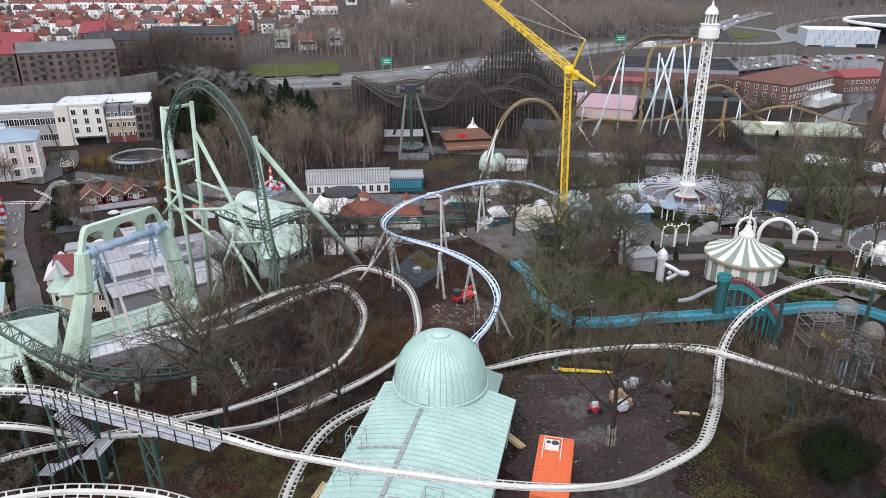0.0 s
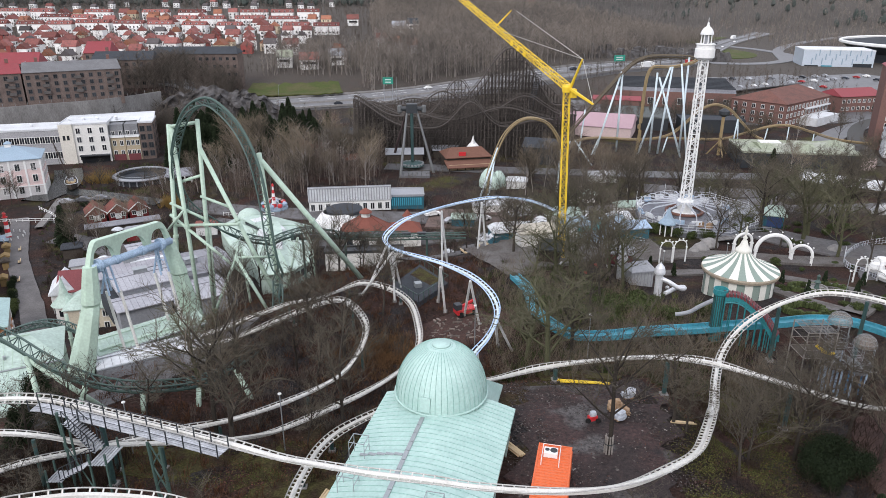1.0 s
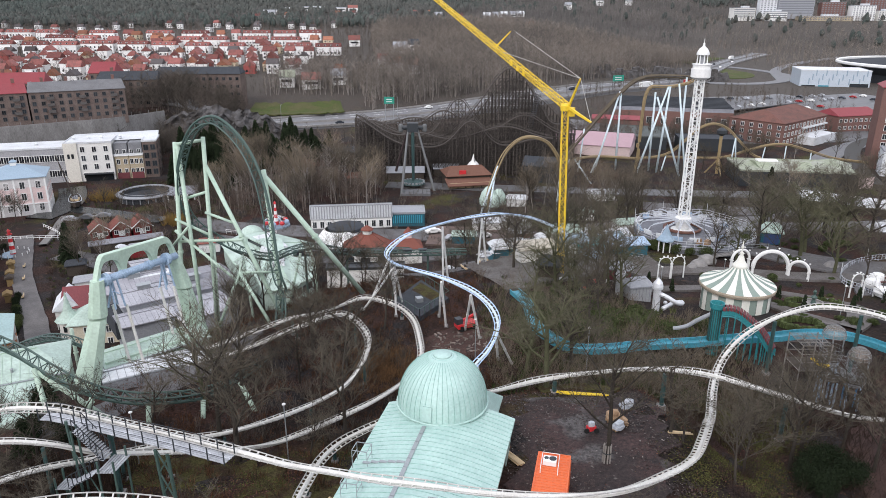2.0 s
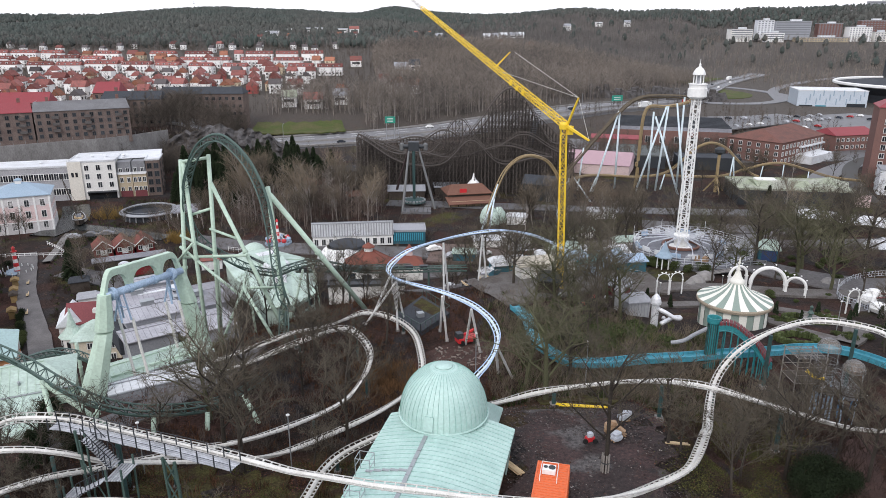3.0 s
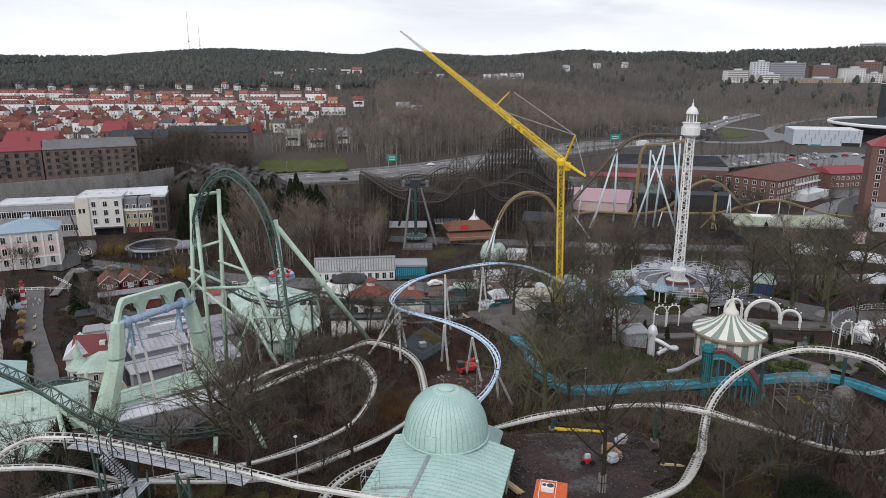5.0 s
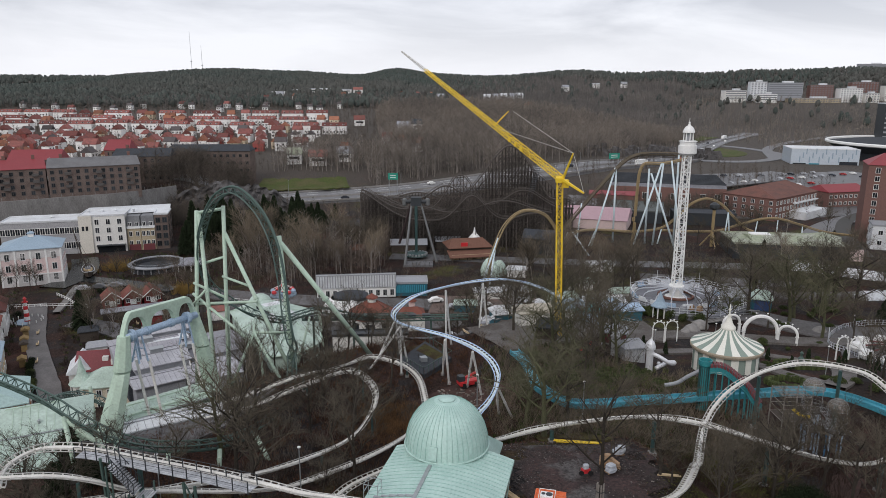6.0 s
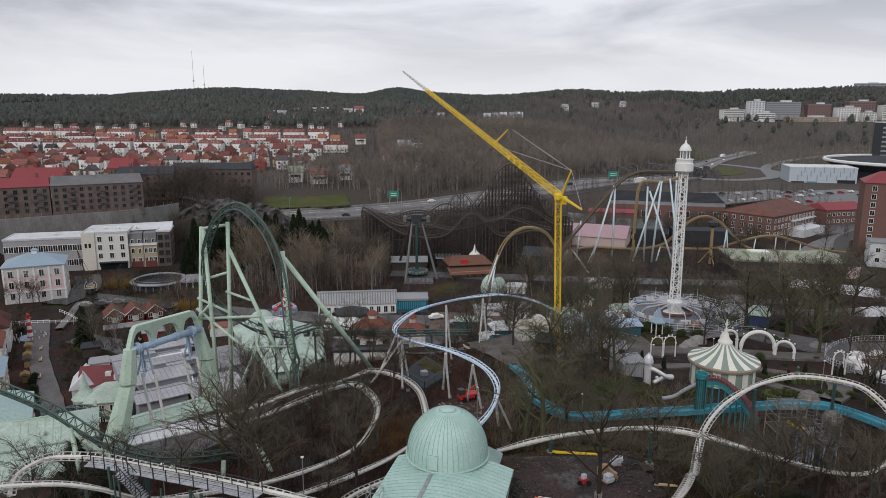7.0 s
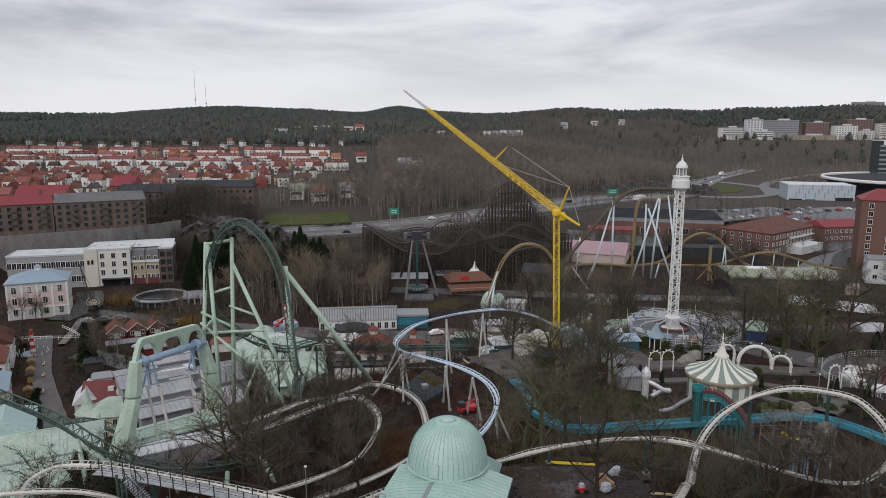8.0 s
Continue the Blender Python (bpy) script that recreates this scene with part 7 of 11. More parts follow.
ribbon("canal", [(-118, 203), (-110, 200), (-101.6, 197.5), (-90.5, 193), (-81, 189.5)], 5.5, CANAL, 0.05, "dark still water of the park canal", "canal")
PLANK_GREY = mat("weathered_plank_deck", (0.20, 0.19, 0.18), 0.85, 0.0, 0.25, 1.0, 0.2)
ribbon("footbridge", [(-104.5, 167), (-107.5, 178), (-110.5, 187), (-112.5, 195)], 1.9, PLANK_GREY, 0.3, "grey plank footbridge over the canal", "footbridge")
boat = thing("sailing_boat", -115.2, 207.0, 4.8, "dark wooden sailing boat on the park canal", "boat")
BQ = Matrix.Translation((-115.4, 206.0, 0)) @ Matrix.Rotation(radians(28), 4, "Z")
hull = Mesh()
st2 = [(-5.5, 0.05), (-4.2, 0.8), (-2.0, 1.25), (1.5, 1.35), (4.0, 1.1), (5.4, 0.7)]
hull.add([BQ @ Vector((1.35 * w * s, u, z + 0.5 + 0.02 * u * u)) for u, w in st2 for s, z in ((-1, 6.3), (-0.6, 4.7), (0.6, 4.7), (1, 6.3))], [(4 * i + j, 4 * i + j + 1, 4 * i + j + 5, 4 * i + j + 4) for i in range(5) for j in range(3)] + [(4 * i + 3, 4 * i, 4 * i + 4, 4 * i + 7) for i in range(5)] + [(20, 21, 22, 23)])
part("hull", hull, TIMBER, boat)
for s in (-1, 1):
    part("gunwale", Mesh().tube([BQ @ Vector((1.37 * w * s, u, 6.85 + 0.02 * u * u)) for u, w in st2], 0.1, 5), ROOF_PALE, boat, "pale gunwale")
part("deck", Mesh().box(*(BQ @ Vector((0, 1.6, 6.85))), 2.6, 4.2, 0.12, 28), WOOD_PALE, boat)
part("mast", Mesh().beam(BQ @ Vector((0, 0.5, 6.0)), (-119.4, 206.8, 20.5), 0.28, 0.14, n=6), TIMBER, boat)
part("boom", Mesh().beam(BQ @ Vector((0, 0.2, 8.6)), BQ @ Vector((0.3, -4.2, 8.9)), 0.1, n=5), TIMBER, boat)
for u, v in ((-1.6, 0.8), (1.6, 0.8), (0, -5.2)):
    part("stay", Mesh().beam(BQ @ Vector((u, v, 7.2)), (-119.0, 206.7, 19.0), 0.05, n=4), TIMBER, boat)
part("cabin", Mesh().box(*(BQ @ Vector((0, 0.6, 6.9))), 1.6, 2.4, 0.9, 28), ROOF_GREY, boat)
for k in range(3):
    part("crate", Mesh().box(*(BQ @ Vector((-0.6 + 0.6 * k, -1.6 - 0.3 * k, 6.9))), 0.6, 0.6, 0.5, 20 * k), WOOD_PALE, boat)
ribbon("canal", [(-119, 191), (-117.5, 203), (-121, 215), (-129, 230)], 8.5, mat("dark_canal_water", (0.02, 0.022, 0.02), 0.25, 0.0, 0.2, 0.3, 0.05), 0.11, "narrow dark canal with still water", "water")

# left street and squares
STREET = mat("lilac_grey_setts", (0.125, 0.116, 0.113), 0.75, 0.0, 0.25, 0.35, 0.15, (0.09, 0.083, 0.08), 0.85)
ribbon("street", [(-114, 175), (-109, 166.5), (-97.8, 146), (-87, 130), (-79.5, 119), (-72, 107), (-65, 95), (-60, 86)], 4.3, STREET, 0.06, "wide grey park street", "street", ragged=0.05)
ribbon("street", [(-74, 188), (-66, 185), (-55, 182), (-30, 178), (0, 176), (30, 178), (60, 185), (100, 190)], 9, PAVING, 0.04, "grey park street across the low park", "street")
ribbon("street", [(-62, 172), (-48, 166), (-30, 158), (-12, 158), (4, 162)], 8, PAVING, 0.08, "grey park square by the fairground halls", "street")
ribbon("street", [(-20, 232), (0, 230), (30, 226), (60, 222), (110, 218)], 8, ASPHALT, 0.04, "dark asphalt service lane", "street")
ORANGE_WALL = mat("orange_render", (0.42, 0.20, 0.10), 0.8, 0.0, 0.2, 0.4)
ROOF_TEAL = mat("pale_teal_sheet_roof", (0.36, 0.50, 0.48), 0.55, 0.0, 0.15, 0.3, 0.1)
for k, (x, y, t, wm, rm, lab) in enumerate(((-113.8, 153.0, 29, WHITE, ROOF_RED, "white wooden villa with verandas and a red roof"), (-106.6, 139.0, 29, WHITE, ROOF_RUST, "white wooden villa with balconies and a red roof"), (-95.5, 122, 29, WOOD_PALE, ROOF_BLUE, "ochre house with a blue-grey mansard roof"), (-79.2, 103.6, 29, ORANGE_WALL, ROOF_TEAL, "orange rendered house with a pale teal mansard roof"))):
    building("villa", x, y, 4.8, 12, 9, 6.6, t + 90, wm, lab, "house", rm, 2.8 if k < 2 else 2.2, 0.4 if k < 2 else 2.4, 2, 4, 4, (1.0, 1.5), 1.2, faces=("right", "left"))
DULL_OCHRE = mat("dull_ochre_boards", (0.26, 0.18, 0.085), 0.8, 0.0, 0.2, 0.8)
for k in (0, 2, 3, 6):
    x, y = -95.3 + 1.72 * k, 150 - 3.1 * k
    s = thing("market_stall", x - 7.2, y, 4.8, "small wooden market stall along the street", "stall", "market stalls")
    part("counter", Mesh().box(x - 7.2, y, 4.8, 1.2, 1.7, 1.7, 30), DULL_OCHRE, s)
    part("awning", Mesh().gable(x - 7.2, y, 6.9, 2.0, 1.6, 0.5, 120, 0.15), TIMBER if k % 2 else DULL_OCHRE, s)

# theatre, white tent roof, octagonal kiosk, turquoise shop
thea = building("theatre", -26.4, 186.3, 4.8, 22.5, 8, 3.2, 7, WHITE, "white theatre front with a tall slatted sign wall", "building", ROOF_PALE, 0, 0, 1, 11, 0, (1.0, 1.8))
th = Matrix.Translation((-26.4, 186.3, 0)) @ Matrix.Rotation(radians(7), 4, "Z")
part("sign_wall", Mesh().box(*(th @ Vector((0, -4.3, 8.1))), 22.8, 0.4, 4.0, 7), ROOF_PALE, thea)
for k in range(31):
    part("pilaster", Mesh().box(*(th @ Vector((-11.1 + 0.74 * k, -4.6, 8.3))), 0.2, 0.22, 3.4, 7), ROOF_GREY, thea)
for h in (11.9, 12.3):
    part("sign_frame", Mesh().beam(th @ Vector((-11.4, -4.6, h)), th @ Vector((11.4, -4.6, h)), 0.12, n=4), ROOF_GREY, thea)
big = thing("white_marquee", -27, 166, 4.8, "white canvas marquee with a black round top", "tent")
part("canvas", Mesh().lathe(-27.0, 166, [(6.2, 4.5), (6.2, 7.2), (4.3, 9.6), (3.6, 10.2)], 20), WHITE, big)
part("black_top", Mesh().lathe(-25.5, 168, [(4.7, 9.6), (4.7, 10.3), (4.2, 10.5), (0, 10.8)], 24), ROOF_DARK, big, "black round roof")
octk = thing("octagonal_kiosk", -18.3, 153, 5.0, "octagonal white kiosk with a terracotta roof and lantern", "kiosk")
part("wall", Mesh().lathe(-18.3, 153, [(5.4, 4.0), (5.4, 10.0)], 8, start=22.5), PLASTER, octk)
for k in range(8):
    part("roof_facet", Mesh().lathe(-18.3, 153, [(6.5, 10.0), (6.45, 10.2), (1.35, 13.2)], 1, 45, 22.5 + 45 * k), ROOF_RUST, octk)
    a = radians(45 * k + 45)
    part("hip_rib", Mesh().beam((-18.3 + 6.4 * math.cos(a - radians(22.5)), 153 + 6.4 * math.sin(a - radians(22.5)), 10.25), (-18.3 + 1.35 * math.cos(a - radians(22.5)), 153 + 1.35 * math.sin(a - radians(22.5)), 13.25), 0.09, n=4), ROOF_RUST, octk)
lan = part("lantern", Mesh().lathe(-18.3, 153, [(1.1, 12.8), (1.1, 14.2)], 8, start=22.5), PLASTER, octk)
part("lantern_roof", Mesh().lathe(-18.3, 153, [(1.6, 14.1), (1.5, 14.3), (0.1, 15.2), (0, 15.3)], 8, start=22.5), ROOF_RUST, lan)
for k in range(8):
    a = radians(45 * k + 45)
    part("window_pane", Mesh().box(-18.3 + 5.05 * math.cos(a), 153 + 5.05 * math.sin(a), 6.6, 0.14, 2.2, 2.2, 45 * k + 45), WINDOW, octk)
ann = thing("kiosk_annexe", -9.5, 157, 5.0, "low annexe with terracotta roof and small turret", "kiosk")
part("wall", Mesh().box(-9.8, 157, 3.6, 8, 6, 5.4, 8), PLASTER, ann)
part("roof", Mesh().gable(-9.8, 157, 8.9, 8, 6, 1.6, 8, 0.4, 2), ROOF_RUST, ann)
part("turret", Mesh().box(-8.8, 158, 9.5, 1.4, 1.4, 2.2, 8), PLASTER_PINK, ann)
part("turret_roof", Mesh().lathe(-8.8, 158, [(1.3, 11.7), (0.1, 13.2), (0, 13.2)], 8), ROOF_RUST, ann)
shop = building("turquoise_shop", -11.8, 188, 4.8, 12.0, 7, 3.8, 4, TEAL_DARK, "turquoise boarded shop with a flat roof", "shop", ROOF_GREY)
for k in range(20):
    part("board", Mesh().box(-17.2 + 0.57 * k, 183.95 + 0.04 * k, 6.0, 0.34, 0.14, 2.2, 4), SHOP_BLUE, shop)
building("long_station", -17.5, 141, 7.0, 17, 3.0, 2.2, 4, PLASTER, "pale station hall with a dark flat roof", "shelter", BLACK_STEEL)
pad = thing("site_deck", -3.2, 83.5, ground(-3.2, 83.5), "flat dark roof deck with a mossy patch and small vent", "deck")
part("slab", Mesh().add([(-7.0, 82.4, 26.7), (-3.2, 77.3, 26.7), (0.6, 83.4, 26.7), (-3.4, 90.0, 26.7), (-7.0, 82.4, 24.5), (-3.2, 77.3, 24.5), (0.6, 83.4, 24.5), (-3.4, 90.0, 24.5)], [(0, 1, 2, 3), (0, 4, 5, 1), (1, 5, 6, 2), (2, 6, 7, 3), (3, 7, 4, 0)]), ROOF_DARK, pad)
part("moss", Mesh().add([(-4.6, 86.2, 26.705), (-1.8, 82.6, 26.705), (-0.4, 84.4, 26.705), (-3.4, 89.0, 26.705)], [(0, 1, 2, 3)]), MOSS, pad)
part("vent", Mesh().box(-3.4, 82.2, 26.7, 0.9, 0.9, 0.6, 20), GREY_METAL, pad)
for a, b in (((-7.0, 82.4), (-3.2, 77.3)), ((-3.2, 77.3), (0.6, 83.4)), ((0.6, 83.4), (-3.4, 90.0))):
    for k in range(7):
        x, y = a[0] + (b[0] - a[0]) * k / 6, a[1] + (b[1] - a[1]) * k / 6
        part("fence_post", Mesh().beam((x, y, 26.6), (x, y, 27.8), 0.05, n=4), DARK_STEEL, pad)
    part("fence_rail", Mesh().beam((*a, 27.75), (*b, 27.75), 0.04, n=4), DARK_STEEL, pad)

# pendulum ride on black legs
bk = thing("swing_ride", -10.6, 230, 4.8, "four-legged pendulum swing ride with a dark round gondola", "amusement ride")
LEG_STEEL = mat("dull_leg_steel", (0.125, 0.13, 0.13), 0.55, 0.0, 0.2, 0.5)
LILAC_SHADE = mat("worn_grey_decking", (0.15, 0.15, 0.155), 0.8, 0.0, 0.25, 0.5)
LEG_DARK = mat("dark_red_leg_steel", (0.065, 0.045, 0.045), 0.6)
for x, y, m in ((-14.2, 218, LEG_STEEL), (-18.4, 242.5, LEG_DARK), (-3.2, 224.5, LEG_STEEL), (-4.4, 240.5, LEG_DARK)):
    part("leg", Mesh().beam((x, y, 4.4), (-10.6 + (1.5 if x > -10 else -1.5), 230, 25.4), 0.5, 0.34, n=8), m, bk)
part("head", Mesh().beam((-14.6, 230, 25.4), (-6.6, 230, 25.4), 0.7, n=12), BLACK_STEEL, bk)
part("head_case", Mesh().box(-10.6, 230, 24.0, 3.6, 2.2, 3.0), BLACK_STEEL, bk)
for k in (-4.0, 4.0):
    part("motor", Mesh().lathe(-10.6 + k, 230, [(0.5, 23.9), (0.8, 24.4), (0.8, 26.2), (0.5, 26.6), (0, 26.6)], 10), LEG_STEEL, bk)
part("pendulum_arm", Mesh().beam((-10.6, 229.6, 25), (-10.6, 229.6, 6.4), 0.6, 0.5, n=8), TEAL_STEEL, bk)
part("gondola", Mesh().lathe(-10.6, 229.6, [(0.6, 7.4), (2.2, 7.2), (3.9, 6.8), (4.1, 6.3), (3.2, 5.9), (0, 5.7)], 24), TEAL_STEEL, bk)
for k in range(20):
    a = radians(18 * k)
    part("seat", Mesh().box(-10.6 + 3.7 * math.cos(a), 229.6 + 3.7 * math.sin(a), 6.2, 0.5, 0.7, 1.0, 18 * k), GREY_METAL, bk)
part("boarding_deck", Mesh().box(-9.6, 220.5, 4.4, 10.0, 6.5, 1.3, 2), LILAC_SHADE, bk, "grey boarding deck")
for k in range(8):
    part("deck_post", Mesh().beam((-14.4 + 1.45 * k, 217.4, 5.5), (-14.4 + 1.45 * k, 217.4, 6.8), 0.07, n=4), BLACK_STEEL, bk)
RUST = mat("rusty_sheet", (0.17, 0.088, 0.064), 0.8, 0.0, 0.25, 0.4)
tan = thing("wild_west_saloon", 7.5, 233, 4.8, "low brown saloon with rusty stepped roofs and a red sign", "building")
part("wall", Mesh().box(7.6, 236, 3.5, 15, 10, 5.4, 12), TIMBER, tan)
part("roof", Mesh().gable(7.6, 236, 8.8, 15, 10, 2.4, 12, 0.7, 2.5), RUST, tan)
part("porch_wall", Mesh().box(8.6, 229.2, 3.5, 14.5, 4, 3.6, 12), WOOD_PALE, tan, "ochre boarded porch front")
part("porch_roof", Mesh().box(8.6, 228.4, 7.0, 16, 6.4, 0.3, 12, 12), RUST, tan)
part("sign", Mesh().box(6.4, 231.0, 9.0, 2.4, 0.4, 1.5, 12), RED_PAINT, tan, "red sign board")
for k in range(6):
    part("porch_post", Mesh().box(2.0 + 2.7 * k, 225.7 + 0.57 * k, 4.6, 0.25, 0.25, 2.3, 12), TIMBER, tan)
tur = thing("white_turret", 10.6, 244.5, 5.0, "small white pointed turret behind a brown saloon", "turret")
part("drum", Mesh().lathe(10.6, 244.5, [(1.8, 4.4), (1.8, 9.0), (2.2, 9.2), (2.2, 9.5)], 12), WHITE, tur)
part("cap", Mesh().lathe(10.6, 244.5, [(2.3, 9.4), (1.5, 10.4), (0.8, 11.0), (0.35, 12.4), (0.1, 13.4), (0, 13.4)], 12), WHITE, tur)
building("grey_barn", -14, 243.5, 4.8, 13, 8, 3.0, 3, TIMBER, "low grey barn behind the swing ride", "building", ROOF_GREY, 1.4)
building("ride_hut", 0.5, 249, 4.8, 9, 6, 3.0, 6, TIMBER, "brown ride hut with a grey roof", "building", ROOF_GREY, 1.2)
building("park_hut", -26.5, 246, 4.8, 5, 5, 3.4, 20, TIMBER, "dark brown gabled hut below the motorway", "building", ROOF_DARK, 1.8)
building("park_hut", -31.5, 236, 4.8, 6, 5, 2.6, 20, TIMBER, "brown hut with a rust-brown roof", "building", RUST, 1.4)
pk = building("workshop", -52, 250, 4.8, 14, 9, 4.0, 10, BRICK_DARK, "brown workshop among bare trees", "building", ROOF_RUST, 1.6)
building("workshop", -40, 268, 6.0, 12, 8, 4.0, 10, BRICK_DARK, "brown workshop with a dark roof among bare trees", "building", ROOF_DARK, 1.6)
ig = thing("fantasy_mound", 15.0, 208, 5.0, "mint-green fairytale mound with rounded domes", "building")
for x, y, r, h in ((14.0, 207.5, 2.8, 6.0), (17.2, 208.5, 2.4, 5.0), (15.6, 205.8, 1.9, 4.0)):
    part("dome", Mesh().lathe(x, y, [(r, 4.0), (r * 1.05, 4.5 + h * 0.4), (r * 0.8, 4.5 + h * 0.75), (r * 0.35, 4.6 + h), (0, 4.8 + h)], 14), ROOF_MINT, ig, smooth=True)

# ---- dark timber coaster ----
wood = thing("wooden_coaster", 8, 266, 5.0, "dark weathered wooden roller coaster on a timber trestle", "roller coaster")


def hump(x, c, w, h):
    return h * math.exp(-((x - c) / w) ** 2)


LAYERS = [(247.0, -32, 38, lambda x: 15 + hump(x, -34, 13, 11) + hump(x, 9.6, 7, 9.5) + hump(x, 33, 8, 3)),
          (251.0, -32, 40, lambda x: 17 + hump(x, -34, 12, 9.5) + hump(x, -9, 7, 2.5) + hump(x, 22, 12, 5)),
          (258.0, -31, 46, lambda x: 17 + hump(x, -33, 13, 7) + hump(x, 5.4, 7.0, 14) + hump(x, 30, 10, 8)),
          (264.5, -30, 50, lambda x: 16 + hump(x, -28, 10, 6) + 15 * sst(-2, 20, x) * (1 - sst(30, 46, x)) + hump(x, 25, 8, 10.5) + hump(x, 47, 6, 5)),
          (270.0, -28, 52, lambda x: 16 + hump(x, -20, 10, 4) + hump(x, 0, 9, 9) + 12 * sst(4, 22, x) * (1 - sst(32, 46, x)) + hump(x, 27, 10, 9)),
          (279.0, -26, 54, lambda x: 14 + hump(x, -12, 14, 7) + hump(x, 34, 14, 16))]
COASTER_TIMBER = mat("blackened_timber", (0.058, 0.050, 0.045), 0.85, 0.0, 0.35, 1.5, 0.2, (0.115, 0.102, 0.092), 0.6, island=0.4)
for ly, x0, x1, fz in LAYERS:
    trestle = Mesh()
    xs2 = [x0 + 1.3 * i for i in range(int((x1 - x0) / 1.3) + 1)]
    for i, x in enumerate(xs2):
        top_z, gz0 = fz(x), ground(x, ly) - 0.5
        for o in (-1.0, 1.0):
            trestle.beam((x, ly + o * (1.0 + 0.0), gz0), (x, ly + o * 0.8, top_z), 0.16, n=4, caps=False)
        levels = [gz0 + 2.6 * k for k in range(1, 16) if gz0 + 2.6 * k < top_z]
        for h in levels:
            if i + 1 < len(xs2) and h < fz(xs2[i + 1]):
                trestle.beam((x, ly - 1.0, h), (xs2[i + 1], ly - 1.0, h), 0.12, n=4, caps=False)
                trestle.beam((x, ly + 1.0, h - 1.3), (xs2[i + 1], ly + 1.0, h - 1.3), 0.11, n=4, caps=False)
                trestle.beam((x, ly - 1.0, h - 2.4), (xs2[i + 1], ly - 1.0, h), 0.12, n=4, caps=False)
                trestle.beam((xs2[i + 1], ly + 1.0, h - 2.4), (x, ly + 1.0, h), 0.1, n=4, caps=False)
            trestle.beam((x, ly - 1.0, h), (x, ly + 1.0, h), 0.08, n=3, caps=False)
        if i % 3 == 0 and top_z > 14:
            trestle.beam((x, ly - 1.0, top_z - 1), (x, ly - 1.0 - top_z * 0.16, gz0), 0.12, n=4, caps=False)
    part("trestle", trestle, COASTER_TIMBER, wood, kind="stuff")
    path = [Vector((x, ly, fz(x) + 0.15)) for x in [x0 + 0.8 * i for i in range(int((x1 - x0) / 0.8) + 1)]]
    tk = Mesh().loft([[p + Vector((0, o, h)) for o, h in ((-1.0, 0), (-1.0, 0.35), (1.0, 0.35), (1.0, 0))] for p in path], True)
    part("track_bed", tk, mat("greyed_track_boards", (0.075, 0.065, 0.058), 0.85, 0.0, 0.3, 1.0), wood)
    for o in (-1.25, 1.25):
        part("walk_rail", Mesh().tube([p + Vector((0, o, 1.2)) for p in path[::2]], 0.08, 3), COASTER_TIMBER, wood)
for k in range(26):
    c = Vector((31.6, 260.5, 15.0)).lerp(Vector((36.2, 262.5, 35.0)), k / 25)
    part("stair_tread", Mesh().box(c.x, c.y, c.z, 1.8, 0.7, 0.14, 12), BLACK_STEEL, wood)
for o in (-0.95, 0.95):
    part("stair_rail", Mesh().beam((31.6 + o, 260.5, 15.9), (36.2 + o, 262.5, 35.9), 0.1, n=4), BLACK_STEEL, wood)

# ---- ochre-tracked coaster on ice-blue supports ----
gold = thing("roller_coaster", 75, 250, 5.0, "ochre steel roller coaster on tall ice-blue supports", "roller coaster")
coaster(gold, [(12.0, 192, 6.0), (12.8, 194, 10.0), (14.0, 196, 15.0), (17.2, 198, 22.5), (20.6, 199, 26.3), (24.3, 200, 27.8), (28.5, 201, 27.2), (31.8, 202, 25.0), (34.8, 203, 20.0), (36.0, 205, 13.0), (38.5, 212, 9.5), (42.0, 228, 8.5)], GOLD_TRACK, gauge=1.2, rail=0.19, spine=0.24, drop=0.5, tie=2.0, step=1.0)
LIFT_BROWN = mat("weathered_bronze_track", (0.105, 0.082, 0.052), 0.6, 0.1, 0.25, 0.6, 0.1)
fr_lift = coaster(gold, [(36.9, 246.0, 6.0), (42.2, 249.0, 9.7), (46.7, 252.0, 13.8), (56.8, 255.0, 25.3), (64.4, 255.0, 34.3), (68.9, 255.5, 38.2), (73.1, 256.0, 39.8), (78.3, 257.0, 40.2), (87.1, 257.0, 40.0), (91.5, 254.0, 39.4)], LIFT_BROWN, gauge=1.4, rail=0.2, spine=0.3, drop=0.9, tie=1.6, step=1.0, truss=True)
coaster(gold, [(91.5, 254.0, 39.4), (88.0, 251.4, 38.2), (81.1, 251.0, 36.9), (74.7, 251.0, 36.9), (72.7, 251.0, 34.3), (72.1, 251.0, 30.0), (71.8, 251.0, 19.6), (71.7, 251.0, 10.7), (70.9, 251.0, 4.4)], GOLD_TRACK, gauge=1.3, rail=0.2, spine=0.26, drop=0.6, tie=2.0, step=1.0)
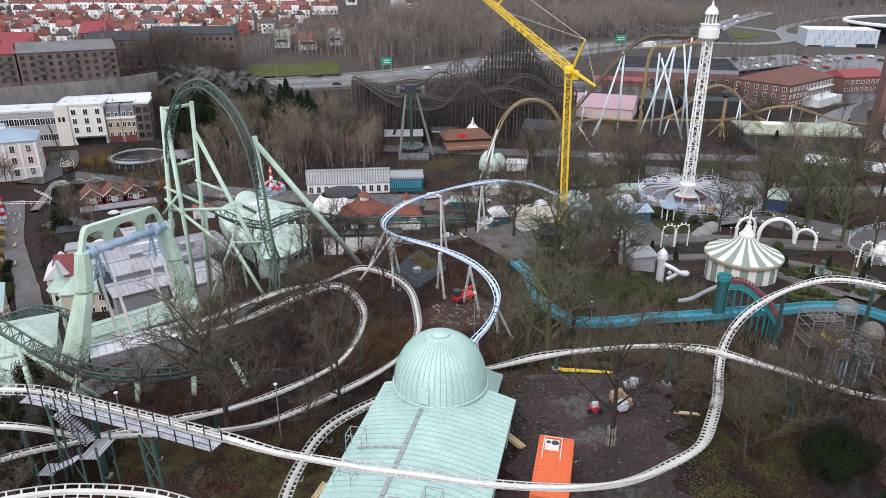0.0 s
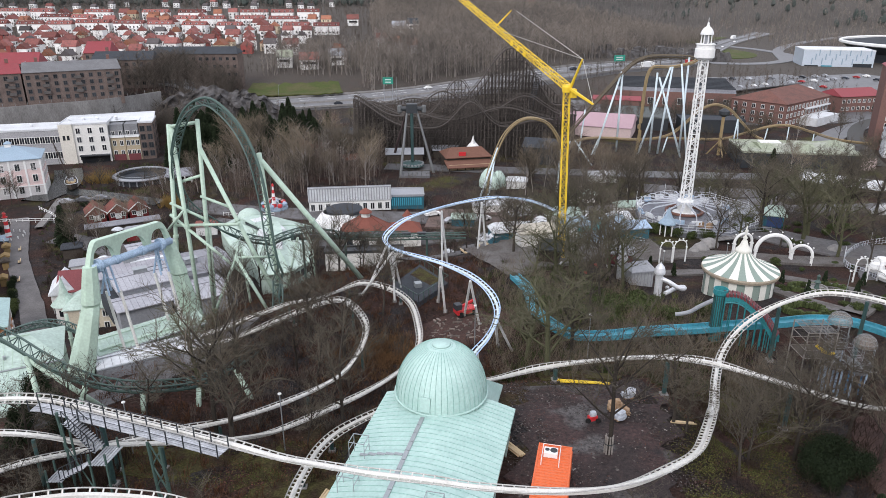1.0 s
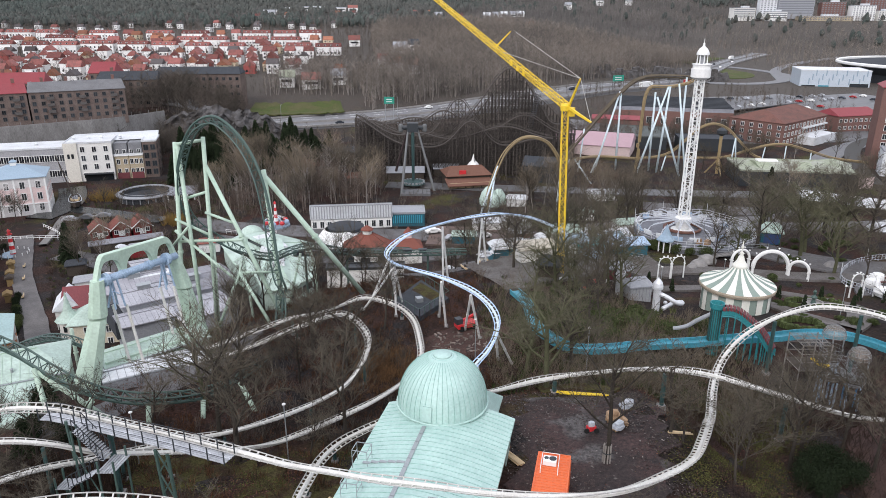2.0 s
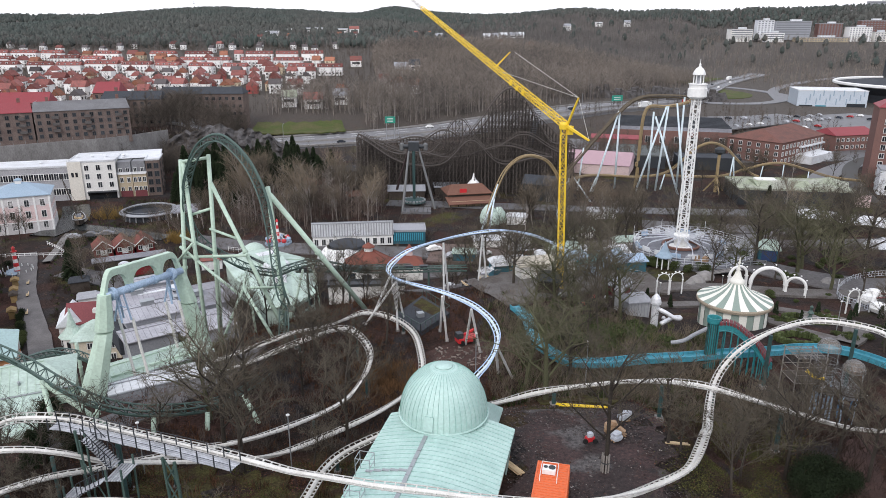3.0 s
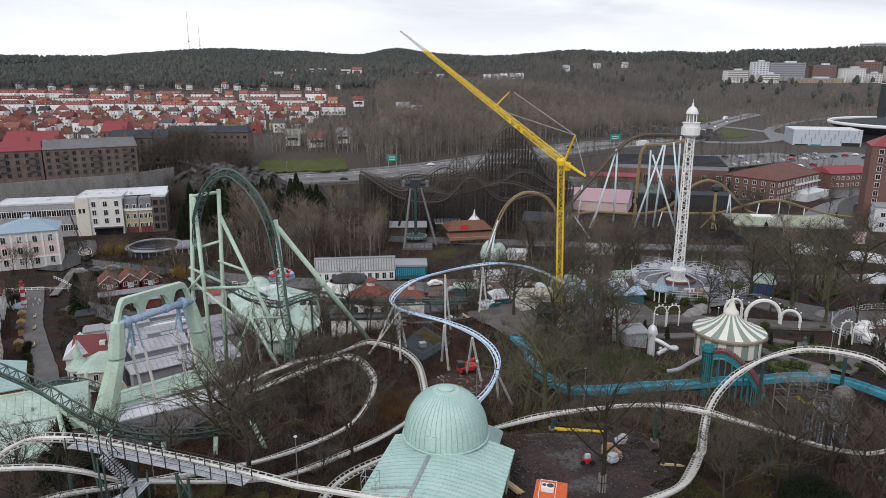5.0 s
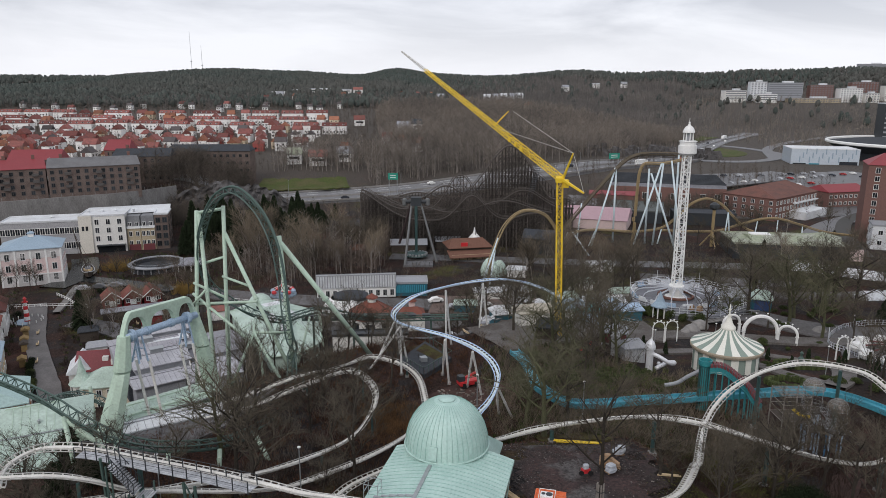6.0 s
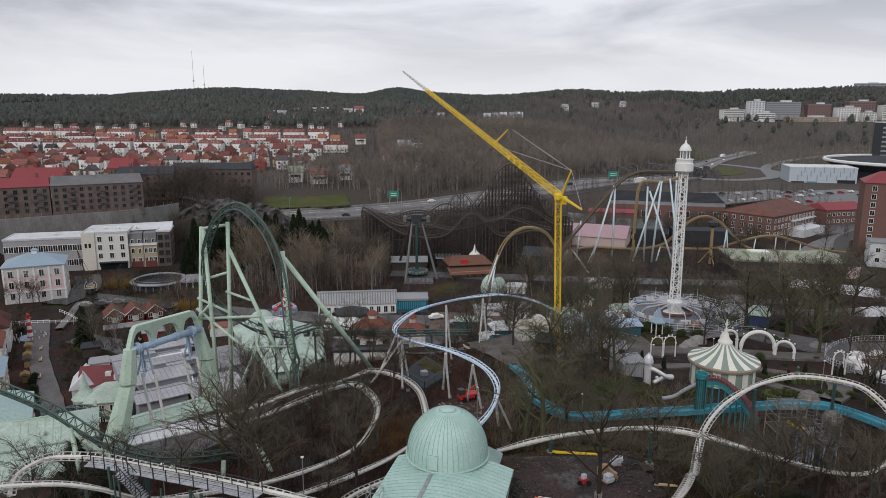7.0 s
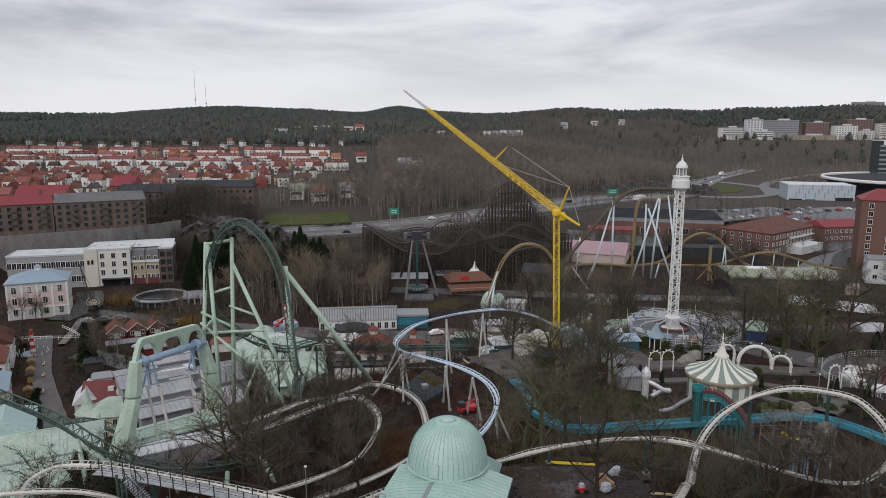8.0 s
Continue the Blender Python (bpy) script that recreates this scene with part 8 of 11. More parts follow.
# catwalk beside the lift track
for o in (1.3, 2.1):
    part("catwalk", Mesh().tube([(p.x + 0.1, p.y - o, p.z + (0.1 if o < 2 else 0.0)) for p in ([Vector(q) for q in ((36.9, 246.0, 6.0), (42.2, 249.0, 9.7), (46.7, 252.0, 13.8), (56.8, 255.0, 25.3), (64.4, 255.0, 34.3), (68.9, 255.5, 38.2), (73.1, 256.0, 39.8), (78.3, 257.0, 40.2), (87.1, 257.0, 40.0))][1:])], 0.22 if o < 2 else 0.1, 4), LIFT_BROWN, gold, "bronze catwalk")
coaster(gold, [(36.0, 206, 13.0), (46.4, 240, 12.1), (57.5, 253, 11.0), (73.0, 255, 9.9), (84.0, 256, 11.2), (90.5, 257, 15.8), (95.0, 257, 20.4), (100.8, 257, 22.6), (106.5, 257, 20.8), (111.0, 256, 16.5), (116.0, 255, 11.6), (119.6, 254, 10.0)], GOLD_TRACK, gauge=1.2, rail=0.19, spine=0.22, drop=0.5, tie=2.0, step=1.0)
coaster(gold, [(86.0, 262, 9.0), (98.0, 263, 8.4), (108.0, 262, 8.8), (116.0, 261, 11.4), (123.5, 260, 13.8), (131.0, 260, 14.2), (140.0, 260, 11.8), (150.5, 260, 8.8), (165.1, 260, 7.0)], GOLD_TRACK, gauge=1.2, rail=0.19, spine=0.22, drop=0.5, tie=2.0, step=1.0)
for p, q, r in (((64.5, 255, 34.5), (55.5, 250, 4.5), 0.5), ((64.8, 255, 34.5), (65.2, 256, 4.5), 0.5), ((80.6, 250.5, 36.8), (70.5, 247, 4.5), 0.5), ((77.0, 251, 33.0), (86.5, 246, 4.5), 0.5), ((81.2, 250.5, 36.8), (79.6, 252, 4.5), 0.5), ((76.5, 252, 34.5), (77.2, 254, 4.5), 0.5), ((88.6, 256, 39.4), (89.0, 256, 4.5), 0.5), ((84.0, 249.8, 37.8), (88.0, 244, 4.5), 0.45), ((52.0, 254, 21.0), (50.5, 253, 4.5), 0.4), ((109.5, 256, 17.2), (107.8, 254, 4.5), 0.35), ((109.5, 256, 17.2), (111.5, 257, 4.5), 0.35), ((15.8, 197.4, 19.5), (9.8, 190, 4.5), 0.38), ((15.0, 196.8, 17.0), (12.4, 189, 4.5), 0.38), ((35.2, 203, 18.0), (34.2, 200, 4.5), 0.38), ((44, 236, 13.2), (39, 230, 4.5), 0.36), ((46, 238, 13.0), (52, 234, 4.5), 0.36), ((57.5, 253, 10.4), (54.5, 250, 4.5), 0.36), ((84, 256, 10.6), (82, 254, 4.5), 0.36), ((123, 260, 13.0), (122, 260, 4.5), 0.3), ((131, 260, 13.5), (131, 260, 4.5), 0.3), ((141, 260, 11.2), (141, 260, 4.5), 0.3)):
    part("support_column", Mesh().beam(q, p, r * 0.8, r * 0.68, n=8), ICE_STEEL, gold, smooth=True)
yt = thing("drop_tower", 101.6, 250, 5.0, "ochre tripod mast with a dark round head", "amusement ride")
part("mast", Mesh().beam((101.6, 250, 4.5), (101.6, 250, 20.0), 0.6, n=6), GOLD_TRACK, yt)
part("head", Mesh().lathe(101.6, 250, [(0.8, 19.2), (1.8, 20.0), (1.8, 21.2), (0.6, 22.0), (0, 22.1)], 14), BLACK_STEEL, yt)
for a in (30, 150, 270):
    part("stay", Mesh().beam((101.6, 250, 10.5), (101.6 + 4.5 * math.cos(radians(a)), 250 + 4.5 * math.sin(radians(a)), 4.5), 0.28, n=5), GOLD_TRACK, yt)

# ---- small things of the low park ----
def park_fence(points, label, material=WHITE, h=1.0, gap=1.6):
    """A low railing with posts and two rails along a line on the ground."""
    path = smooth_path([(x, y, 0) for x, y in points], gap)
    x, y = points[0]
    f = thing("park_fence", x, y, ground(x, y), label, "fence", "park fences")
    for p in path:
        z = ground(p.x, p.y)
        part("post", Mesh().beam((p.x, p.y, z - 0.1), (p.x, p.y, z + h + 0.15), 0.07, n=4), material, f)
    for k in (0.5, 1.0):
        part("rail", Mesh().tube([(p.x, p.y, ground(p.x, p.y) + h * k + 0.1) for p in path], 0.06, 4), material, f)
    return f


park_fence([(-121, 171), (-113, 172), (-104, 172.6), (-98, 172)], "white railing along the park canal")
park_fence([(-113, 183), (-107, 178), (-99, 170)], "white railing beside a footbridge")
park_fence([(-60, 178), (-52, 176), (-45, 178)], "white railing round a small ride")
park_fence([(50, 116), (56, 118.5), (62, 119.5)], "grey railing beside the tower ride", GREY_METAL)
park_fence([(22, 118), (30, 116), (36, 113)], "grey railing under bare trees", GREY_METAL)


def small_carousel(x, y, label):
    z = ground(x, y) + 0.2
    c = thing("small_carousel", x, y, z, label, "amusement ride")
    part("platform", Mesh().lathe(x, y, [(0, z + 0.5), (3.8, z + 0.5), (3.8, z - 0.6)], 20), ROOF_BLUE, c)
    for k in range(6):
        part("mast_band", Mesh().lathe(x, y, [(0.75 - 0.09 * k, z + 0.5 + k), (0.66 - 0.09 * k, z + 1.5 + k)], 12), WHITE if k % 2 else RED_PAINT, c)
    part("cap", Mesh().lathe(x, y, [(0.4, z + 6.5), (0.35, z + 6.9), (0, z + 7.4)], 10), RED_PAINT, c)
    for k in range(8):
        a = radians(45 * k)
        u, v = x + 3.0 * math.cos(a), y + 3.0 * math.sin(a)
        arm = part("arm", Mesh().beam((x + 0.5 * math.cos(a), y + 0.5 * math.sin(a), z + 3.2), (u, v, z + 2.0), 0.07, n=4), WHITE, c)
        part("car", Mesh().lathe(u, v, [(0, z + 0.8), (0.6, z + 1.0), (0.75, z + 1.5), (0.5, z + 1.9), (0, z + 2.0)], 8), RED_PAINT if k % 2 else BLUE_AXLE, arm)


small_carousel(-47.5, 184.0, "small carousel with a red and white striped mast")


def parasol(x, y, r, material, label):
    z = ground(x, y)
    p = thing("parasol", x, y, z, label, "parasol", "market parasols")
    part("pole", Mesh().beam((x, y, z - 0.1), (x, y, z + 2.7), 0.05, n=5), GREY_METAL, p)
    part("canopy", Mesh().lathe(x, y, [(r, z + 2.2), (r * 0.5, z + 2.65), (0, z + 2.9)], 8), material, p)


def bench(x, y, turn):
    z = ground(x, y) + 0.15
    t = Matrix.Translation((x, y, z)) @ Matrix.Rotation(radians(turn), 4, "Z")
    b = thing("bench", x, y, z, "brown slatted park bench on paving", "bench", "park benches")
    for v, h in ((-0.16, 0.45), (0.02, 0.45), (0.2, 0.45), (0.32, 0.7), (0.36, 0.88)):
        q = t @ Vector((0, v, h))
        part("slat", Mesh().box(*q, 1.7, 0.13, 0.06, turn), WOOD_PALE, b)
    for u in (-0.7, 0.7):
        q = t @ Vector((u, 0.05, 0))
        part("leg", Mesh().box(*q, 0.08, 0.45, 0.46, turn), BLACK_STEEL, b)


clutter = random.Random(61)
for x0, x1, y0, y1, n in ((-6, 26, 102, 148, 9), (-95, -64, 124, 166, 4), (5, 55, 142, 174, 7)):
    for i in range(n):
        x, y = clutter.uniform(x0, x1), clutter.uniform(y0, y1)
        parasol(x, y, clutter.uniform(1.1, 1.6), ROOF_PALE, "pale canvas parasol beside a stall")
        bench(x + clutter.uniform(-4, 4), y + clutter.uniform(-4, 4), clutter.uniform(0, 180))
for x, y, sx, sy, turn, wm, rm, lab in ((11.8, 182, 7.5, 4.0, 5, PLASTER, ROOF_PALE, "low cream stall with a pale canvas roof"), (20.5, 184, 8.5, 4.6, -6, PLASTER, ROOF_PALE, "long cream stall with a pale canvas roof"), (20.2, 172.8, 6.0, 3.6, 10, BRICK, ROOF_PALE, "brick stall with a pale roof"), (5.2, 170, 6.0, 3.6, -4, TEAL_DARK, ROOF_MINT, "teal stall with a mint roof"), (39, 192, 9.0, 5.0, 8, PLASTER, ROOF_MINT, "cream stall with a mint roof"), (22.7, 206.5, 6.0, 3.5, -8, WHITE, ROOF_PALE, "white stall in the low park"), (50.7, 213.5, 9.0, 4.0, 4, WHITE, ROOF_PALE, "long white stall in the low park"), (31.3, 119.5, 3.6, 2.6, 10, BLUE_AXLE, ROOF_BLUE, "blue stall under bare trees"), (10.0, 131, 5.0, 3.2, -10, PLASTER, ROOF_GREY, "cream stall with a grey roof"), (18.5, 142, 5.5, 3.4, 20, WHITE, ROOF_PALE, "long white stall under bare trees"), (30.0, 150, 6.0, 3.6, -12, PLASTER, ROOF_PALE, "low cream pavilion under bare trees"), (44.0, 156, 6.0, 3.4, 8, WHITE, ROOF_MINT, "white stall with a mint roof"), (58.0, 150, 5.0, 3.0, -20, TIMBER, ROOF_GREY, "brown stall with a grey roof"), (-86.0, 148, 4.0, 2.6, 25, TIMBER, ROOF_DARK, "dark wooden hut by the park street"), (-79.0, 138, 4.0, 3.0, 25, WHITE, ROOF_GREY, "small white hut by the park street"), (-66.0, 150, 6.5, 3.4, 20, TIMBER, ROOF_GREY, "long brown shelter with a grey roof"), (-60.0, 164, 5.0, 3.0, 15, WHITE, ROOF_RED, "white stall with a red roof"), (-76.0, 160, 5.0, 3.2, 28, FALU_RED, ROOF_GREY, "falun-red hut with a grey roof"), (86, 112, 5, 3.2, -15, WHITE, ROOF_PALE, "white stall on the garden terrace"), (92, 122, 5, 3.2, 10, PLASTER, ROOF_GREY, "cream hut beside bare trees")):
    kiosk(x, y, sx, sy, 2.5, turn, wm, rm, lab, 1.0, 0.6)
ribbon("street", [(-6, 104), (4, 116), (14, 126), (26, 130), (38, 128)], 6, PAVING, 0.05, "grey paved walk under bare trees", "street")
ribbon("square", [(6, 93), (14, 97), (22, 104), (30, 110), (38, 112)], 13, PAVING_DARK, 0.05, "damp grey paved square under bare trees", "square", 1.5, ragged=0.1)
CREAM_ROOF = mat("cream_canvas_roof", (0.52, 0.48, 0.40), 0.8, 0.0, 0.15, 0.5)
kiosk(14.5, 101, 6.0, 3.4, 2.6, 14, PLASTER, CREAM_ROOF, "cream stall with a canvas roof on the paved square", 1.0, 0.6)
kiosk(24.5, 108.5, 5.0, 3.0, 2.4, 20, BLUE_AXLE, TEAL_PAINT, "blue stall with a teal roof on the paved square", 0.9, 0.6)
kiosk(33.4, 116.5, 6.5, 3.2, 2.4, 8, TEAL_DARK, BLUE_AXLE, "teal stall with a blue-grey roof under bare trees", 1.0, 0.6)
kiosk(27.5, 99.5, 4.0, 2.8, 2.4, -12, MAROON, ROOF_GREY, "dark red stall under bare trees", 1.0, 0.6)
DULL_SLIDE = mat("scuffed_steel_sheet", (0.42, 0.43, 0.44), 0.5, 0.2, 0.25, 2.0, 0.3)
play2 = thing("playhouse", 28.0, 88.5, ground(28, 88.5), "white playhouse with ribbed steel walls and a pointed roof", "playhouse")
part("wall", Mesh().box(27.6, 88.8, ground(28, 88.5) - 0.4, 3.2, 2.6, 2.9, 12), DULL_SLIDE, play2)
for k in range(7):
    part("wall_rib", Mesh().box(26.1 + 0.51 * k, 87.15 + 0.11 * k, ground(28, 88.5), 0.08, 0.08, 2.5, 12), ROOF_GREY, play2)
part("roof", Mesh().gable(27.6, 88.8, ground(28, 88.5) + 2.5, 3.2, 2.6, 1.0, 12, 0.3, 0.8), ROOF_GREY, play2)
part("turret", Mesh().lathe(25.4, 89.6, [(0.7, 24), (0.7, 27.6), (0.85, 27.7), (0.4, 28.5), (0.06, 29.6), (0, 29.6)], 10), DULL_SLIDE, play2)
for x, y, w in ((22.4, 92.5, 0.7), (24.6, 94.2, 0.6), (31.0, 86.2, 0.6), (20.0, 88.4, 0.5), (17.0, 91.0, 0.6)):
    sd = thing("play_ball", x, y, ground(x, y), "small coloured play ball on the ground", "play ball", "play balls")
    part("ball", Mesh().lathe(x, y, [(w * 0.5 * math.sin(radians(a)), ground(x, y) + 0.2 + w * 0.5 - w * 0.5 * math.cos(radians(a))) for a in range(0, 181, 30)], 10), RED_PAINT if w in (0.7, 0.5) else SLIDE_STEEL, sd, smooth=True)
ribbon("street", [(56, 122), (66, 112), (78, 108), (92, 112), (104, 124)], 8, PAVING, 0.03, "grey paved garden terrace", "street")
ribbon("street", [(4, 150), (20, 152), (40, 148), (60, 146), (84, 152)], 7, PAVING, 0.05, "grey paved walk across the slope", "street")
ribbon("street", [(-96, 160), (-86, 156), (-76, 150), (-66, 142), (-60, 132)], 7, PAVING, 0.03, "grey paved square by the arcade", "street")
for k in (0, 3, 7):
    bench(-100.2 + 1.45 * k, 151 - 2.6 * k, -60)
RED_PAVING = mat("dull_red_paving", (0.16, 0.115, 0.10), 0.85, 0.0, 0.25, 0.3, 0.1, (0.11, 0.095, 0.088), 0.8)
ribbon("square", [(-4, 176), (8, 175), (22, 177), (36, 180)], 16, RED_PAVING, 0.06, "dull red paved square with stalls", "square")
ribbon("square", [(58, 164), (80, 170), (105, 176), (135, 182)], 15, PAVING, 0.05, "grey paved square under bare trees", "square")
ribbon("street", [(62, 205), (85, 200), (110, 198)], 9, PAVING, 0.06, "grey paved lane past the halls", "street")
# ---- halls, streets and town beyond the park ----
pkh = building("pink_hall", 60.5, 293, 4.8, 40, 22, 5.0, -20, PLASTER_PINK, "long hall with a faded pink roof", "hall", ROOF_PINK, 3.8)
building("black_shed", 36, 240, 4.8, 14, 9, 6.0, -20, BLACK_STEEL, "black angular ride shed", "shed", ROOF_DARK, 2.6)
building("dark_hall", 89, 311, 4.8, 24, 28, 5.4, -18, BLACK_STEEL, "low dark hall with a grey-green flat roof", "hall", mat("grey_green_felt", (0.125, 0.138, 0.132), 0.8, 0.0, 0.25, 0.2, 0.1, (0.095, 0.10, 0.098), 0.7))
building("dark_hall", 115, 297, 4.8, 26, 12, 5.2, -8, BLACK_STEEL, "long low black hall under the golden coaster", "hall", ROOF_DARK)
SAW_GLASS = mat("weathered_roofing_felt", (0.17, 0.17, 0.185), 0.75, 0.0, 0.3, 0.2, 0.1, (0.11, 0.11, 0.12), 0.7)
saw = thing("factory", 118, 362, 5.0, "brick factory with a long dark saw-tooth roof", "factory")
part("wall", Mesh().box(118, 362, 4, 56, 44, 11, -14), BRICK, saw)
sm = Matrix.Translation((118, 362, 15.0)) @ Matrix.Rotation(radians(-14), 4, "Z")
for k in range(9):
    v0, v1 = -22 + 4.9 * k, -22 + 4.9 * (k + 1) - 0.1
    pts = [sm @ Vector((u, v, z)) for u in (-28.2, 28.2) for v, z in ((v0, 0.0), (v0 + 3.4, 1.5), (v1, 0.1))]
    rf = part("saw_tooth", Mesh().add(pts, [(1, 4, 5, 2), (0, 1, 2), (3, 5, 4)]), ROOF_DARK, saw)
    part("felt_slope", Mesh().add([sm @ Vector(q) for q in ((-28.2, v0, 0.0), (28.2, v0, 0.0), (28.2, v0 + 3.4, 1.5), (-28.2, v0 + 3.4, 1.5))], [(0, 1, 2, 3)]), SAW_GLASS, rf)
    w = sm @ Vector((0, v0 + 3.7, 1.3))
    part("ridge_light", Mesh().box(w.x, w.y, w.z, 56.4, 0.9, 0.75, -14), ROOF_DARK, rf)
for k in range(8):
    o = sm @ Vector((-25 + 7 * k, -22.05, -4.5))
    add_window(saw, None, Matrix.Translation((o.x - 118, o.y - 362, o.z - 5.0)) @ Matrix.Rotation(radians(-14), 4, "Z"), 2.4, 3.0)
building("red_hall", 84, 338, 5.0, 22, 12, 7.5, -14, BRICK, "low hall with a dull crimson roof", "hall", ROOF_CRIMSON, 1.2)
TILE_WORN = mat("worn_brown_red_tiles", (0.17, 0.085, 0.07), 0.8, 0.0, 0.25, 0.3, 0.15, (0.12, 0.07, 0.06), 0.8)
offices = building("brick_offices", 157.2, 324.0, 4.9, 42, 25.5, 10.4, 39.4, BRICK, "red brick offices with rows of windows and a tiled hip roof", "building", TILE_WORN, 4.6, 7.0, 3, 12, 6, (1.5, 1.7), 1.2, faces=("left",))
ob = Matrix.Translation((157.2, 324.0, 4.9)) @ Matrix.Rotation(radians(39.4), 4, "Z")
for h in (3.4, 6.6):
    part("white_band", Mesh().box(*(ob @ Vector((8.0, -12.75 - 0.7, h))), 24, 1.4, 0.5, 39.4), ROOF_PALE, offices, "long white balcony band")
part("low_annexe", Mesh().box(*(ob @ Vector((4.0, -12.75 - 4.0, -1.5))), 22, 7.6, 5.2, 39.4), ROOF_PALE, offices, "low pale annexe")
building("brick_offices", 203, 348, 5.0, 24, 15, 8.0, 14, BRICK, "low brick works with a mottled crimson roof", "building", ROOF_CRIMSON, 3.0, 1.0, 2, 8, 0, (1.4, 1.5), 1.0)
gr = building("flat_hall", 122.5, 238, 4.8, 38, 20, 5.6, -8, BLACK_STEEL, "low black hall with a mossy flat roof and a white skylight", "hall", ROOF_OLIVE)
part("raised_roof", Mesh().gable(136, 236, 10.8, 16, 12, 1.3, 62, 0.3), ROOF_OLIVE, gr)
part("raised_roof", Mesh().gable(120, 239, 10.7, 18, 14, 1.2, -8, 0.3), ROOF_OLIVE, gr)
part("skylight", Mesh().box(115.5, 241, 11.6, 7, 4, 0.5, -8), WHITE, gr, "white roof light")
part("pink_front", Mesh().box(139, 227.4, 4.8, 14, 0.4, 4.4, -6), PLASTER_PINK, gr)
building("white_shed", 124, 202, 4.8, 26, 7, 2.6, -32, TIMBER, "low dark shed with a pale ribbed roof", "shed", ROOF_PALE, 2.0)
building("white_shed", 118, 160, 8.0, 16, 9, 3.6, -15, WHITE, "white marquee-like shed behind bare trees", "shed", ROOF_PALE, 2.2)
building("white_shed", 100, 140, 14.5, 12, 7, 3.2, -10, WHITE, "white marquee-like shed behind bare trees", "shed", ROOF_PALE, 2.0)
building("apartment_tower", 175.5, 262, 5.0, 20, 16, 30.5, -24, BRICK, "nine-storey brick tower with a crimson roof", "building", ROOF_CRIMSON, 4.0, 6.0, 9, 3, 0, (1.5, 1.9), 3.0)
building("apartment_wing", 196, 250, 5.0, 17, 16, 29, -24, PLASTER, "pale rendered apartment wing beside the brick tower", "building", ROOF_PALE, 0, 0, 9, 5, 0, (1.3, 1.8), 3.0)
building("podium", 172, 246, 5.0, 22, 10, 9, -24, ROOF_PALE, "pale blue-grey podium below the brick tower", "building", ROOF_GREY, 0, 0, 2, 4, 0, (1.4, 1.6), 2.0)
ex = building("exhibition_hall", 284, 520, 5.0, 46, 30, 15, -14, GLASS_BLUE, "pale clad exhibition hall with slotted windows", "hall", ROOF_PALE)
em = Matrix.Rotation(radians(-14), 4, "Z")
for k in range(18):
    o = em @ Vector((-17 + 2.2 * k, -15.05, 5.5 + 3.0 * (k % 3)))
    part("slot_window", Mesh().box(284 + o.x, 520 + o.y, 5 + o.z, 0.7, 0.3, 4.2, -14), ROOF_BLUE, ex)
for u, w, hh, mm in ((-17, 9, 4.5, WINDOW), (16, 12, 6.0, WINDOW), (-7, 7, 4.5, WATER_BLUE), (2, 8, 3.0, WATER_BLUE)):
    o = em @ Vector((u, -15.1, 0.4))
    part("glazed_front", Mesh().box(284 + o.x, 520 + o.y, 5 + o.z, w, 0.3, hh, -14), mm, ex)
arena = thing("arena", 383, 548, 7.0, "low round arena with a white rim", "arena")
part("bowl", Mesh().lathe(383, 548, [(60, 4), (62, 15), (70, 21), (60, 22.5), (20, 25), (0, 25.5)], 48), ROOF_DARK, arena)
part("rim", Mesh().tube([(383 + 70.5 * math.cos(radians(6 * k)), 548 + 70.5 * math.sin(radians(6 * k)), 22) for k in range(60)], 1.3, 6, closed=True), WHITE, arena, "white rim")
ribbon("yard", [(60, 330), (110, 322), (160, 318), (215, 335)], 20, ASPHALT, 0.02, "asphalt yard before the brick works", "yard", 6)
ribbon("yard", [(150, 392), (185, 412), (230, 448)], 30, ASPHALT, 0.0, "asphalt yard behind the brick works", "yard", 6)
yard = ribbon("car_park", [(175, 372), (205, 392), (245, 420), (285, 436)], 60, ASPHALT, 0.05, "asphalt car park with rows of cars", "car park", 6)
ribbon("street", [(120, 215), (150, 268), (178, 300), (222, 330), (262, 352)], 10, ASPHALT, 0.04, "dark asphalt street beside the brick works", "street", 5)
ribbon("canal", [(150, 232), (170, 282), (196, 316), (236, 338)], 6, mat("brown_river_water", (0.035, 0.031, 0.025), 0.65, 0.0, 0.2, 0.3, 0.05), 0.08, "brown river beside the brick works", "water", 5)

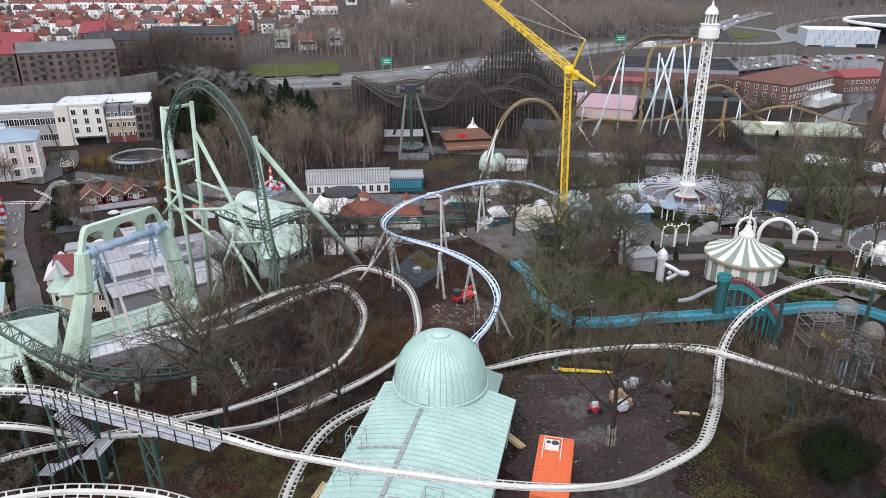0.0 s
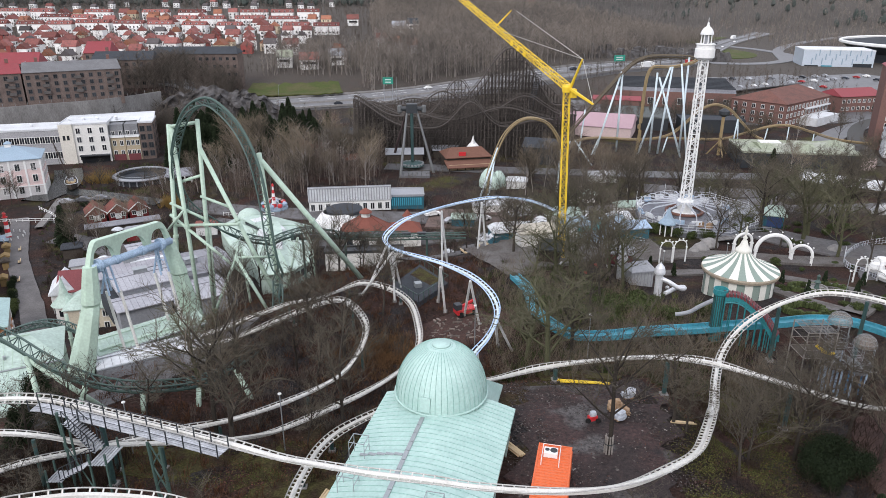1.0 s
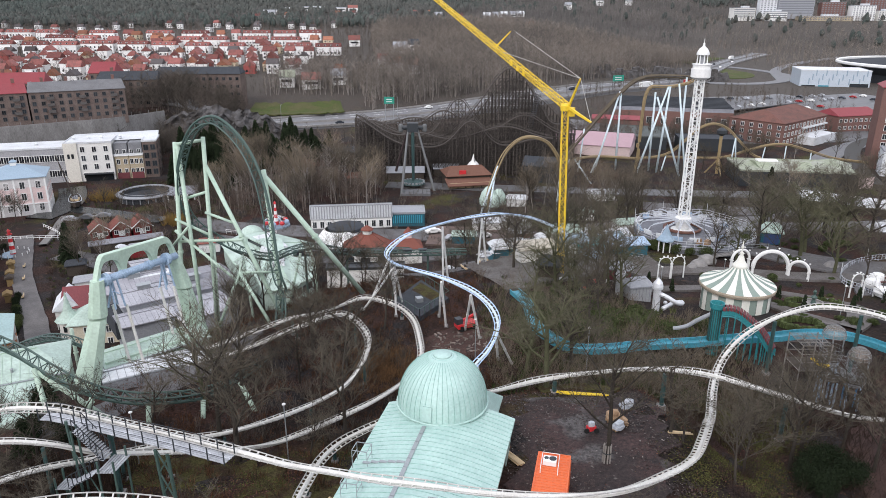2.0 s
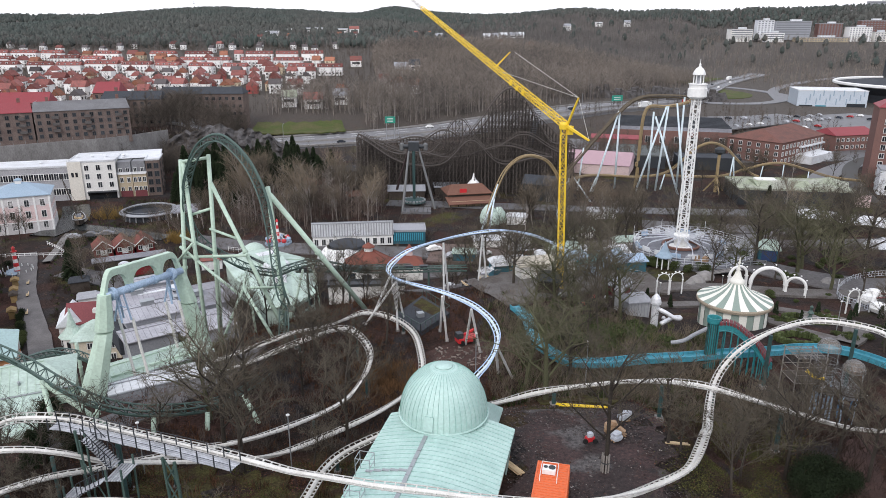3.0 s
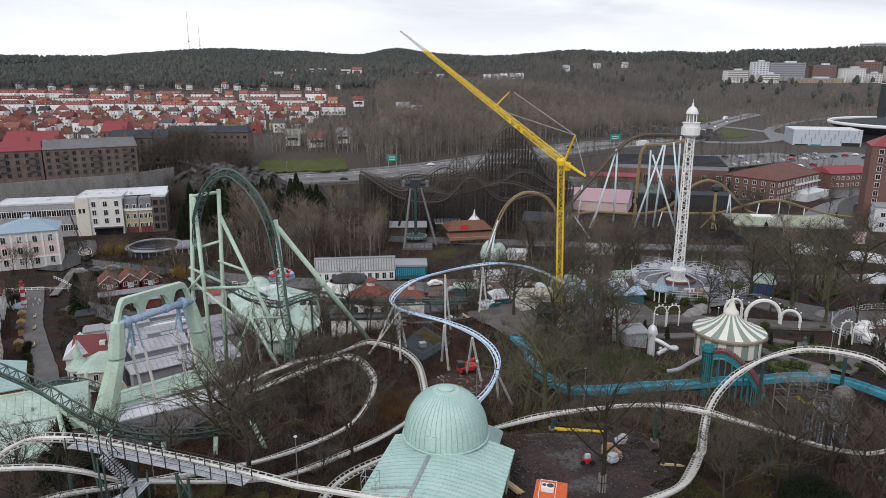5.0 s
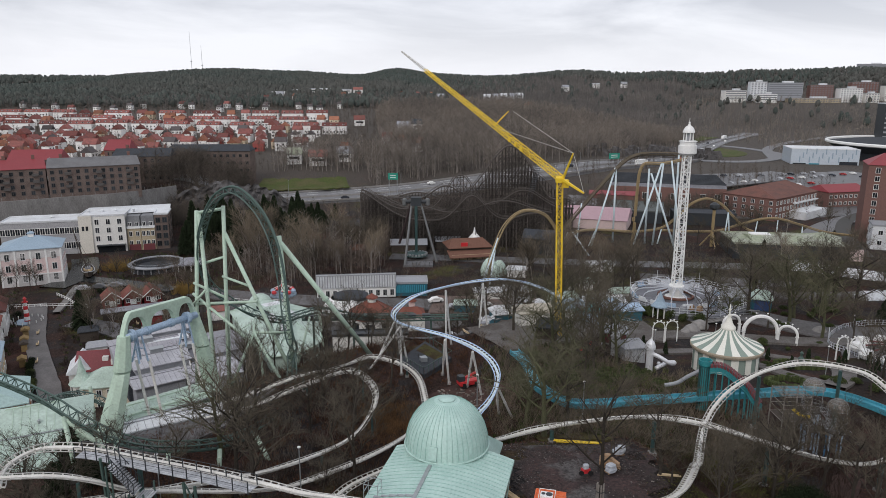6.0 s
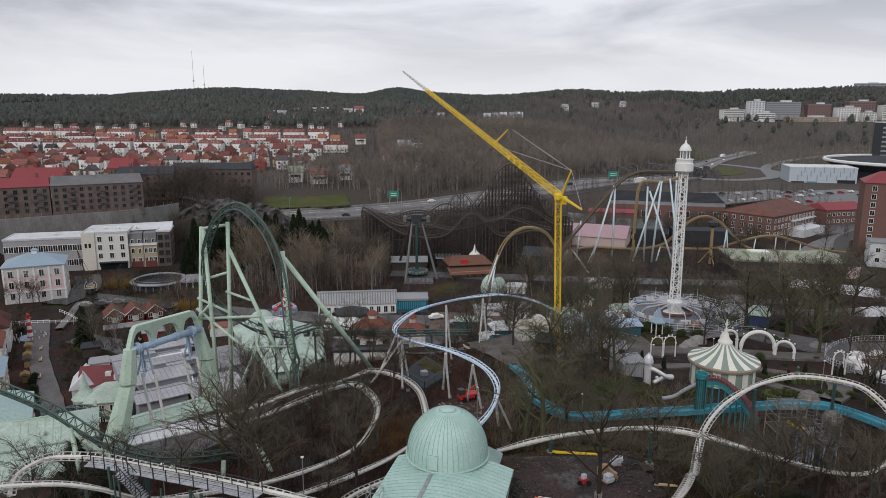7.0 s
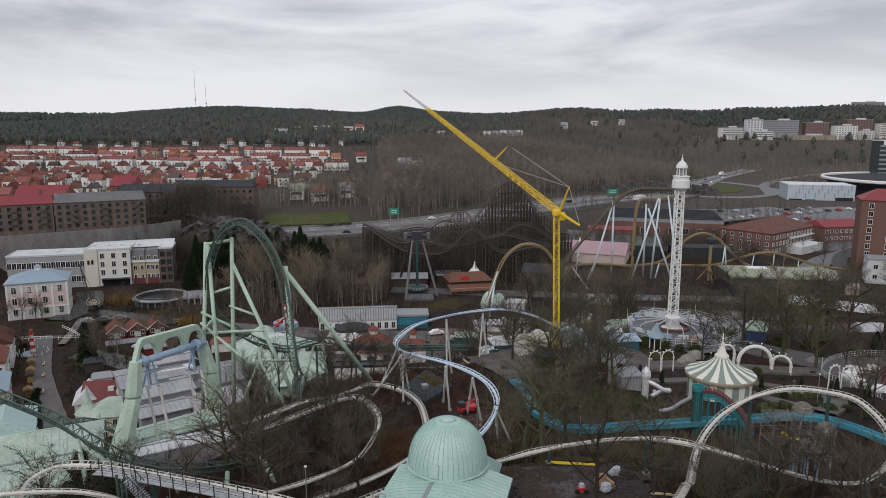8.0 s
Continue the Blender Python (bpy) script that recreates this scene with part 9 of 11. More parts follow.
# motorway with barrier, gantry signs and traffic
HW = [(-260, 318), (-150, 322), (-95, 326), (-60, 333), (-27, 341), (3, 352), (45, 372), (90, 402), (140, 450), (185, 520), (225, 610), (285, 720), (370, 830)]
ribbon("motorway", HW, 21, ROAD_GREY, 0.15, "wide grey motorway", "road", 6, skirt=7.0)
HWp = smooth_path([(x, y, 0) for x, y in HW], 6.0)
for o, lab in ((-11.0, "low concrete motorway barrier"), (0.0, "central motorway barrier"), (11.0, "low concrete motorway barrier")):
    br = Mesh()
    for a, b in zip(HWp, HWp[1:]):
        d = (b - a).normalized()
        s = Vector((d.y, -d.x, 0)) * o
        za, zb = (max(ground(p.x + s.x, p.y + s.y), ground(p.x, p.y) - 0.4) + 0.4 for p in (a, b))
        br.add([a + s + Vector((0, 0, za)), b + s + Vector((0, 0, zb)), b + s + Vector((0, 0, zb + 0.9)), a + s + Vector((0, 0, za + 0.9)), a + s + Vector((0.3, 0.3, za)), b + s + Vector((0.3, 0.3, zb)), b + s + Vector((0.3, 0.3, zb + 0.9)), a + s + Vector((0.3, 0.3, za + 0.9))], [(0, 1, 2, 3), (3, 2, 6, 7), (5, 4, 7, 6)])
    tagged(part("barrier", br, CONCRETE), lab, "barrier", kind="structure")
for o in (-9, -5.5, 5.5, 9):
    ln = Mesh()
    for i in range(0, len(HWp) - 1, 2):
        a, b = HWp[i], HWp[i + 1]
        d = (b - a).normalized()
        s = Vector((d.y, -d.x, 0))
        pts = []
        for p in (a, b):
            for w in (-0.12, 0.12):
                q = p + s * (o + w)
                pts.append((q.x, q.y, max(ground(q.x, q.y), ground(p.x, p.y) - 0.4) + 0.5))
        ln.add(pts, [(0, 1, 3, 2)])
    tagged(part("lane_marking", ln, WHITE), "white dashed lane marking", "road marking", kind="structure")
ribbon("slip_road", [(185, 500), (230, 520), (262, 545), (285, 590), (278, 650), (250, 700)], 10, ROAD_GREY, 0.3, "curving grey slip road", "road", 6)
ribbon("slip_road", [(262, 545), (300, 640), (360, 720), (440, 790)], 9, ROAD_GREY, 0.25, "grey slip road", "road", 6)
ribbon("verge", [(-98, 352), (-84, 352.5), (-66, 354), (-52, 357)], 23, GRASS, 0.05, "green winter grass verge", "grass", 2, ragged=0.16)
ribbon("verge", [(300, 560), (318, 610), (335, 660)], 22, GRASS, 0.05, "green winter grass beside the slip road", "grass", 5)
ribbon("verge", [(238, 700), (262, 745), (300, 790)], 26, GRASS, 0.05, "green winter grass beside the motorway", "grass", 5)
ribbon("verge", [(215, 560), (240, 580), (252, 610), (245, 650)], 24, GRASS, 0.05, "green winter grass between slip roads", "grass", 5)


def motor_vehicle(kind, x, y, turn, paint, label):
    z = ground(x, y) + 0.45
    t = thing(kind, x, y, z, label, kind.replace("_", " "), kind + "s in the town")
    m = Matrix.Translation((x, y, z)) @ Matrix.Rotation(radians(turn), 4, "Z")
    b = Mesh()
    if kind == "car":
        prof = [(-2.1, 0.3), (-2.15, 0.8), (-1.5, 0.95), (-0.9, 1.42), (0.7, 1.45), (1.3, 0.98), (2.05, 0.85), (2.1, 0.3)]
        wide, length = 0.85, 2.1
    else:
        prof = [(-6.0, 0.7), (-6.0, 3.7), (3.3, 3.7), (3.4, 3.0), (5.2, 3.0), (5.6, 1.8), (5.6, 0.6)]
        wide, length = 1.25, 5.6
    k = len(prof)
    b.add([m @ Vector((u, s * wide, w)) for s in (-1, 1) for u, w in prof], [tuple(range(k - 1, -1, -1)), tuple(range(k, 2 * k))] + [(i, (i + 1) % k, k + (i + 1) % k, k + i) for i in range(k)])
    part("body", b, paint, t)
    if kind == "car":
        part("windows", Mesh().box(*(m @ Vector((-0.1, 0, 0.97))), 1.9, 1.74, 0.34, turn, 0, 0.86), WINDOW, t)
    for u in (-length * 0.62, length * 0.62):
        for s in (-1, 1):
            p = m @ Vector((u, s * wide, 0.33))
            q = m @ Vector((u, s * (wide - 0.2), 0.33))
            part("wheel", Mesh().beam(p, q, 0.34 if kind == "car" else 0.5, n=8), TYRE, t)
    return t


rng = random.Random(11)
PAINTS = [CAR_PAINT, WHITE, mat("dark_car_paint", (0.03, 0.035, 0.045), 0.25, each=0.5), mat("red_car_paint", (0.35, 0.03, 0.03), 0.25), mat("silver_car_paint", (0.45, 0.46, 0.48), 0.3, 0.4)]
LABELS = ["grey car on asphalt", "white car on asphalt", "dark car on asphalt", "red car on asphalt", "silver car on asphalt"]
for k in range(46):
    row, i = divmod(k, 12)
    u, v = i / 11, row
    x, y = 178 + 100 * u + rng.uniform(-1, 1) - 6 * v, 366 + 52 * u + 13 * v + rng.uniform(-0.5, 0.5)
    if rng.random() < 0.78:
        c = rng.randrange(5)
        motor_vehicle("car", x, y, 118 + rng.uniform(-4, 4), PAINTS[c], LABELS[c].replace("on asphalt", "in the car park"))
for k, (u, o, kd, c) in enumerate(((0.30, -7, "car", 1), (0.36, 6, "car", 4), (0.40, -4, "car", 2), (0.46, 7, "truck", 1), (0.50, -7, "car", 0), (0.54, 6, "truck", 3), (0.60, -5, "car", 1), (0.66, 5, "truck", 1), (0.72, -6, "car", 4), (0.78, 6, "car", 1), (0.82, -5, "car", 2), (0.86, 5, "car", 1), (0.24, 5, "car", 2), (0.9, -6, "truck", 1))):
    i = int(u * (len(HWp) - 2))
    p, d = HWp[i], (HWp[i + 1] - HWp[i]).normalized()
    motor_vehicle(kd, p.x + d.y * o, p.y - d.x * o, math.degrees(math.atan2(d.y, d.x)) + (180 if o < 0 else 0), PAINTS[c], LABELS[c].replace("on asphalt", "on the motorway") if kd == "car" else ("white lorry on the motorway" if c == 1 else "red lorry on the motorway"))
for x, y in ((-108, 188), (-104, 190), (-100, 191.5), (2, 171), (5, 172.5), (8, 171), (10.5, 173), (-3, 177)):
    c = rng.randrange(5)
    motor_vehicle("car", x, y, rng.uniform(0, 40), PAINTS[c], LABELS[c].replace("on asphalt", "parked in the park street"))


def gantry(x, y, z, w, turn, label):
    g = thing("road_sign", x, y, z, label, "road sign", "green motorway signs")
    t = Matrix.Rotation(radians(turn), 4, "Z")
    for s in (-w / 2, w / 2):
        o = t @ Vector((s, 0, 0))
        part("post", Mesh().beam((x + o.x, y + o.y, ground(x, y)), (x + o.x, y + o.y, z + 3.4), 0.15, n=6), GREY_METAL, g)
    part("panel", Mesh().box(x, y - 0.2, z, w + 1, 0.2, 3.2, turn), SIGN_GREEN, g, "green sign panel")
    for k in range(2):
        part("lettering_bar", Mesh().box(x, y - 0.33, z + 0.8 + k * 1.1, w * 0.7, 0.06, 0.35, turn), WHITE, g)


gantry(-26.5, 335, 19.5, 4.0, 0, "green motorway direction sign on posts")
gantry(98, 396, 24.0, 6.5, 25, "large green motorway direction sign on posts")
for k in range(14):
    p = HWp[4 + k * 9] if 4 + k * 9 < len(HWp) else HWp[-1]
    l = thing("street_lamp", p.x, p.y - 14, ground(p.x, p.y), "tall grey motorway lamp post", "street lamp", "motorway lamps")
    part("pole", Mesh().beam((p.x, p.y - 14, ground(p.x, p.y - 14)), (p.x, p.y - 14, ground(p.x, p.y) + 11), 0.11, 0.07, n=5), GREY_METAL, l)
    part("arm", Mesh().beam((p.x, p.y - 14, ground(p.x, p.y) + 11), (p.x, p.y - 11.5, ground(p.x, p.y) + 11.4), 0.06, n=4), GREY_METAL, l)

# retaining wall, rock face, sooty brick apartments
rw = Mesh()
wall_line = smooth_path([(-330, 172, 0), (-250, 202, 0), (-200, 227, 0), (-165, 250, 0), (-148, 262, 0), (-132, 273.5, 0), (-117, 297, 0)], 4)
for k, (a, b) in enumerate(zip(wall_line, wall_line[1:])):
    rw.add([(a.x, a.y, 4), (b.x, b.y, 4), (b.x, b.y, 22), (a.x, a.y, 22), (a.x - 0.6, a.y + 0.8, 22), (b.x - 0.6, b.y + 0.8, 22), (a.x - 0.6, a.y + 0.8, 19), (b.x - 0.6, b.y + 0.8, 19)], [(0, 1, 2, 3), (3, 2, 5, 4), (4, 5, 7, 6)])
    rw.beam((a.x, a.y + 0.4, 22), (a.x, a.y + 0.4, 23.3), 0.09, n=4)
tagged(part("retaining_wall", rw, mat("weathered_wall_stone", (0.225, 0.218, 0.21), 0.9, 0.0, 0.25, 0.35, 0.3, (0.16, 0.152, 0.145), 0.8, stretch=(1, 1, 0.4))), "long grey retaining wall below brick apartments", "wall", kind="structure")
ribbon("street", [(-320, 184), (-250, 212), (-200, 236), (-169, 256.5), (-150, 268.5), (-138, 277)], 7, ROAD_GREY, 0.3, "grey street above the retaining wall", "street", 4)
rock = Mesh()
nx, nz = 44, 16
for j in range(nz + 1):
    for i in range(nx + 1):
        u, v = i / nx, j / nz
        x = -124 + 54 * u
        y = 286 + 4 * (2 * u - 1) + 12 * v ** 0.6 + 5 * noise.noise((x / 7, v * 3, 1.7)) + 3.0 * noise.noise((x / 2.2, v * 9, 4.0))
        z = 4 + (17.0 * math.sin(math.pi * min(1, u * 0.9 + 0.08)) ** 0.4 + 2.0 + 2.5 * noise.noise((x / 9, 0.5, 2.0))) * v + 2.0 * noise.noise((x / 3, v * 5, 9)) * (0.3 + v)
        rock.v.append((x, y, z))
rock.f = [(j * (nx + 1) + i, j * (nx + 1) + i + 1, (j + 1) * (nx + 1) + i + 1, (j + 1) * (nx + 1) + i) for j in range(nz) for i in range(nx)]
tagged(part("rock_face", rock, ROCK), "fissured grey rock face beside the motorway", "rock", kind="structure")
rocks2 = Mesh()
for k in range(30):
    x = 95 + 4 * k
    y = 440 + 2.6 * k + 14
    rocks2.box(x, y, ground(x, y) - 1, rng.uniform(4, 9), rng.uniform(4, 8), rng.uniform(4, 10), rng.uniform(0, 90), rng.uniform(-15, 15), 0.6)
tagged(part("rock_cutting", rocks2, ROCK), "grey blasted rock cutting along the motorway", "rock", kind="structure")
def brick_block(x, y, z, sx, sy, h, turn, roofm, label, floors, bays, rise=3.2, hip=0.6):
    """A sooty apartment block with chimneys, dormers and pale balconies."""
    b = building("apartment_block", x, y, z, sx, sy, h, turn, BRICK_DARK, label, "apartment block", roofm, rise, hip, floors, bays, 0, (1.2, 1.4), 1.0)
    t = Matrix.Translation((x, y, z)) @ Matrix.Rotation(radians(turn), 4, "Z")
    for k in range(max(2, int(sx / 8))):
        u = (k + 0.6) / max(2, int(sx / 8)) * sx - sx / 2
        part("chimney", Mesh().box(*(t @ Vector((u, 0.5, h + rise - 0.8))), 1.1, 0.9, 2.4, turn), BRICK, b)
    for k in range(int(sx / 9)):
        u = (k + 0.5) / int(sx / 9) * sx - sx / 2 + 1.5
        for f in range(1, floors):
            q = t @ Vector((u, -sy / 2 - 0.5, 0.6 + (h - 1) / floors * f))
            part("balcony", Mesh().box(*q, 2.4, 1.0, 1.0, turn), FRAME_DARK, b)
    return b


brick_block(-169.3, 262.8, 22.0, 20, 12, 11.2, 28, ROOF_CRIMSON, "sooty brick block with a crimson roof above the retaining wall", 4, 6)
brick_block(-145.2, 275.8, 22.0, 33.5, 12, 11.2, 28, ROOF_GREY_DULL, "long sooty brick block with a dull grey roof", 4, 11)
brick_block(-139.5, 312, 22.0, 25, 12, 11.6, 8, ROOF_DARK, "brown brick block with a dark roof behind bare trees", 4, 8)
brick_block(-168.5, 351, 22.0, 12, 12, 11.0, 4, ROOF_CRIMSON, "narrow brown brick block with a crimson roof", 4, 4, 5.0)
brick_block(-203, 336, 20.0, 24, 12, 9.5, 10, ROOF_CRIMSON, "brown brick block with a crimson roof", 3, 7, 4.6)
brick_block(-236, 330, 18.0, 36, 12, 12.0, 16, ROOF_RED, "long brown brick block with a tiled roof", 4, 11)
building("apartment_block", -122, 352, 13.0, 42, 12, 19.5, 3, BRICK_DARK, "long brown brick block with a dark roof", "apartment block", ROOF_DARK, 3.0, 2.0, 5, 13, 0, (1.3, 1.4), 1.2)
# ---- red-roofed village on the slope ----
TILE_RED = mat("village_red_tiles", (0.255, 0.098, 0.086), 0.8, 0.0, 0.2, 0.8, 0.2, (0.16, 0.078, 0.070), 0.8, each=0.4)
TILE_RUST = mat("village_orange_tiles", (0.29, 0.125, 0.078), 0.8, 0.0, 0.2, 0.8, 0.2, (0.21, 0.10, 0.07), 0.8, each=0.35)
TILE_DARK = mat("village_dark_tiles", (0.095, 0.085, 0.085), 0.8, 0.0, 0.2, 0.8, 0.2, each=0.3)
HOUSE_RED = mat("faded_red_house_boards", (0.30, 0.085, 0.075), 0.85, 0.0, 0.1, 0.3, each=0.2)


def house_kind(sx, sy, h, rise, wall, tiles, bays=3, floors=2, dormers=0, porch=False):
    """A gabled house with its base at the origin: walls, pitched roof, chimney, window panes, dormers, a lower wing."""
    p = thing("house", 0, 0, 0, "pale rendered house with a red tiled roof", "house", "village houses")
    m = Mesh().box(0, 0, -3, sx, sy, h + 3)
    for s in (-1, 1):
        m.add([(s * sx / 2, -sy / 2, h), (s * sx / 2, sy / 2, h), (s * sx / 2, 0, h + rise * 0.94)], [(0, 1, 2)])
    roof = Mesh().gable(0, 0, h, sx, sy, rise, 0, 0.3)
    panes = Mesh()
    for k in range(dormers):
        u = (k + 0.5) / dormers * sx - sx / 2
        m.box(u, -sy * 0.27, h + rise * 0.15, 1.5, sy * 0.3, rise * 0.5)
        roof.gable(u, -sy * 0.27, h + rise * 0.65, sy * 0.3, 1.5, 0.5, 90, 0.2)
        panes.box(u, -sy * 0.42 - 0.02, h + rise * 0.22, 1.0, 0.1, 0.9)
    if porch:
        m.box(sx * 0.3, -sy * 0.62, -3, sx * 0.36, sy * 0.4, h + 1.6)
        roof.gable(sx * 0.3, -sy * 0.58, h - 1.4, sy * 0.5, sx * 0.36, rise * 0.5, 90, 0.25)
    for f in range(floors):
        for i in range(bays):
            panes.box((i + 0.5) / bays * sx - sx / 2, -sy / 2 - 0.01, 0.9 + 2.7 * f, 1.2, 0.1, 1.4)
    for s in (-1, 1):
        panes.box(s * (sx / 2 + 0.01), 0, h - 0.4, 0.1, 1.1, 1.3)
        panes.box(s * (sx / 2 + 0.01), sy * 0.22, 1.0, 0.1, 1.1, 1.4)
    part("wall", m, wall, p)
    part("roof", roof, tiles, p)
    part("chimney", Mesh().box(sx * 0.2, 0.4, h + rise * 0.7, 0.8, 0.8, rise * 0.55 + 0.6), BRICK, p)
    part("window_panes", panes, WINDOW, p, kind="stuff")
    return p


rng = random.Random(23)
WORDS = ["white rendered house with a red tiled roof", "white gabled cottage with an orange tiled roof", "yellow rendered house with a rust tiled roof", "row of white terraced houses with a red tiled roof", "long row of white terraced houses with dormers", "white rendered house with a dark roof", "white house with a red roof and a front wing", "faded red boarded house with a red roof"]
PROTO = [house_kind(8.5, 7.5, 6.4, 3.6, HOUSE_WALL, TILE_RED, 2, 2), house_kind(7.5, 7, 6.0, 4.2, HOUSE_WALL, TILE_RUST, 2, 1), house_kind(9, 7.5, 5.8, 3.4, HOUSE_WALL_YELLOW, TILE_RUST, 2, 2), house_kind(22, 8, 7.0, 3.0, HOUSE_WALL, TILE_RED, 7, 1, 4), house_kind(27, 8, 7.2, 2.9, HOUSE_WALL, TILE_RED, 8, 2, 5), house_kind(8, 7, 6.2, 3.4, HOUSE_WALL, TILE_DARK, 2, 2), house_kind(10, 8, 6.2, 3.8, HOUSE_WALL, TILE_RED, 3, 2, 0, True), house_kind(8.5, 7.5, 5.2, 3.8, HOUSE_RED, TILE_RED, 2, 2)]
first = [True] * len(PROTO)


def put_house(k, x, y, turn, label=None, size=1.0):
    m = pose(x, y, ground(x, y) + 0.3, 0, 0, turn) @ Matrix.Diagonal((0.92 * size, 0.92 * size, 0.92 * size, 1))
    if first[k]:
        first[k] = False
        ob = PROTO[k]
        ob.matrix_basis = m
    else:
        ob = copy_thing(PROTO[k], m)
    ob["label"] = label or WORDS[k]
    return ob


# terraced rows along the upper streets
for row, y0 in enumerate((545, 586, 630)):
    x = -0.70 * y0 + rng.uniform(0, 10)
    while x < -0.175 * y0 - row * 4:
        k = rng.choice((3, 3, 4))
        w = (22, 27)[k - 3] * 0.92
        if rng.random() < 0.8:
            put_house(k, x + w / 2, y0 + 6 * math.sin(x / 60 + row) + rng.uniform(-2, 2), 7 * math.cos(x / 60 + row) + rng.uniform(-4, 4))
        else:
            put_house(rng.choice((1, 6)), x + w * 0.3, y0 + rng.uniform(-4, 4), rng.choice((0, 90)) + rng.uniform(-8, 8))
            put_house(rng.choice((0, 2)), x + w * 0.75, y0 + rng.uniform(-4, 4), rng.choice((0, 90)) + rng.uniform(-8, 8))
        x += w + rng.choice((1.5, 2.5, 7.0))
# separate houses below and between them
for y0 in (394, 412, 431, 451, 472, 494, 517, 566, 608):
    x = -0.69 * y0
    while x < -0.165 * y0 - 8:
        if rng.random() < (0.88 if y0 < 530 else 0.3) and not (y0 < 415 and x > -0.42 * y0):
            put_house(rng.choice((0, 0, 0, 1, 2, 5, 5, 6, 6, 7)), x, y0 + rng.uniform(-5, 5), rng.choice((0, 90, 90, -80, 100)) + rng.uniform(-9, 9), None, rng.uniform(0.9, 1.1))
        x += rng.uniform(10.5, 16)
# a loose row at the edge of the woods
for i in range(26):
    x = -0.60 + 0.44 * i / 25 + rng.uniform(-0.012, 0.012)
    y = rng.uniform(690, 800)
    if rng.random() < 0.8:
        put_house(rng.choice((0, 5, 5, 5)), x * y, y, rng.uniform(-30, 30), "white house at the edge of the woods", 0.85)
# villas above the village and single houses among the trees
for x, y, sx, h, up, rm, label in ((-230, 965, 17, 5.0, 4.0, ROOF_PALE, "long white villa on the wooded hill"), (-222, 940, 9, 4.6, 3.0, ROOF_GREY, "white villa with a flat grey roof"), (-212, 1005, 14, 5.5, 4.0, ROOF_PALE, "white villa with a flat grey roof"), (-190, 1020, 15, 5.5, 4.5, ROOF_GREY, "white villa with a flat grey roof"), (-175, 1020, 15, 5.5, 4.5, ROOF_PALE, "white villa with a flat grey roof"), (-141, 1000, 14, 6.5, 4.0, ROOF_GREY, "white house on the wooded hill"), (-125, 1000, 13, 6.0, 4.5, ROOF_RED, "white house with a red roof on the hill"), (56, 955, 9, 2.8, 0.8, ROOF_PALE, "white house among bare trees"), (68, 965, 8, 2.8, 0.8, ROOF_GREY, "white house among bare trees"), (80, 975, 10, 2.8, 0.8, ROOF_PALE, "white house among bare trees"), (93, 985, 9, 2.8, 0.8, ROOF_GREY, "white house among bare trees"), (104, 1000, 11, 2.8, 0.8, ROOF_PALE, "long white house among bare trees"), (206, 1215, 11, 4, 3.5, ROOF_GREY, "white villa on the far wooded hill"), (283, 1335, 14, 4, 3.5, ROOF_PALE, "white villa on the far wooded hill"), (345, 1370, 12, 4, 3.5, ROOF_GREY, "white villa on the far wooded hill"), (-7, 902, 9, 4.5, 2.5, ROOF_GREY, "white house among bare trees"), (-74, 592, 9, 4.5, 0.3, ROOF_RED, "white house with a red roof by the woods"), (-31, 506, 9.5, 6, 3.5, ROOF_GREY, "white gabled house standing in bare woods"), (-22, 519, 7, 6.5, 3.5, ROOF_DARK, "grey gabled house standing in bare woods"), (-74, 392, 10, 4, 0.5, ROOF_RED, "white house with a rust-red roof behind bare trees"), (-88, 395, 8, 4.5, 0.5, ROOF_OLIVE, "pale house with a mossy green roof"), (-60, 400, 8, 4, 0.5, ROOF_GREY, "white gabled house behind bare trees")):
    z = ground(x, y) + up
    hv = thing("house", x, y, z - up, label, "house", "hillside houses")
    part("wall", Mesh().box(x, y, z - up - 2, sx, 9, h + up + 2, 8), HOUSE_WALL, hv)
    part("roof", Mesh().gable(x, y, z + h, sx, 9, 0.9 if sx > 12 and rm is not ROOF_RED else 3.6, 8, 0.4), rm, hv)
    part("window_band", Mesh().box(x + 0.65, y - 4.5, z + h - 2.6, sx * 0.7, 0.3, 1.3, 8), WINDOW, hv)
for x, y in ((-18, 430), (-30, 445), (-60, 408), (-40, 470), (60, 790), (95, 800), (20, 900), (-230, 900), (-200, 930), (-140, 960), (-120, 965), (-60, 985), (-40, 980), (-20, 990)):
    put_house(rng.choice((0, 1, 2)), x, y, rng.uniform(-40, 40), "pale house among bare trees")
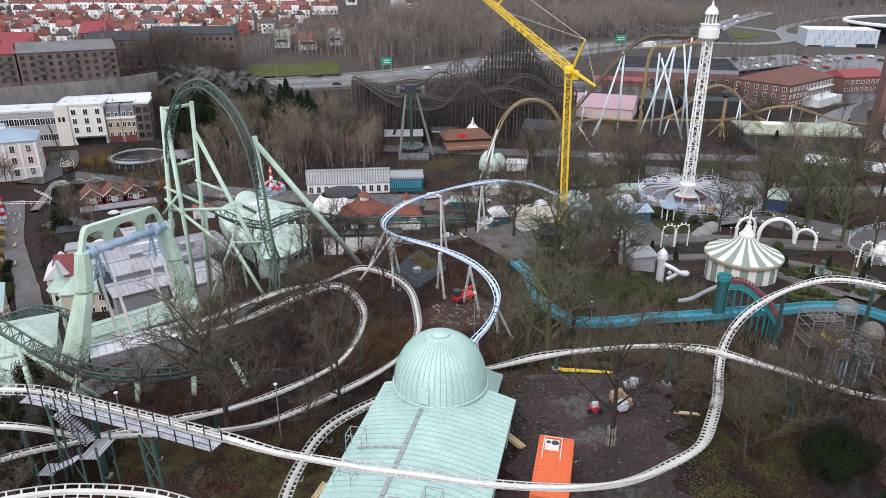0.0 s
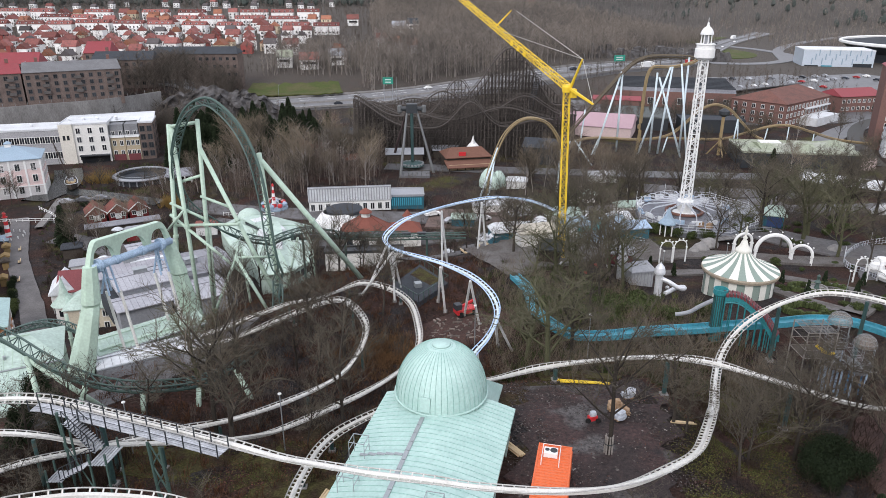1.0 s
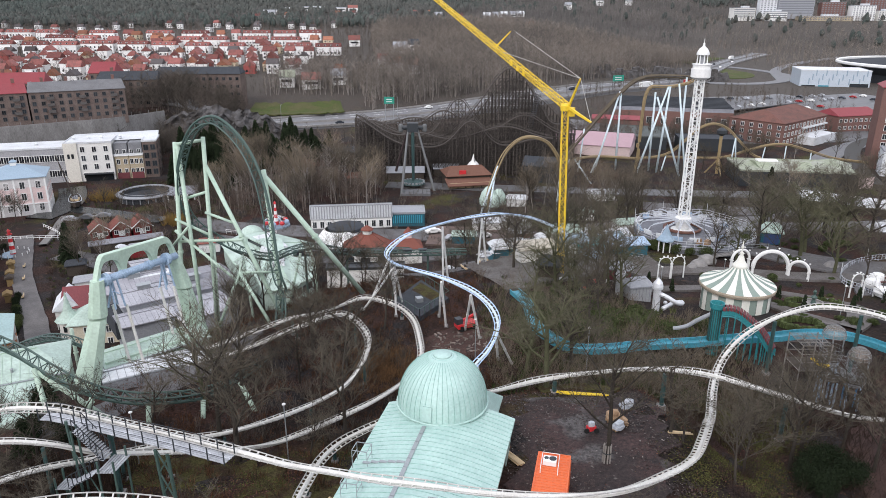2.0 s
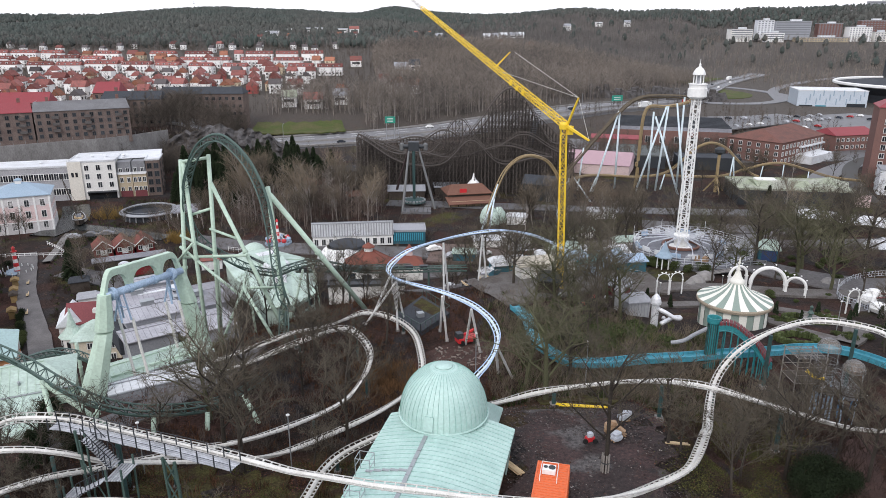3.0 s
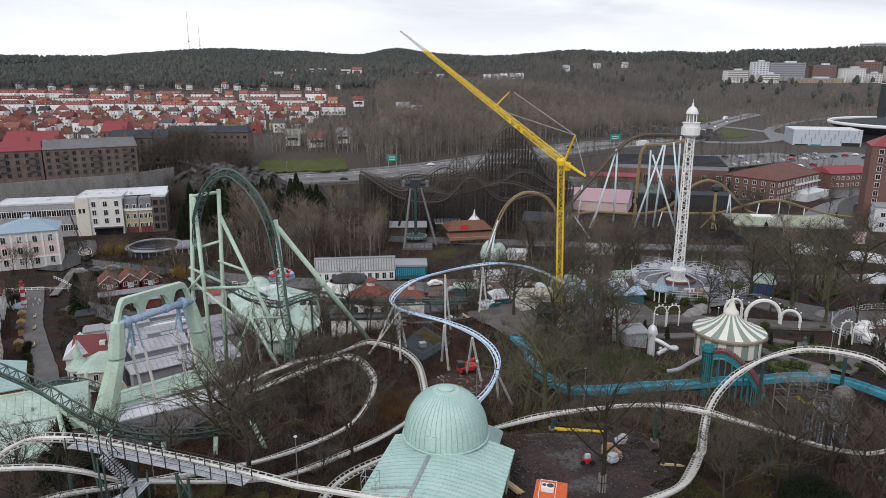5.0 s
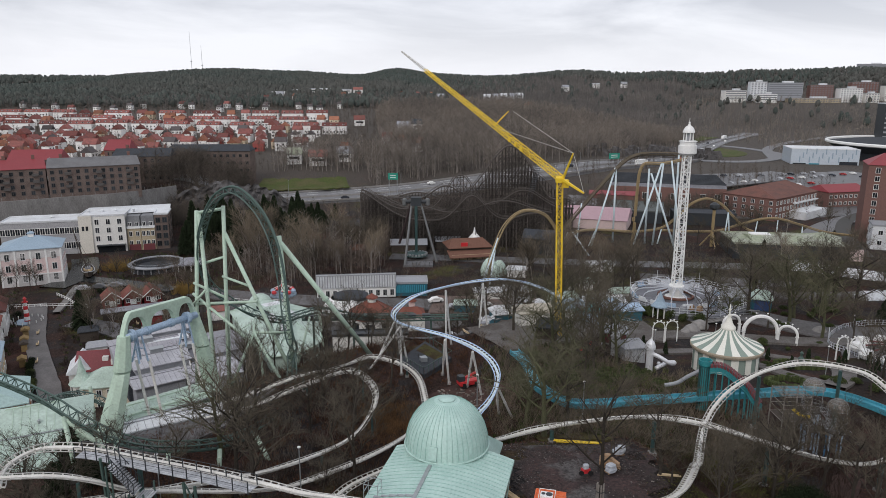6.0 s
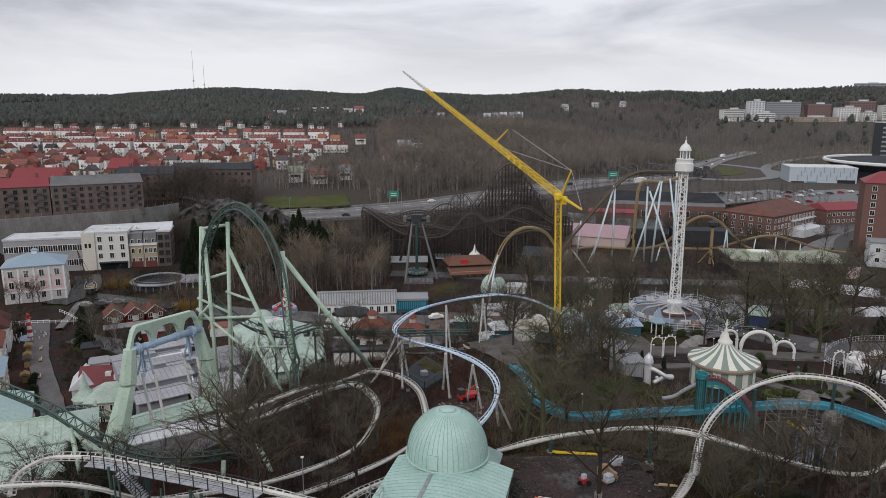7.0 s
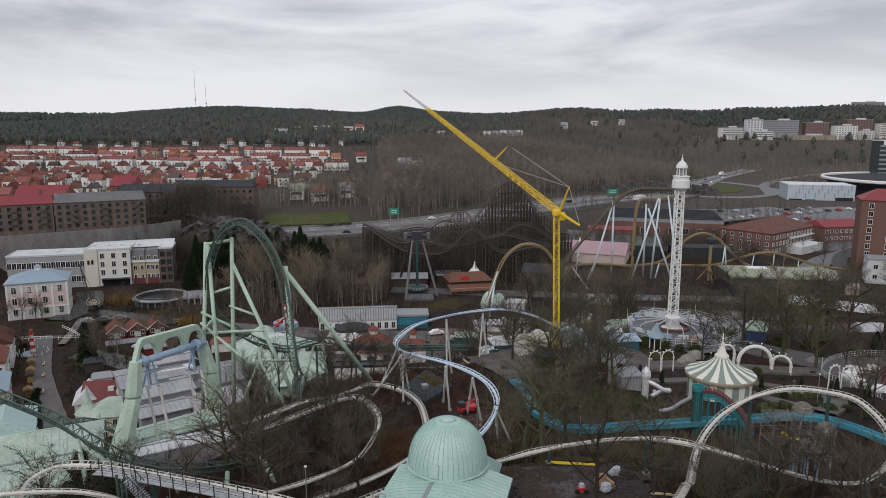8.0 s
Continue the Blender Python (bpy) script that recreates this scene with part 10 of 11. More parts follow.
# far high-rises
# Pane colour lifted towards the walls to stand in for haze.
FAR_PANE = mat("haze_paled_panes", (0.17, 0.18, 0.20), 0.3, 0.0, 0.1, 0.3)
def high_rise(x, y, z, sx, h, turn, wall, label, floors, bays, sy=16, band=False):
    """A distant slab: walls, flat roof with a plant room, and its grid of panes or window bands."""
    b = thing("high_rise", x, y, z, label, "high rise")
    part("wall", Mesh().box(x, y, z - 6, sx, sy, h + 6, turn), wall, b)
    part("roof", Mesh().box(x, y, z + h, sx + 0.6, sy + 0.6, 0.7, turn), ROOF_GREY, b)
    part("plant_room", Mesh().box(x + sx * 0.1, y, z + h + 0.6, sx * 0.3, sy * 0.5, 2.6, turn), ROOF_PALE, b)
    t = Matrix.Translation((x, y, z)) @ Matrix.Rotation(radians(turn), 4, "Z")
    panes = Mesh()
    fh = (h - 1.5) / floors
    for f in range(floors):
        if band:
            panes.box(*(t @ Vector((0, -sy / 2, 1.0 + fh * f + fh * 0.3))), sx * 0.96, 0.3, fh * 0.45, turn)
            continue
        for i in range(bays):
            panes.box(*(t @ Vector(((i + 0.5) / bays * sx - sx / 2, -sy / 2, 1.0 + fh * f + fh * 0.3))), sx / bays * 0.5, 0.3, fh * 0.5, turn)
    part("window_panes", panes, FAR_PANE, b, kind="stuff")


for x, y, z, sx, h, wm, fl, bays, band, label in ((470, 1150, 45, 35, 15.5, PLASTER, 5, 9, True, "long pale slab with window bands on a wooded slope"), (507.5, 1150, 50, 25, 24, ROOF_PALE, 8, 5, False, "pale high-rise with dark window columns on a wooded slope"), (518, 1140, 44, 31, 11, WHITE, 3, 8, True, "low white slab below a high-rise"), (561, 1170, 50, 54, 22.5, ROOF_GREY, 6, 12, True, "wide grey high-rise slab on a wooded slope"), (598, 1145, 32, 80, 16, PLASTER_OCHRE, 5, 20, False, "long ochre apartment slab before higher blocks"), (618, 1165, 46, 36, 23, BRICK, 7, 8, False, "brown brick high-rise on a wooded slope"), (658, 1150, 30, 36, 34, WHITE, 11, 8, False, "tall white high-rise with rows of small windows"), (692, 1150, 33, 24, 23, PLASTER, 8, 5, False, "cream high-rise beside a tall white one"), (703, 1190, 52, 42, 22, BRICK, 7, 9, False, "brown brick high-rise on a wooded slope"), (745, 1170, 46, 40, 22, PLASTER, 7, 9, True, "pale high-rise among bare trees"), (925, 1690, 98, 80, 12, ROOF_PALE, 3, 20, True, "pale low block on the far ridge"), (1014, 1690, 100, 68, 20, ROOF_GREY, 5, 14, True, "grey block on the far ridge")):
    high_rise(x, y, z, sx, h, rng.uniform(-8, 4), wm, label, fl, bays, 16, band)
dark = thing("office_tower", 392, 600, 12, "dark glazed office tower with a white roof sign", "high rise")
part("wall", Mesh().box(404, 608, 5, 44, 16, 46, -10), BLACK_STEEL, dark)
for f in range(10):
    part("window_band", Mesh().box(404 - 1.4, 608 - 7.9, 10 + 4.0 * f, 42, 0.4, 1.5, -10), ROOF_GREY, dark)
part("roof", Mesh().box(404, 608, 51, 44.6, 16.6, 0.8, -10), ROOF_PALE, dark)
part("sign_board", Mesh().box(396, 601, 47.5, 24, 0.5, 3.6, -10), WHITE, dark, "white sign board with dark bars")
for k in range(5):
    part("lettering_bar", Mesh().box(388 + 3.6 * k, 602.0 - 0.63 * k, 48.2, 2.0, 0.3, 2.2, -10), BLACK_STEEL, dark)
for x, y, h in ((-553, 1545, 92), (-535, 1560, 62)):
    mt = thing("radio_mast", x, y, ground(x, y), "thin guyed radio mast on the wooded ridge", "mast", "radio masts")
    part("shaft", Mesh().beam((x, y, ground(x, y)), (x, y, ground(x, y) + h), 0.55, 0.3, n=4), GREY_METAL, mt)
    part("drum", Mesh().beam((x, y, ground(x, y) + h * 0.3), (x, y, ground(x, y) + h * 0.33), 1.8, n=8), GREY_METAL, mt)
# ---- trees and scrub ----
def bare_tree(seed, height, spread, limbs=7, kids=(5, 5, 5), trunk_r=0.2, fork=0.35, droop=0.0, thick=0.014):
    """Meshes of a leafless tree: trunk with limbs, and a crown of finer branches."""
    r = random.Random(seed)
    trunk, crown = Mesh(), Mesh()

    def grow(p, d, length, rad, level):
        mesh = trunk if level < 2 else crown
        sides = 7 if level == 0 else 5 if level == 1 else 3
        segs = 4 if level == 0 else 3 if level < 3 else 2
        pts, q = [p], p
        for s in range(segs):
            d = (d + Vector((r.uniform(-1, 1), r.uniform(-1, 1), r.uniform(-0.4, 0.7) - droop * level * 0.3)) * (0.10 + 0.07 * level)).normalized()
            q = q + d * length / segs
            pts.append(q)
        end = rad * (0.45 if level == 0 else 0.35)
        for i in range(segs):
            mesh.beam(pts[i], pts[i + 1], max(rad + (end - rad) * i / segs, thick * 0.8), max(rad + (end - rad) * (i + 1) / segs, thick * 0.6), sides, caps=False)
        if level > len(kids):
            return
        n = limbs if level == 0 else kids[level - 1]
        for k in range(n):
            t = fork + (1 - fork) * (k + r.uniform(0.2, 0.9)) / n if level == 0 else 0.2 + 0.8 * (k + r.uniform(0, 1)) / n
            t = min(t, 0.99)
            i = min(int(t * segs), segs - 1)
            base = pts[i].lerp(pts[i + 1], t * segs - i)
            a = r.uniform(0, 6.283) if level else k * 2.4 + r.uniform(-0.4, 0.4)
            out = Vector((math.cos(a), math.sin(a), 0))
            lean = r.uniform(0.55, 0.95) if level == 0 else r.uniform(0.45, 1.1)
            nd = (d * (1 - 0.35 * lean) + out * lean * spread).normalized()
            ll = length * (r.uniform(0.5, 0.72) if level == 0 else r.uniform(0.42, 0.68)) * (1.15 - 0.45 * t if level == 0 else 1)
            grow(base, nd, ll, max(rad * (0.42 if level == 0 else 0.5), thick), level + 1)

    grow(Vector((0, 0, -0.3)), Vector((r.uniform(-0.06, 0.06), r.uniform(-0.06, 0.06), 1)).normalized(), height * 0.72, trunk_r, 0)
    return trunk.data("trunk"), crown.data("crown")


KINDS = []
for seed, h, sp, limbs, kids, tr, fk, bark, twig in ((1, 11, 0.95, 8, (5, 5, 5), 0.24, 0.28, BARK, TWIG), (2, 12, 0.8, 8, (5, 5, 5), 0.22, 0.33, BARK, TWIG), (3, 10, 1.1, 7, (5, 5, 5), 0.26, 0.25, BARK_MOSS, OLIVE_TWIG), (4, 13, 0.6, 9, (5, 5, 4), 0.2, 0.35, BARK, TWIG), (5, 9, 0.9, 7, (5, 5, 4), 0.15, 0.22, BARK, TWIG), (6, 13, 0.45, 12, (5, 5, 4), 0.15, 0.25, BIRCH, PALE_TWIG), (7, 12, 0.5, 11, (5, 5, 4), 0.14, 0.3, BIRCH, PALE_TWIG)):
    t, c = bare_tree(seed, h, sp, limbs, kids, tr, fk)
    t.materials.append(bark)
    c.materials.append(twig)
    KINDS.append((t, c))


def plant(k, x, y, scale=1.0, turn=0.0, label="leafless tree with a spreading bare crown", tilt=0.0):
    z = ground(x, y)
    t = thing("tree", x, y, z, label, "tree", "bare park trees")
    t.matrix_basis = pose(x, y, z, tilt, 0, turn) @ Matrix.Diagonal((scale, scale, scale, 1))
    for nm, me in zip(("trunk", "crown"), KINDS[k]):
        o = new(nm, me)
        o.parent = t
    return t


rng = random.Random(77)
# trees that stand out by the tracks
for k, x, y, s in ((4, -29.0, 36.8, 0.55), (4, -31.2, 40.0, 0.6), (4, -26.6, 33.2, 0.5), (0, -17.4, 46.2, 1.12), (2, 9.9, 56.0, 1.2), (1, 12.3, 41.5, 0.95), (4, 18.4, 45.4, 1.05), (1, -9.0, 50.5, 0.85), (2, -24.0, 57.5, 1.05), (0, -20.5, 58.5, 1.0), (4, -29.8, 47.5, 0.95), (4, -34.0, 45.5, 0.9), (4, -13.0, 60.5, 0.75), (4, -11.5, 47.0, 0.6), (0, -15.0, 67.5, 0.85), (1, -19.5, 48.5, 1.1), (0, 19.0, 44.1, 0.42), (3, 21.2, 39.1, 0.55), (0, 30.2, 46.8, 0.6), (4, 31.8, 51.6, 0.6), (3, 33.8, 53.4, 0.62), (4, -33.0, 38.5, 0.7), (0, -35.5, 42.5, 0.6), (1, -37.5, 46.0, 0.6), (0, -10.8, 64.5, 0.9), (4, -33.5, 33.5, 0.6), (4, -36.0, 37.0, 0.7), (4, -30.5, 30.5, 0.55), (2, 8.6, 61.5, 1.0), (0, 13.5, 63.0, 0.9), (4, -26.5, 50.5, 0.8), (4, -15.5, 31.0, 0.62), (4, -16.8, 32.2, 0.55), (4, 12.0, 33.4, 0.5), (4, 24.5, 46.0, 0.9), (1, 27.0, 42.5, 0.75), (4, 22.8, 41.2, 0.8), (4, 29.5, 50.0, 0.75), (3, 33.0, 46.0, 0.7)):
    plant(k, x, y, s, rng.uniform(0, 360), "large leafless tree beside the white track" if s > 0.9 else "small leafless tree in brown scrub")
# the wood on the right-hand slope
for i in range(26):
    x, y = rng.uniform(21, 46), rng.uniform(32, 60)
    if (27 < x < 42 and 44 < y < 63) or (x < 27 and y > 36) or math.hypot(x - 19, y - 40) < 2.5 or abs(x - 6.5 - 0.3 * y) < 1.2:
        continue
    plant(rng.choice((3, 4, 4, 1)), x, y, rng.uniform(0.5, 0.85), rng.uniform(0, 360), "slender leafless tree in a thicket")
# trees round the crane and behind the water ride
for i in range(44):
    x, y = rng.uniform(8, 40), rng.uniform(71, 132)
    if (x > 25 and y < 122) or (x > 31 and y < 74) or math.hypot(x - TX, y - TY) < 12 or math.hypot(x - 17, y - 94.5) < 1.5 or (x < 13 and y < 78):
        continue
    plant(rng.choice((0, 1, 2, 2, 2, 3)), x, y, rng.uniform(0.65, 1.0), rng.uniform(0, 360), "leafless park tree among garden beds")
for i in range(46):
    x, y = rng.uniform(60, 125), rng.uniform(104, 190)
    if i % 5 in (1, 3):
        continue
    if math.hypot(x - 71, y - 94) < 9 or math.hypot(x - TX, y - TY) < 13 or (x < 66 and y < 118):
        continue
    plant(rng.choice((0, 1, 2, 3)), x, y, rng.uniform(0.9, 1.35), rng.uniform(0, 360), "tall leafless park tree")
for i in range(22):
    x, y = rng.uniform(5, 62), rng.uniform(136, 172)
    plant(rng.choice((0, 1, 2, 3)), x, y, rng.uniform(0.75, 1.1), rng.uniform(0, 360), "leafless park tree on the slope")
# scrub trees between the tracks on the left slope
for i in range(34):
    x, y = rng.uniform(-30, -6), rng.uniform(60, 100)
    if abs(x + 20.5) < 2.2 or (x > -14 and 66 < y < 84 and x < -8 and rng.random() < 0.6):
        continue
    plant(rng.choice((1, 3, 4, 4)), x, y, rng.uniform(0.45, 0.8), rng.uniform(0, 360), "leafless tree in brown scrub")
for i in range(13):
    x, y = rng.uniform(-8, 14), rng.uniform(96, 140)
    plant(rng.choice((1, 3, 4, 4)), x, y, rng.uniform(0.45, 0.75), rng.uniform(0, 360), "leafless tree below the blue coaster")
# birches and park trees in the low park
for i in range(120):
    x, y = rng.uniform(-76, -22), rng.uniform(194, 250)
    if i % 2 and i < 100:
        continue
    if i > 100:
        x = rng.uniform(24, 60)
        y = rng.uniform(196, 215)
    if math.hypot(x + 97, y - 220) < 11 or (-42 < x < -4 and y < 206) or abs(x + 10) < 5 and y > 236 or (x < -90 and y > 232):
        continue
    plant(rng.choice((5, 6, 5, 6, 3, 1)), x, y, rng.uniform(0.7, 1.35), rng.uniform(0, 360), "pale-stemmed leafless birch in brown scrub")
for i in range(40):
    x, y = rng.uniform(-125, -60), rng.uniform(125, 210)
    if abs((x + 79) - (116 - y) * 0.55) < 7 or math.hypot(x + 90, y - 181) < 12 or math.hypot(x + 53, y - 113) < 22 or math.hypot(x + 117, y - 206) < 7 or math.hypot(x + 125, y - 153) < 12 or math.hypot(x + 114, y - 170) < 6:
        continue
    plant(rng.choice((1, 3, 4, 5)), x, y, rng.uniform(0.5, 0.8), rng.uniform(0, 360), "leafless street tree on grey paving")
for i in range(40):
    x, y = rng.uniform(95, 190), rng.uniform(190, 300)
    if math.hypot((x - 122) / 1.6, y - 238) < 15 or math.hypot(x - 175, y - 262) < 20 or y > 285:
        continue
    plant(rng.choice((0, 1, 3, 5)), x, y, rng.uniform(0.7, 1.1), rng.uniform(0, 360), "leafless tree by the halls")


def conifer_mesh(seed, h, r0, n):
    r = random.Random(seed)
    m = Mesh()
    for i in range(n):
        t = (i + r.uniform(0, 1)) / n
        a = r.uniform(0, 6.283)
        q = r0 * (1 - t) ** 0.8 * r.uniform(0.55, 1.05)
        z = h * (0.1 + 0.9 * t)
        ln = 0.35 + q
        d = Vector((math.cos(a), math.sin(a), -0.35))
        s = Vector((-math.sin(a), math.cos(a), 0))
        p0, p1 = Vector((0, 0, z)), Vector((0, 0, z)) + d * ln
        w = 0.18 + 0.28 * (1 - t)
        m.add([p0 + s * w * 0.4, p0 - s * w * 0.4, p1 - s * w * 0.5, p1 + Vector((0, 0, 0.1)), p1 + s * w * 0.5, p0 + Vector((0, 0, 0.3)), p1 * 0.5 + p0 * 0.5 + Vector((0, 0, -0.25))], [(0, 5, 3, 4), (5, 1, 2, 3), (1, 6, 2), (6, 0, 4), (6, 4, 3, 2)])
    return m.data("crown")


CON = []
for seed, h, r0, n in ((1, 8.0, 2.0, 420), (2, 10.0, 2.2, 480), (3, 6.0, 2.4, 380)):
    c = conifer_mesh(seed, h, r0, n)
    c.materials.append(EVERGREEN)
    st3 = Mesh().beam((0, 0, -0.5), (0, 0, h * 0.9), 0.16, 0.04, 6).data("trunk")
    st3.materials.append(BARK)
    CON.append((st3, c))


def conifer(k, x, y, s, label="dark evergreen conifer among bare trees"):
    t = thing("conifer", x, y, ground(x, y), label, "conifer", "evergreen trees")
    t.matrix_basis = pose(x, y, ground(x, y), 0, 0, rng.uniform(0, 360)) @ Matrix.Diagonal((s, s, s, 1))
    for nm, me in zip(("trunk", "crown"), CON[k]):
        o = new(nm, me)
        o.parent = t


for i in range(150):
    x, y = rng.uniform(-104, -46), rng.uniform(228, 285)
    if math.hypot(x + 97, y - 220) < 12 or x < -98 and y < 256:
        continue
    conifer(rng.randrange(3), x, y, rng.uniform(1.0, 1.7), "dark pine below the motorway")
for x, y, s in ((-39.6, 56.8, 0.62), (-36.0, 47.5, 0.6), (29.5, 31.0, 0.62), (31.5, 33.0, 0.55), (27.5, 33.5, 0.5), (-91.3, 155.2, 1.25), (112, 229, 0.9), (116, 230, 0.7), (84, 118, 0.6)):
    conifer(2 if s < 0.7 else 0, x, y, s, "dark evergreen shrub among bare trees")


def shrub_mesh(seed, n, leaf=1.0, spread=1.08):
    """A rounded evergreen shrub of many small leaf sprays, about 1 m in radius."""
    r = random.Random(seed)
    lumps = [(Vector((r.uniform(-0.5, 0.5), r.uniform(-0.5, 0.5), r.uniform(0.35, 0.75))), r.uniform(0.35, 0.6)) for k in range(8)]
    m = Mesh()
    for i in range(n):
        c, q = r.choice(lumps)
        d = Vector((r.gauss(0, 1), r.gauss(0, 1), r.gauss(0.3, 1))).normalized()
        p = c + d * q * r.uniform(0.7, spread)
        if p.z < 0.02:
            continue
        s = d.cross(Vector((r.uniform(-1, 1), r.uniform(-1, 1), r.uniform(-1, 1)))).normalized()
        t = (d * 0.6 + s.cross(d) + Vector((0, 0, 0.3))).normalized()
        w, h = r.uniform(0.03, 0.06) * leaf, r.uniform(0.08, 0.16) * leaf
        m.add([p - s * w, p + t * h * 0.5 + s * w, p + t * h, p + t * h * 0.4 - s * w * 1.6], [(0, 1, 2, 3)])
    return m.data("foliage")


SHRUBS = []
for seed, leaves, count, leaf, spread in ((11, EVERGREEN, 4200, 0.6, 1.35), (12, HEDGE, 2200, 1.0, 1.08), (13, HEDGE, 2200, 1.0, 1.08)):
    foliage = shrub_mesh(seed, count, leaf, spread)
    foliage.materials.append(leaves)
    stem = Mesh()
    for k in range(5):
        stem.beam((0, 0, -0.15), (0.45 * math.cos(k * 1.26), 0.45 * math.sin(k * 1.26), 0.7), 0.035, 0.012, 5)
    stem = stem.data("stem")
    stem.materials.append(BARK)
    SHRUBS.append((stem, foliage))


def shrub(k, x, y, sx, sz, label="rounded evergreen shrub among bare brush"):
    t = thing("shrub", x, y, ground(x, y), label, "shrub", "evergreen shrubs")
    t.matrix_basis = pose(x, y, ground(x, y), 0, 0, rng.uniform(0, 360)) @ Matrix.Diagonal((sx, sx, sz, 1))
    for nm, me in zip(("stem", "foliage"), SHRUBS[k]):
        o = new(nm, me)
        o.parent = t


for x, y, sx, sz in ((26.6, 40.0, 1.3, 1.7), (28.2, 41.2, 1.6, 1.9), (29.8, 42.4, 1.5, 1.7), (27.6, 38.4, 1.4, 1.5), (29.6, 39.8, 1.5, 1.6), (30.8, 43.6, 1.2, 1.3), (31.0, 41.0, 1.2, 1.4), (-33.5, 50.0, 1.4, 2.6), (-34.5, 52.0, 1.2, 2.4), (-37.8, 51.0, 1.3, 2.0), (-36.6, 53.2, 1.0, 2.2), (-39.0, 54.8, 0.9, 3.0)):
    shrub(0, x, y, sx, sz, "dark green rounded evergreen shrub below bare trees")
for x, y, sx, sz in ((14.0, 80.0, 1.5, 1.2), (16.2, 78.6, 1.6, 1.3), (18.0, 79.6, 1.4, 1.1), (20.4, 77.4, 1.5, 1.3), (22.4, 78.8, 1.6, 1.2), (25.0, 76.5, 1.3, 1.1), (26.6, 78.5, 1.2, 1.3), (12.4, 84.0, 1.4, 1.2), (16.0, 86.0, 1.5, 1.3), (10.5, 76.0, 1.3, 1.1)):
    shrub(1, x, y, sx, sz, "low green shrub behind the blue water channel")

flume_rng = random.Random(47)
for i in range(30):
    q = flume_rng.uniform(0.9, 1.9)
    shrub(1 + i % 2, flume_rng.gauss(20.5, 4.2), flume_rng.gauss(77.6, 2.4), q, q * flume_rng.uniform(0.6, 0.95), "olive-green bush behind the blue water channel")
for i in range(34):
    x, y = rng.uniform(43, 70), rng.uniform(74, 112)
    if math.hypot(x - 40.6, y - 86) < 6.5 or math.hypot(x - 71, y - 94) < 8.5 or math.hypot(x - TX, y - TY) < 11:
        continue
    sq = rng.uniform(0.5, 1.1)
    shrub(1 if i % 3 else 2, x, y, sq, sq * rng.uniform(0.6, 1.0), "small green garden shrub in a bed")
for i in range(16):
    x, y = rng.uniform(58, 78), rng.uniform(112, 130)
    sq = rng.uniform(0.6, 1.2)
    shrub(1, x, y, sq, sq * 0.8, "green shrub beside a garden walk")

for i in range(22):
    a = radians(rng.uniform(190, 350))
    q = rng.uniform(10.8, 12.0)
    shrub(1 if i % 2 else 2, TX + q * math.cos(a), TY + q * math.sin(a), rng.uniform(0.9, 1.3), rng.uniform(1.2, 1.7), "green shrub round the tower ride platform")

# trees, yellow willows and hedges round the canal
canal_rng = random.Random(29)
for x, y, q in ((-128.4, 189.0, 0.62), (-123.8, 188.0, 0.7), (-120.8, 187.0, 0.6), (-131.5, 186.5, 0.55)):
    plant(3, x, y, q, canal_rng.uniform(0, 360), "slim leafless tree before the pink house")
for i in range(46):
    x, y = canal_rng.uniform(-118, -84), canal_rng.uniform(160, 192)
    if math.hypot(x + 88.5, y - 177) < 9 or abs(x + 97.8 + 0.55 * (y - 146)) < 5 or abs(x + 108.5 + 0.3 * (y - 180)) < 3 or y < 172 and x > -96:
        continue
    q = canal_rng.uniform(0.6, 1.3)
    shrub(canal_rng.randrange(3), x, y, q, q * canal_rng.uniform(0.6, 1.1), "dull green shrub beside the canal path")
for i in range(16):
    u = i / 15
    shrub(canal_rng.randrange(2), -91.0 + 9.5 * u + canal_rng.uniform(-0.3, 0.3), 132.5 - 16.5 * u, canal_rng.uniform(0.7, 1.0), canal_rng.uniform(1.0, 1.6), "dark clipped hedge shrub along the street")

# ---- undergrowth: bare brush, bracken, hedges ----
def brush(name, label, material, count, place, low, high, sprigs=9, seed=3, w=0.02):
    r = random.Random(seed)
    m = Mesh()
    for i in range(count):
        spot = place(r)
        if spot is None:
            continue
        x, y = spot
        z = ground(x, y) - 0.1
        h = r.uniform(low, high)
        for k in range(sprigs):
            a, q = r.uniform(0, 6.283), r.uniform(0.05, 0.6) * h
            bx, by = x + r.uniform(-0.3, 0.3), y + r.uniform(-0.3, 0.3)
            tx, ty, tz2 = bx + q * math.cos(a), by + q * math.sin(a), z + h * r.uniform(0.5, 1.1)
            n = len(m.v)
            s, c = math.sin(a + 1.2) * w, math.cos(a + 1.2) * w
            m.v += [(bx - s, by + c, z), (bx + s, by - c, z), (tx + s * 0.4, ty - c * 0.4, tz2), (tx - s * 0.4, ty + c * 0.4, tz2)]
            m.f.append((n, n + 1, n + 2, n + 3))
            e = h * 0.35
            b = r.uniform(0, 6.283)
            mx, my, mz = (bx + tx) / 2, (by + ty) / 2, (z + tz2) / 2
            m.v += [(mx, my, mz), (mx + s, my - c, mz + 0.02), (mx + e * math.cos(b), my + e * math.sin(b), mz + e)]
            m.f.append((n + 4, n + 5, n + 6))
    return tagged(part(name, m, material, kind="stuff"), label, "undergrowth")


def clear_of_site(x, y):
    if 4.5 < x < 21 and 33 < y < 56:
        return False
    if -7 < x < 6 and 25 < y < 53:
        return False
    return not (-2 < x < 6 and 68 < y < 76)


def slope_left(r):
    x, y = r.uniform(-34, 6), r.uniform(28, 100)
    return (x, y) if clear_of_site(x, y) and not (x > -12 and y < 40) else None


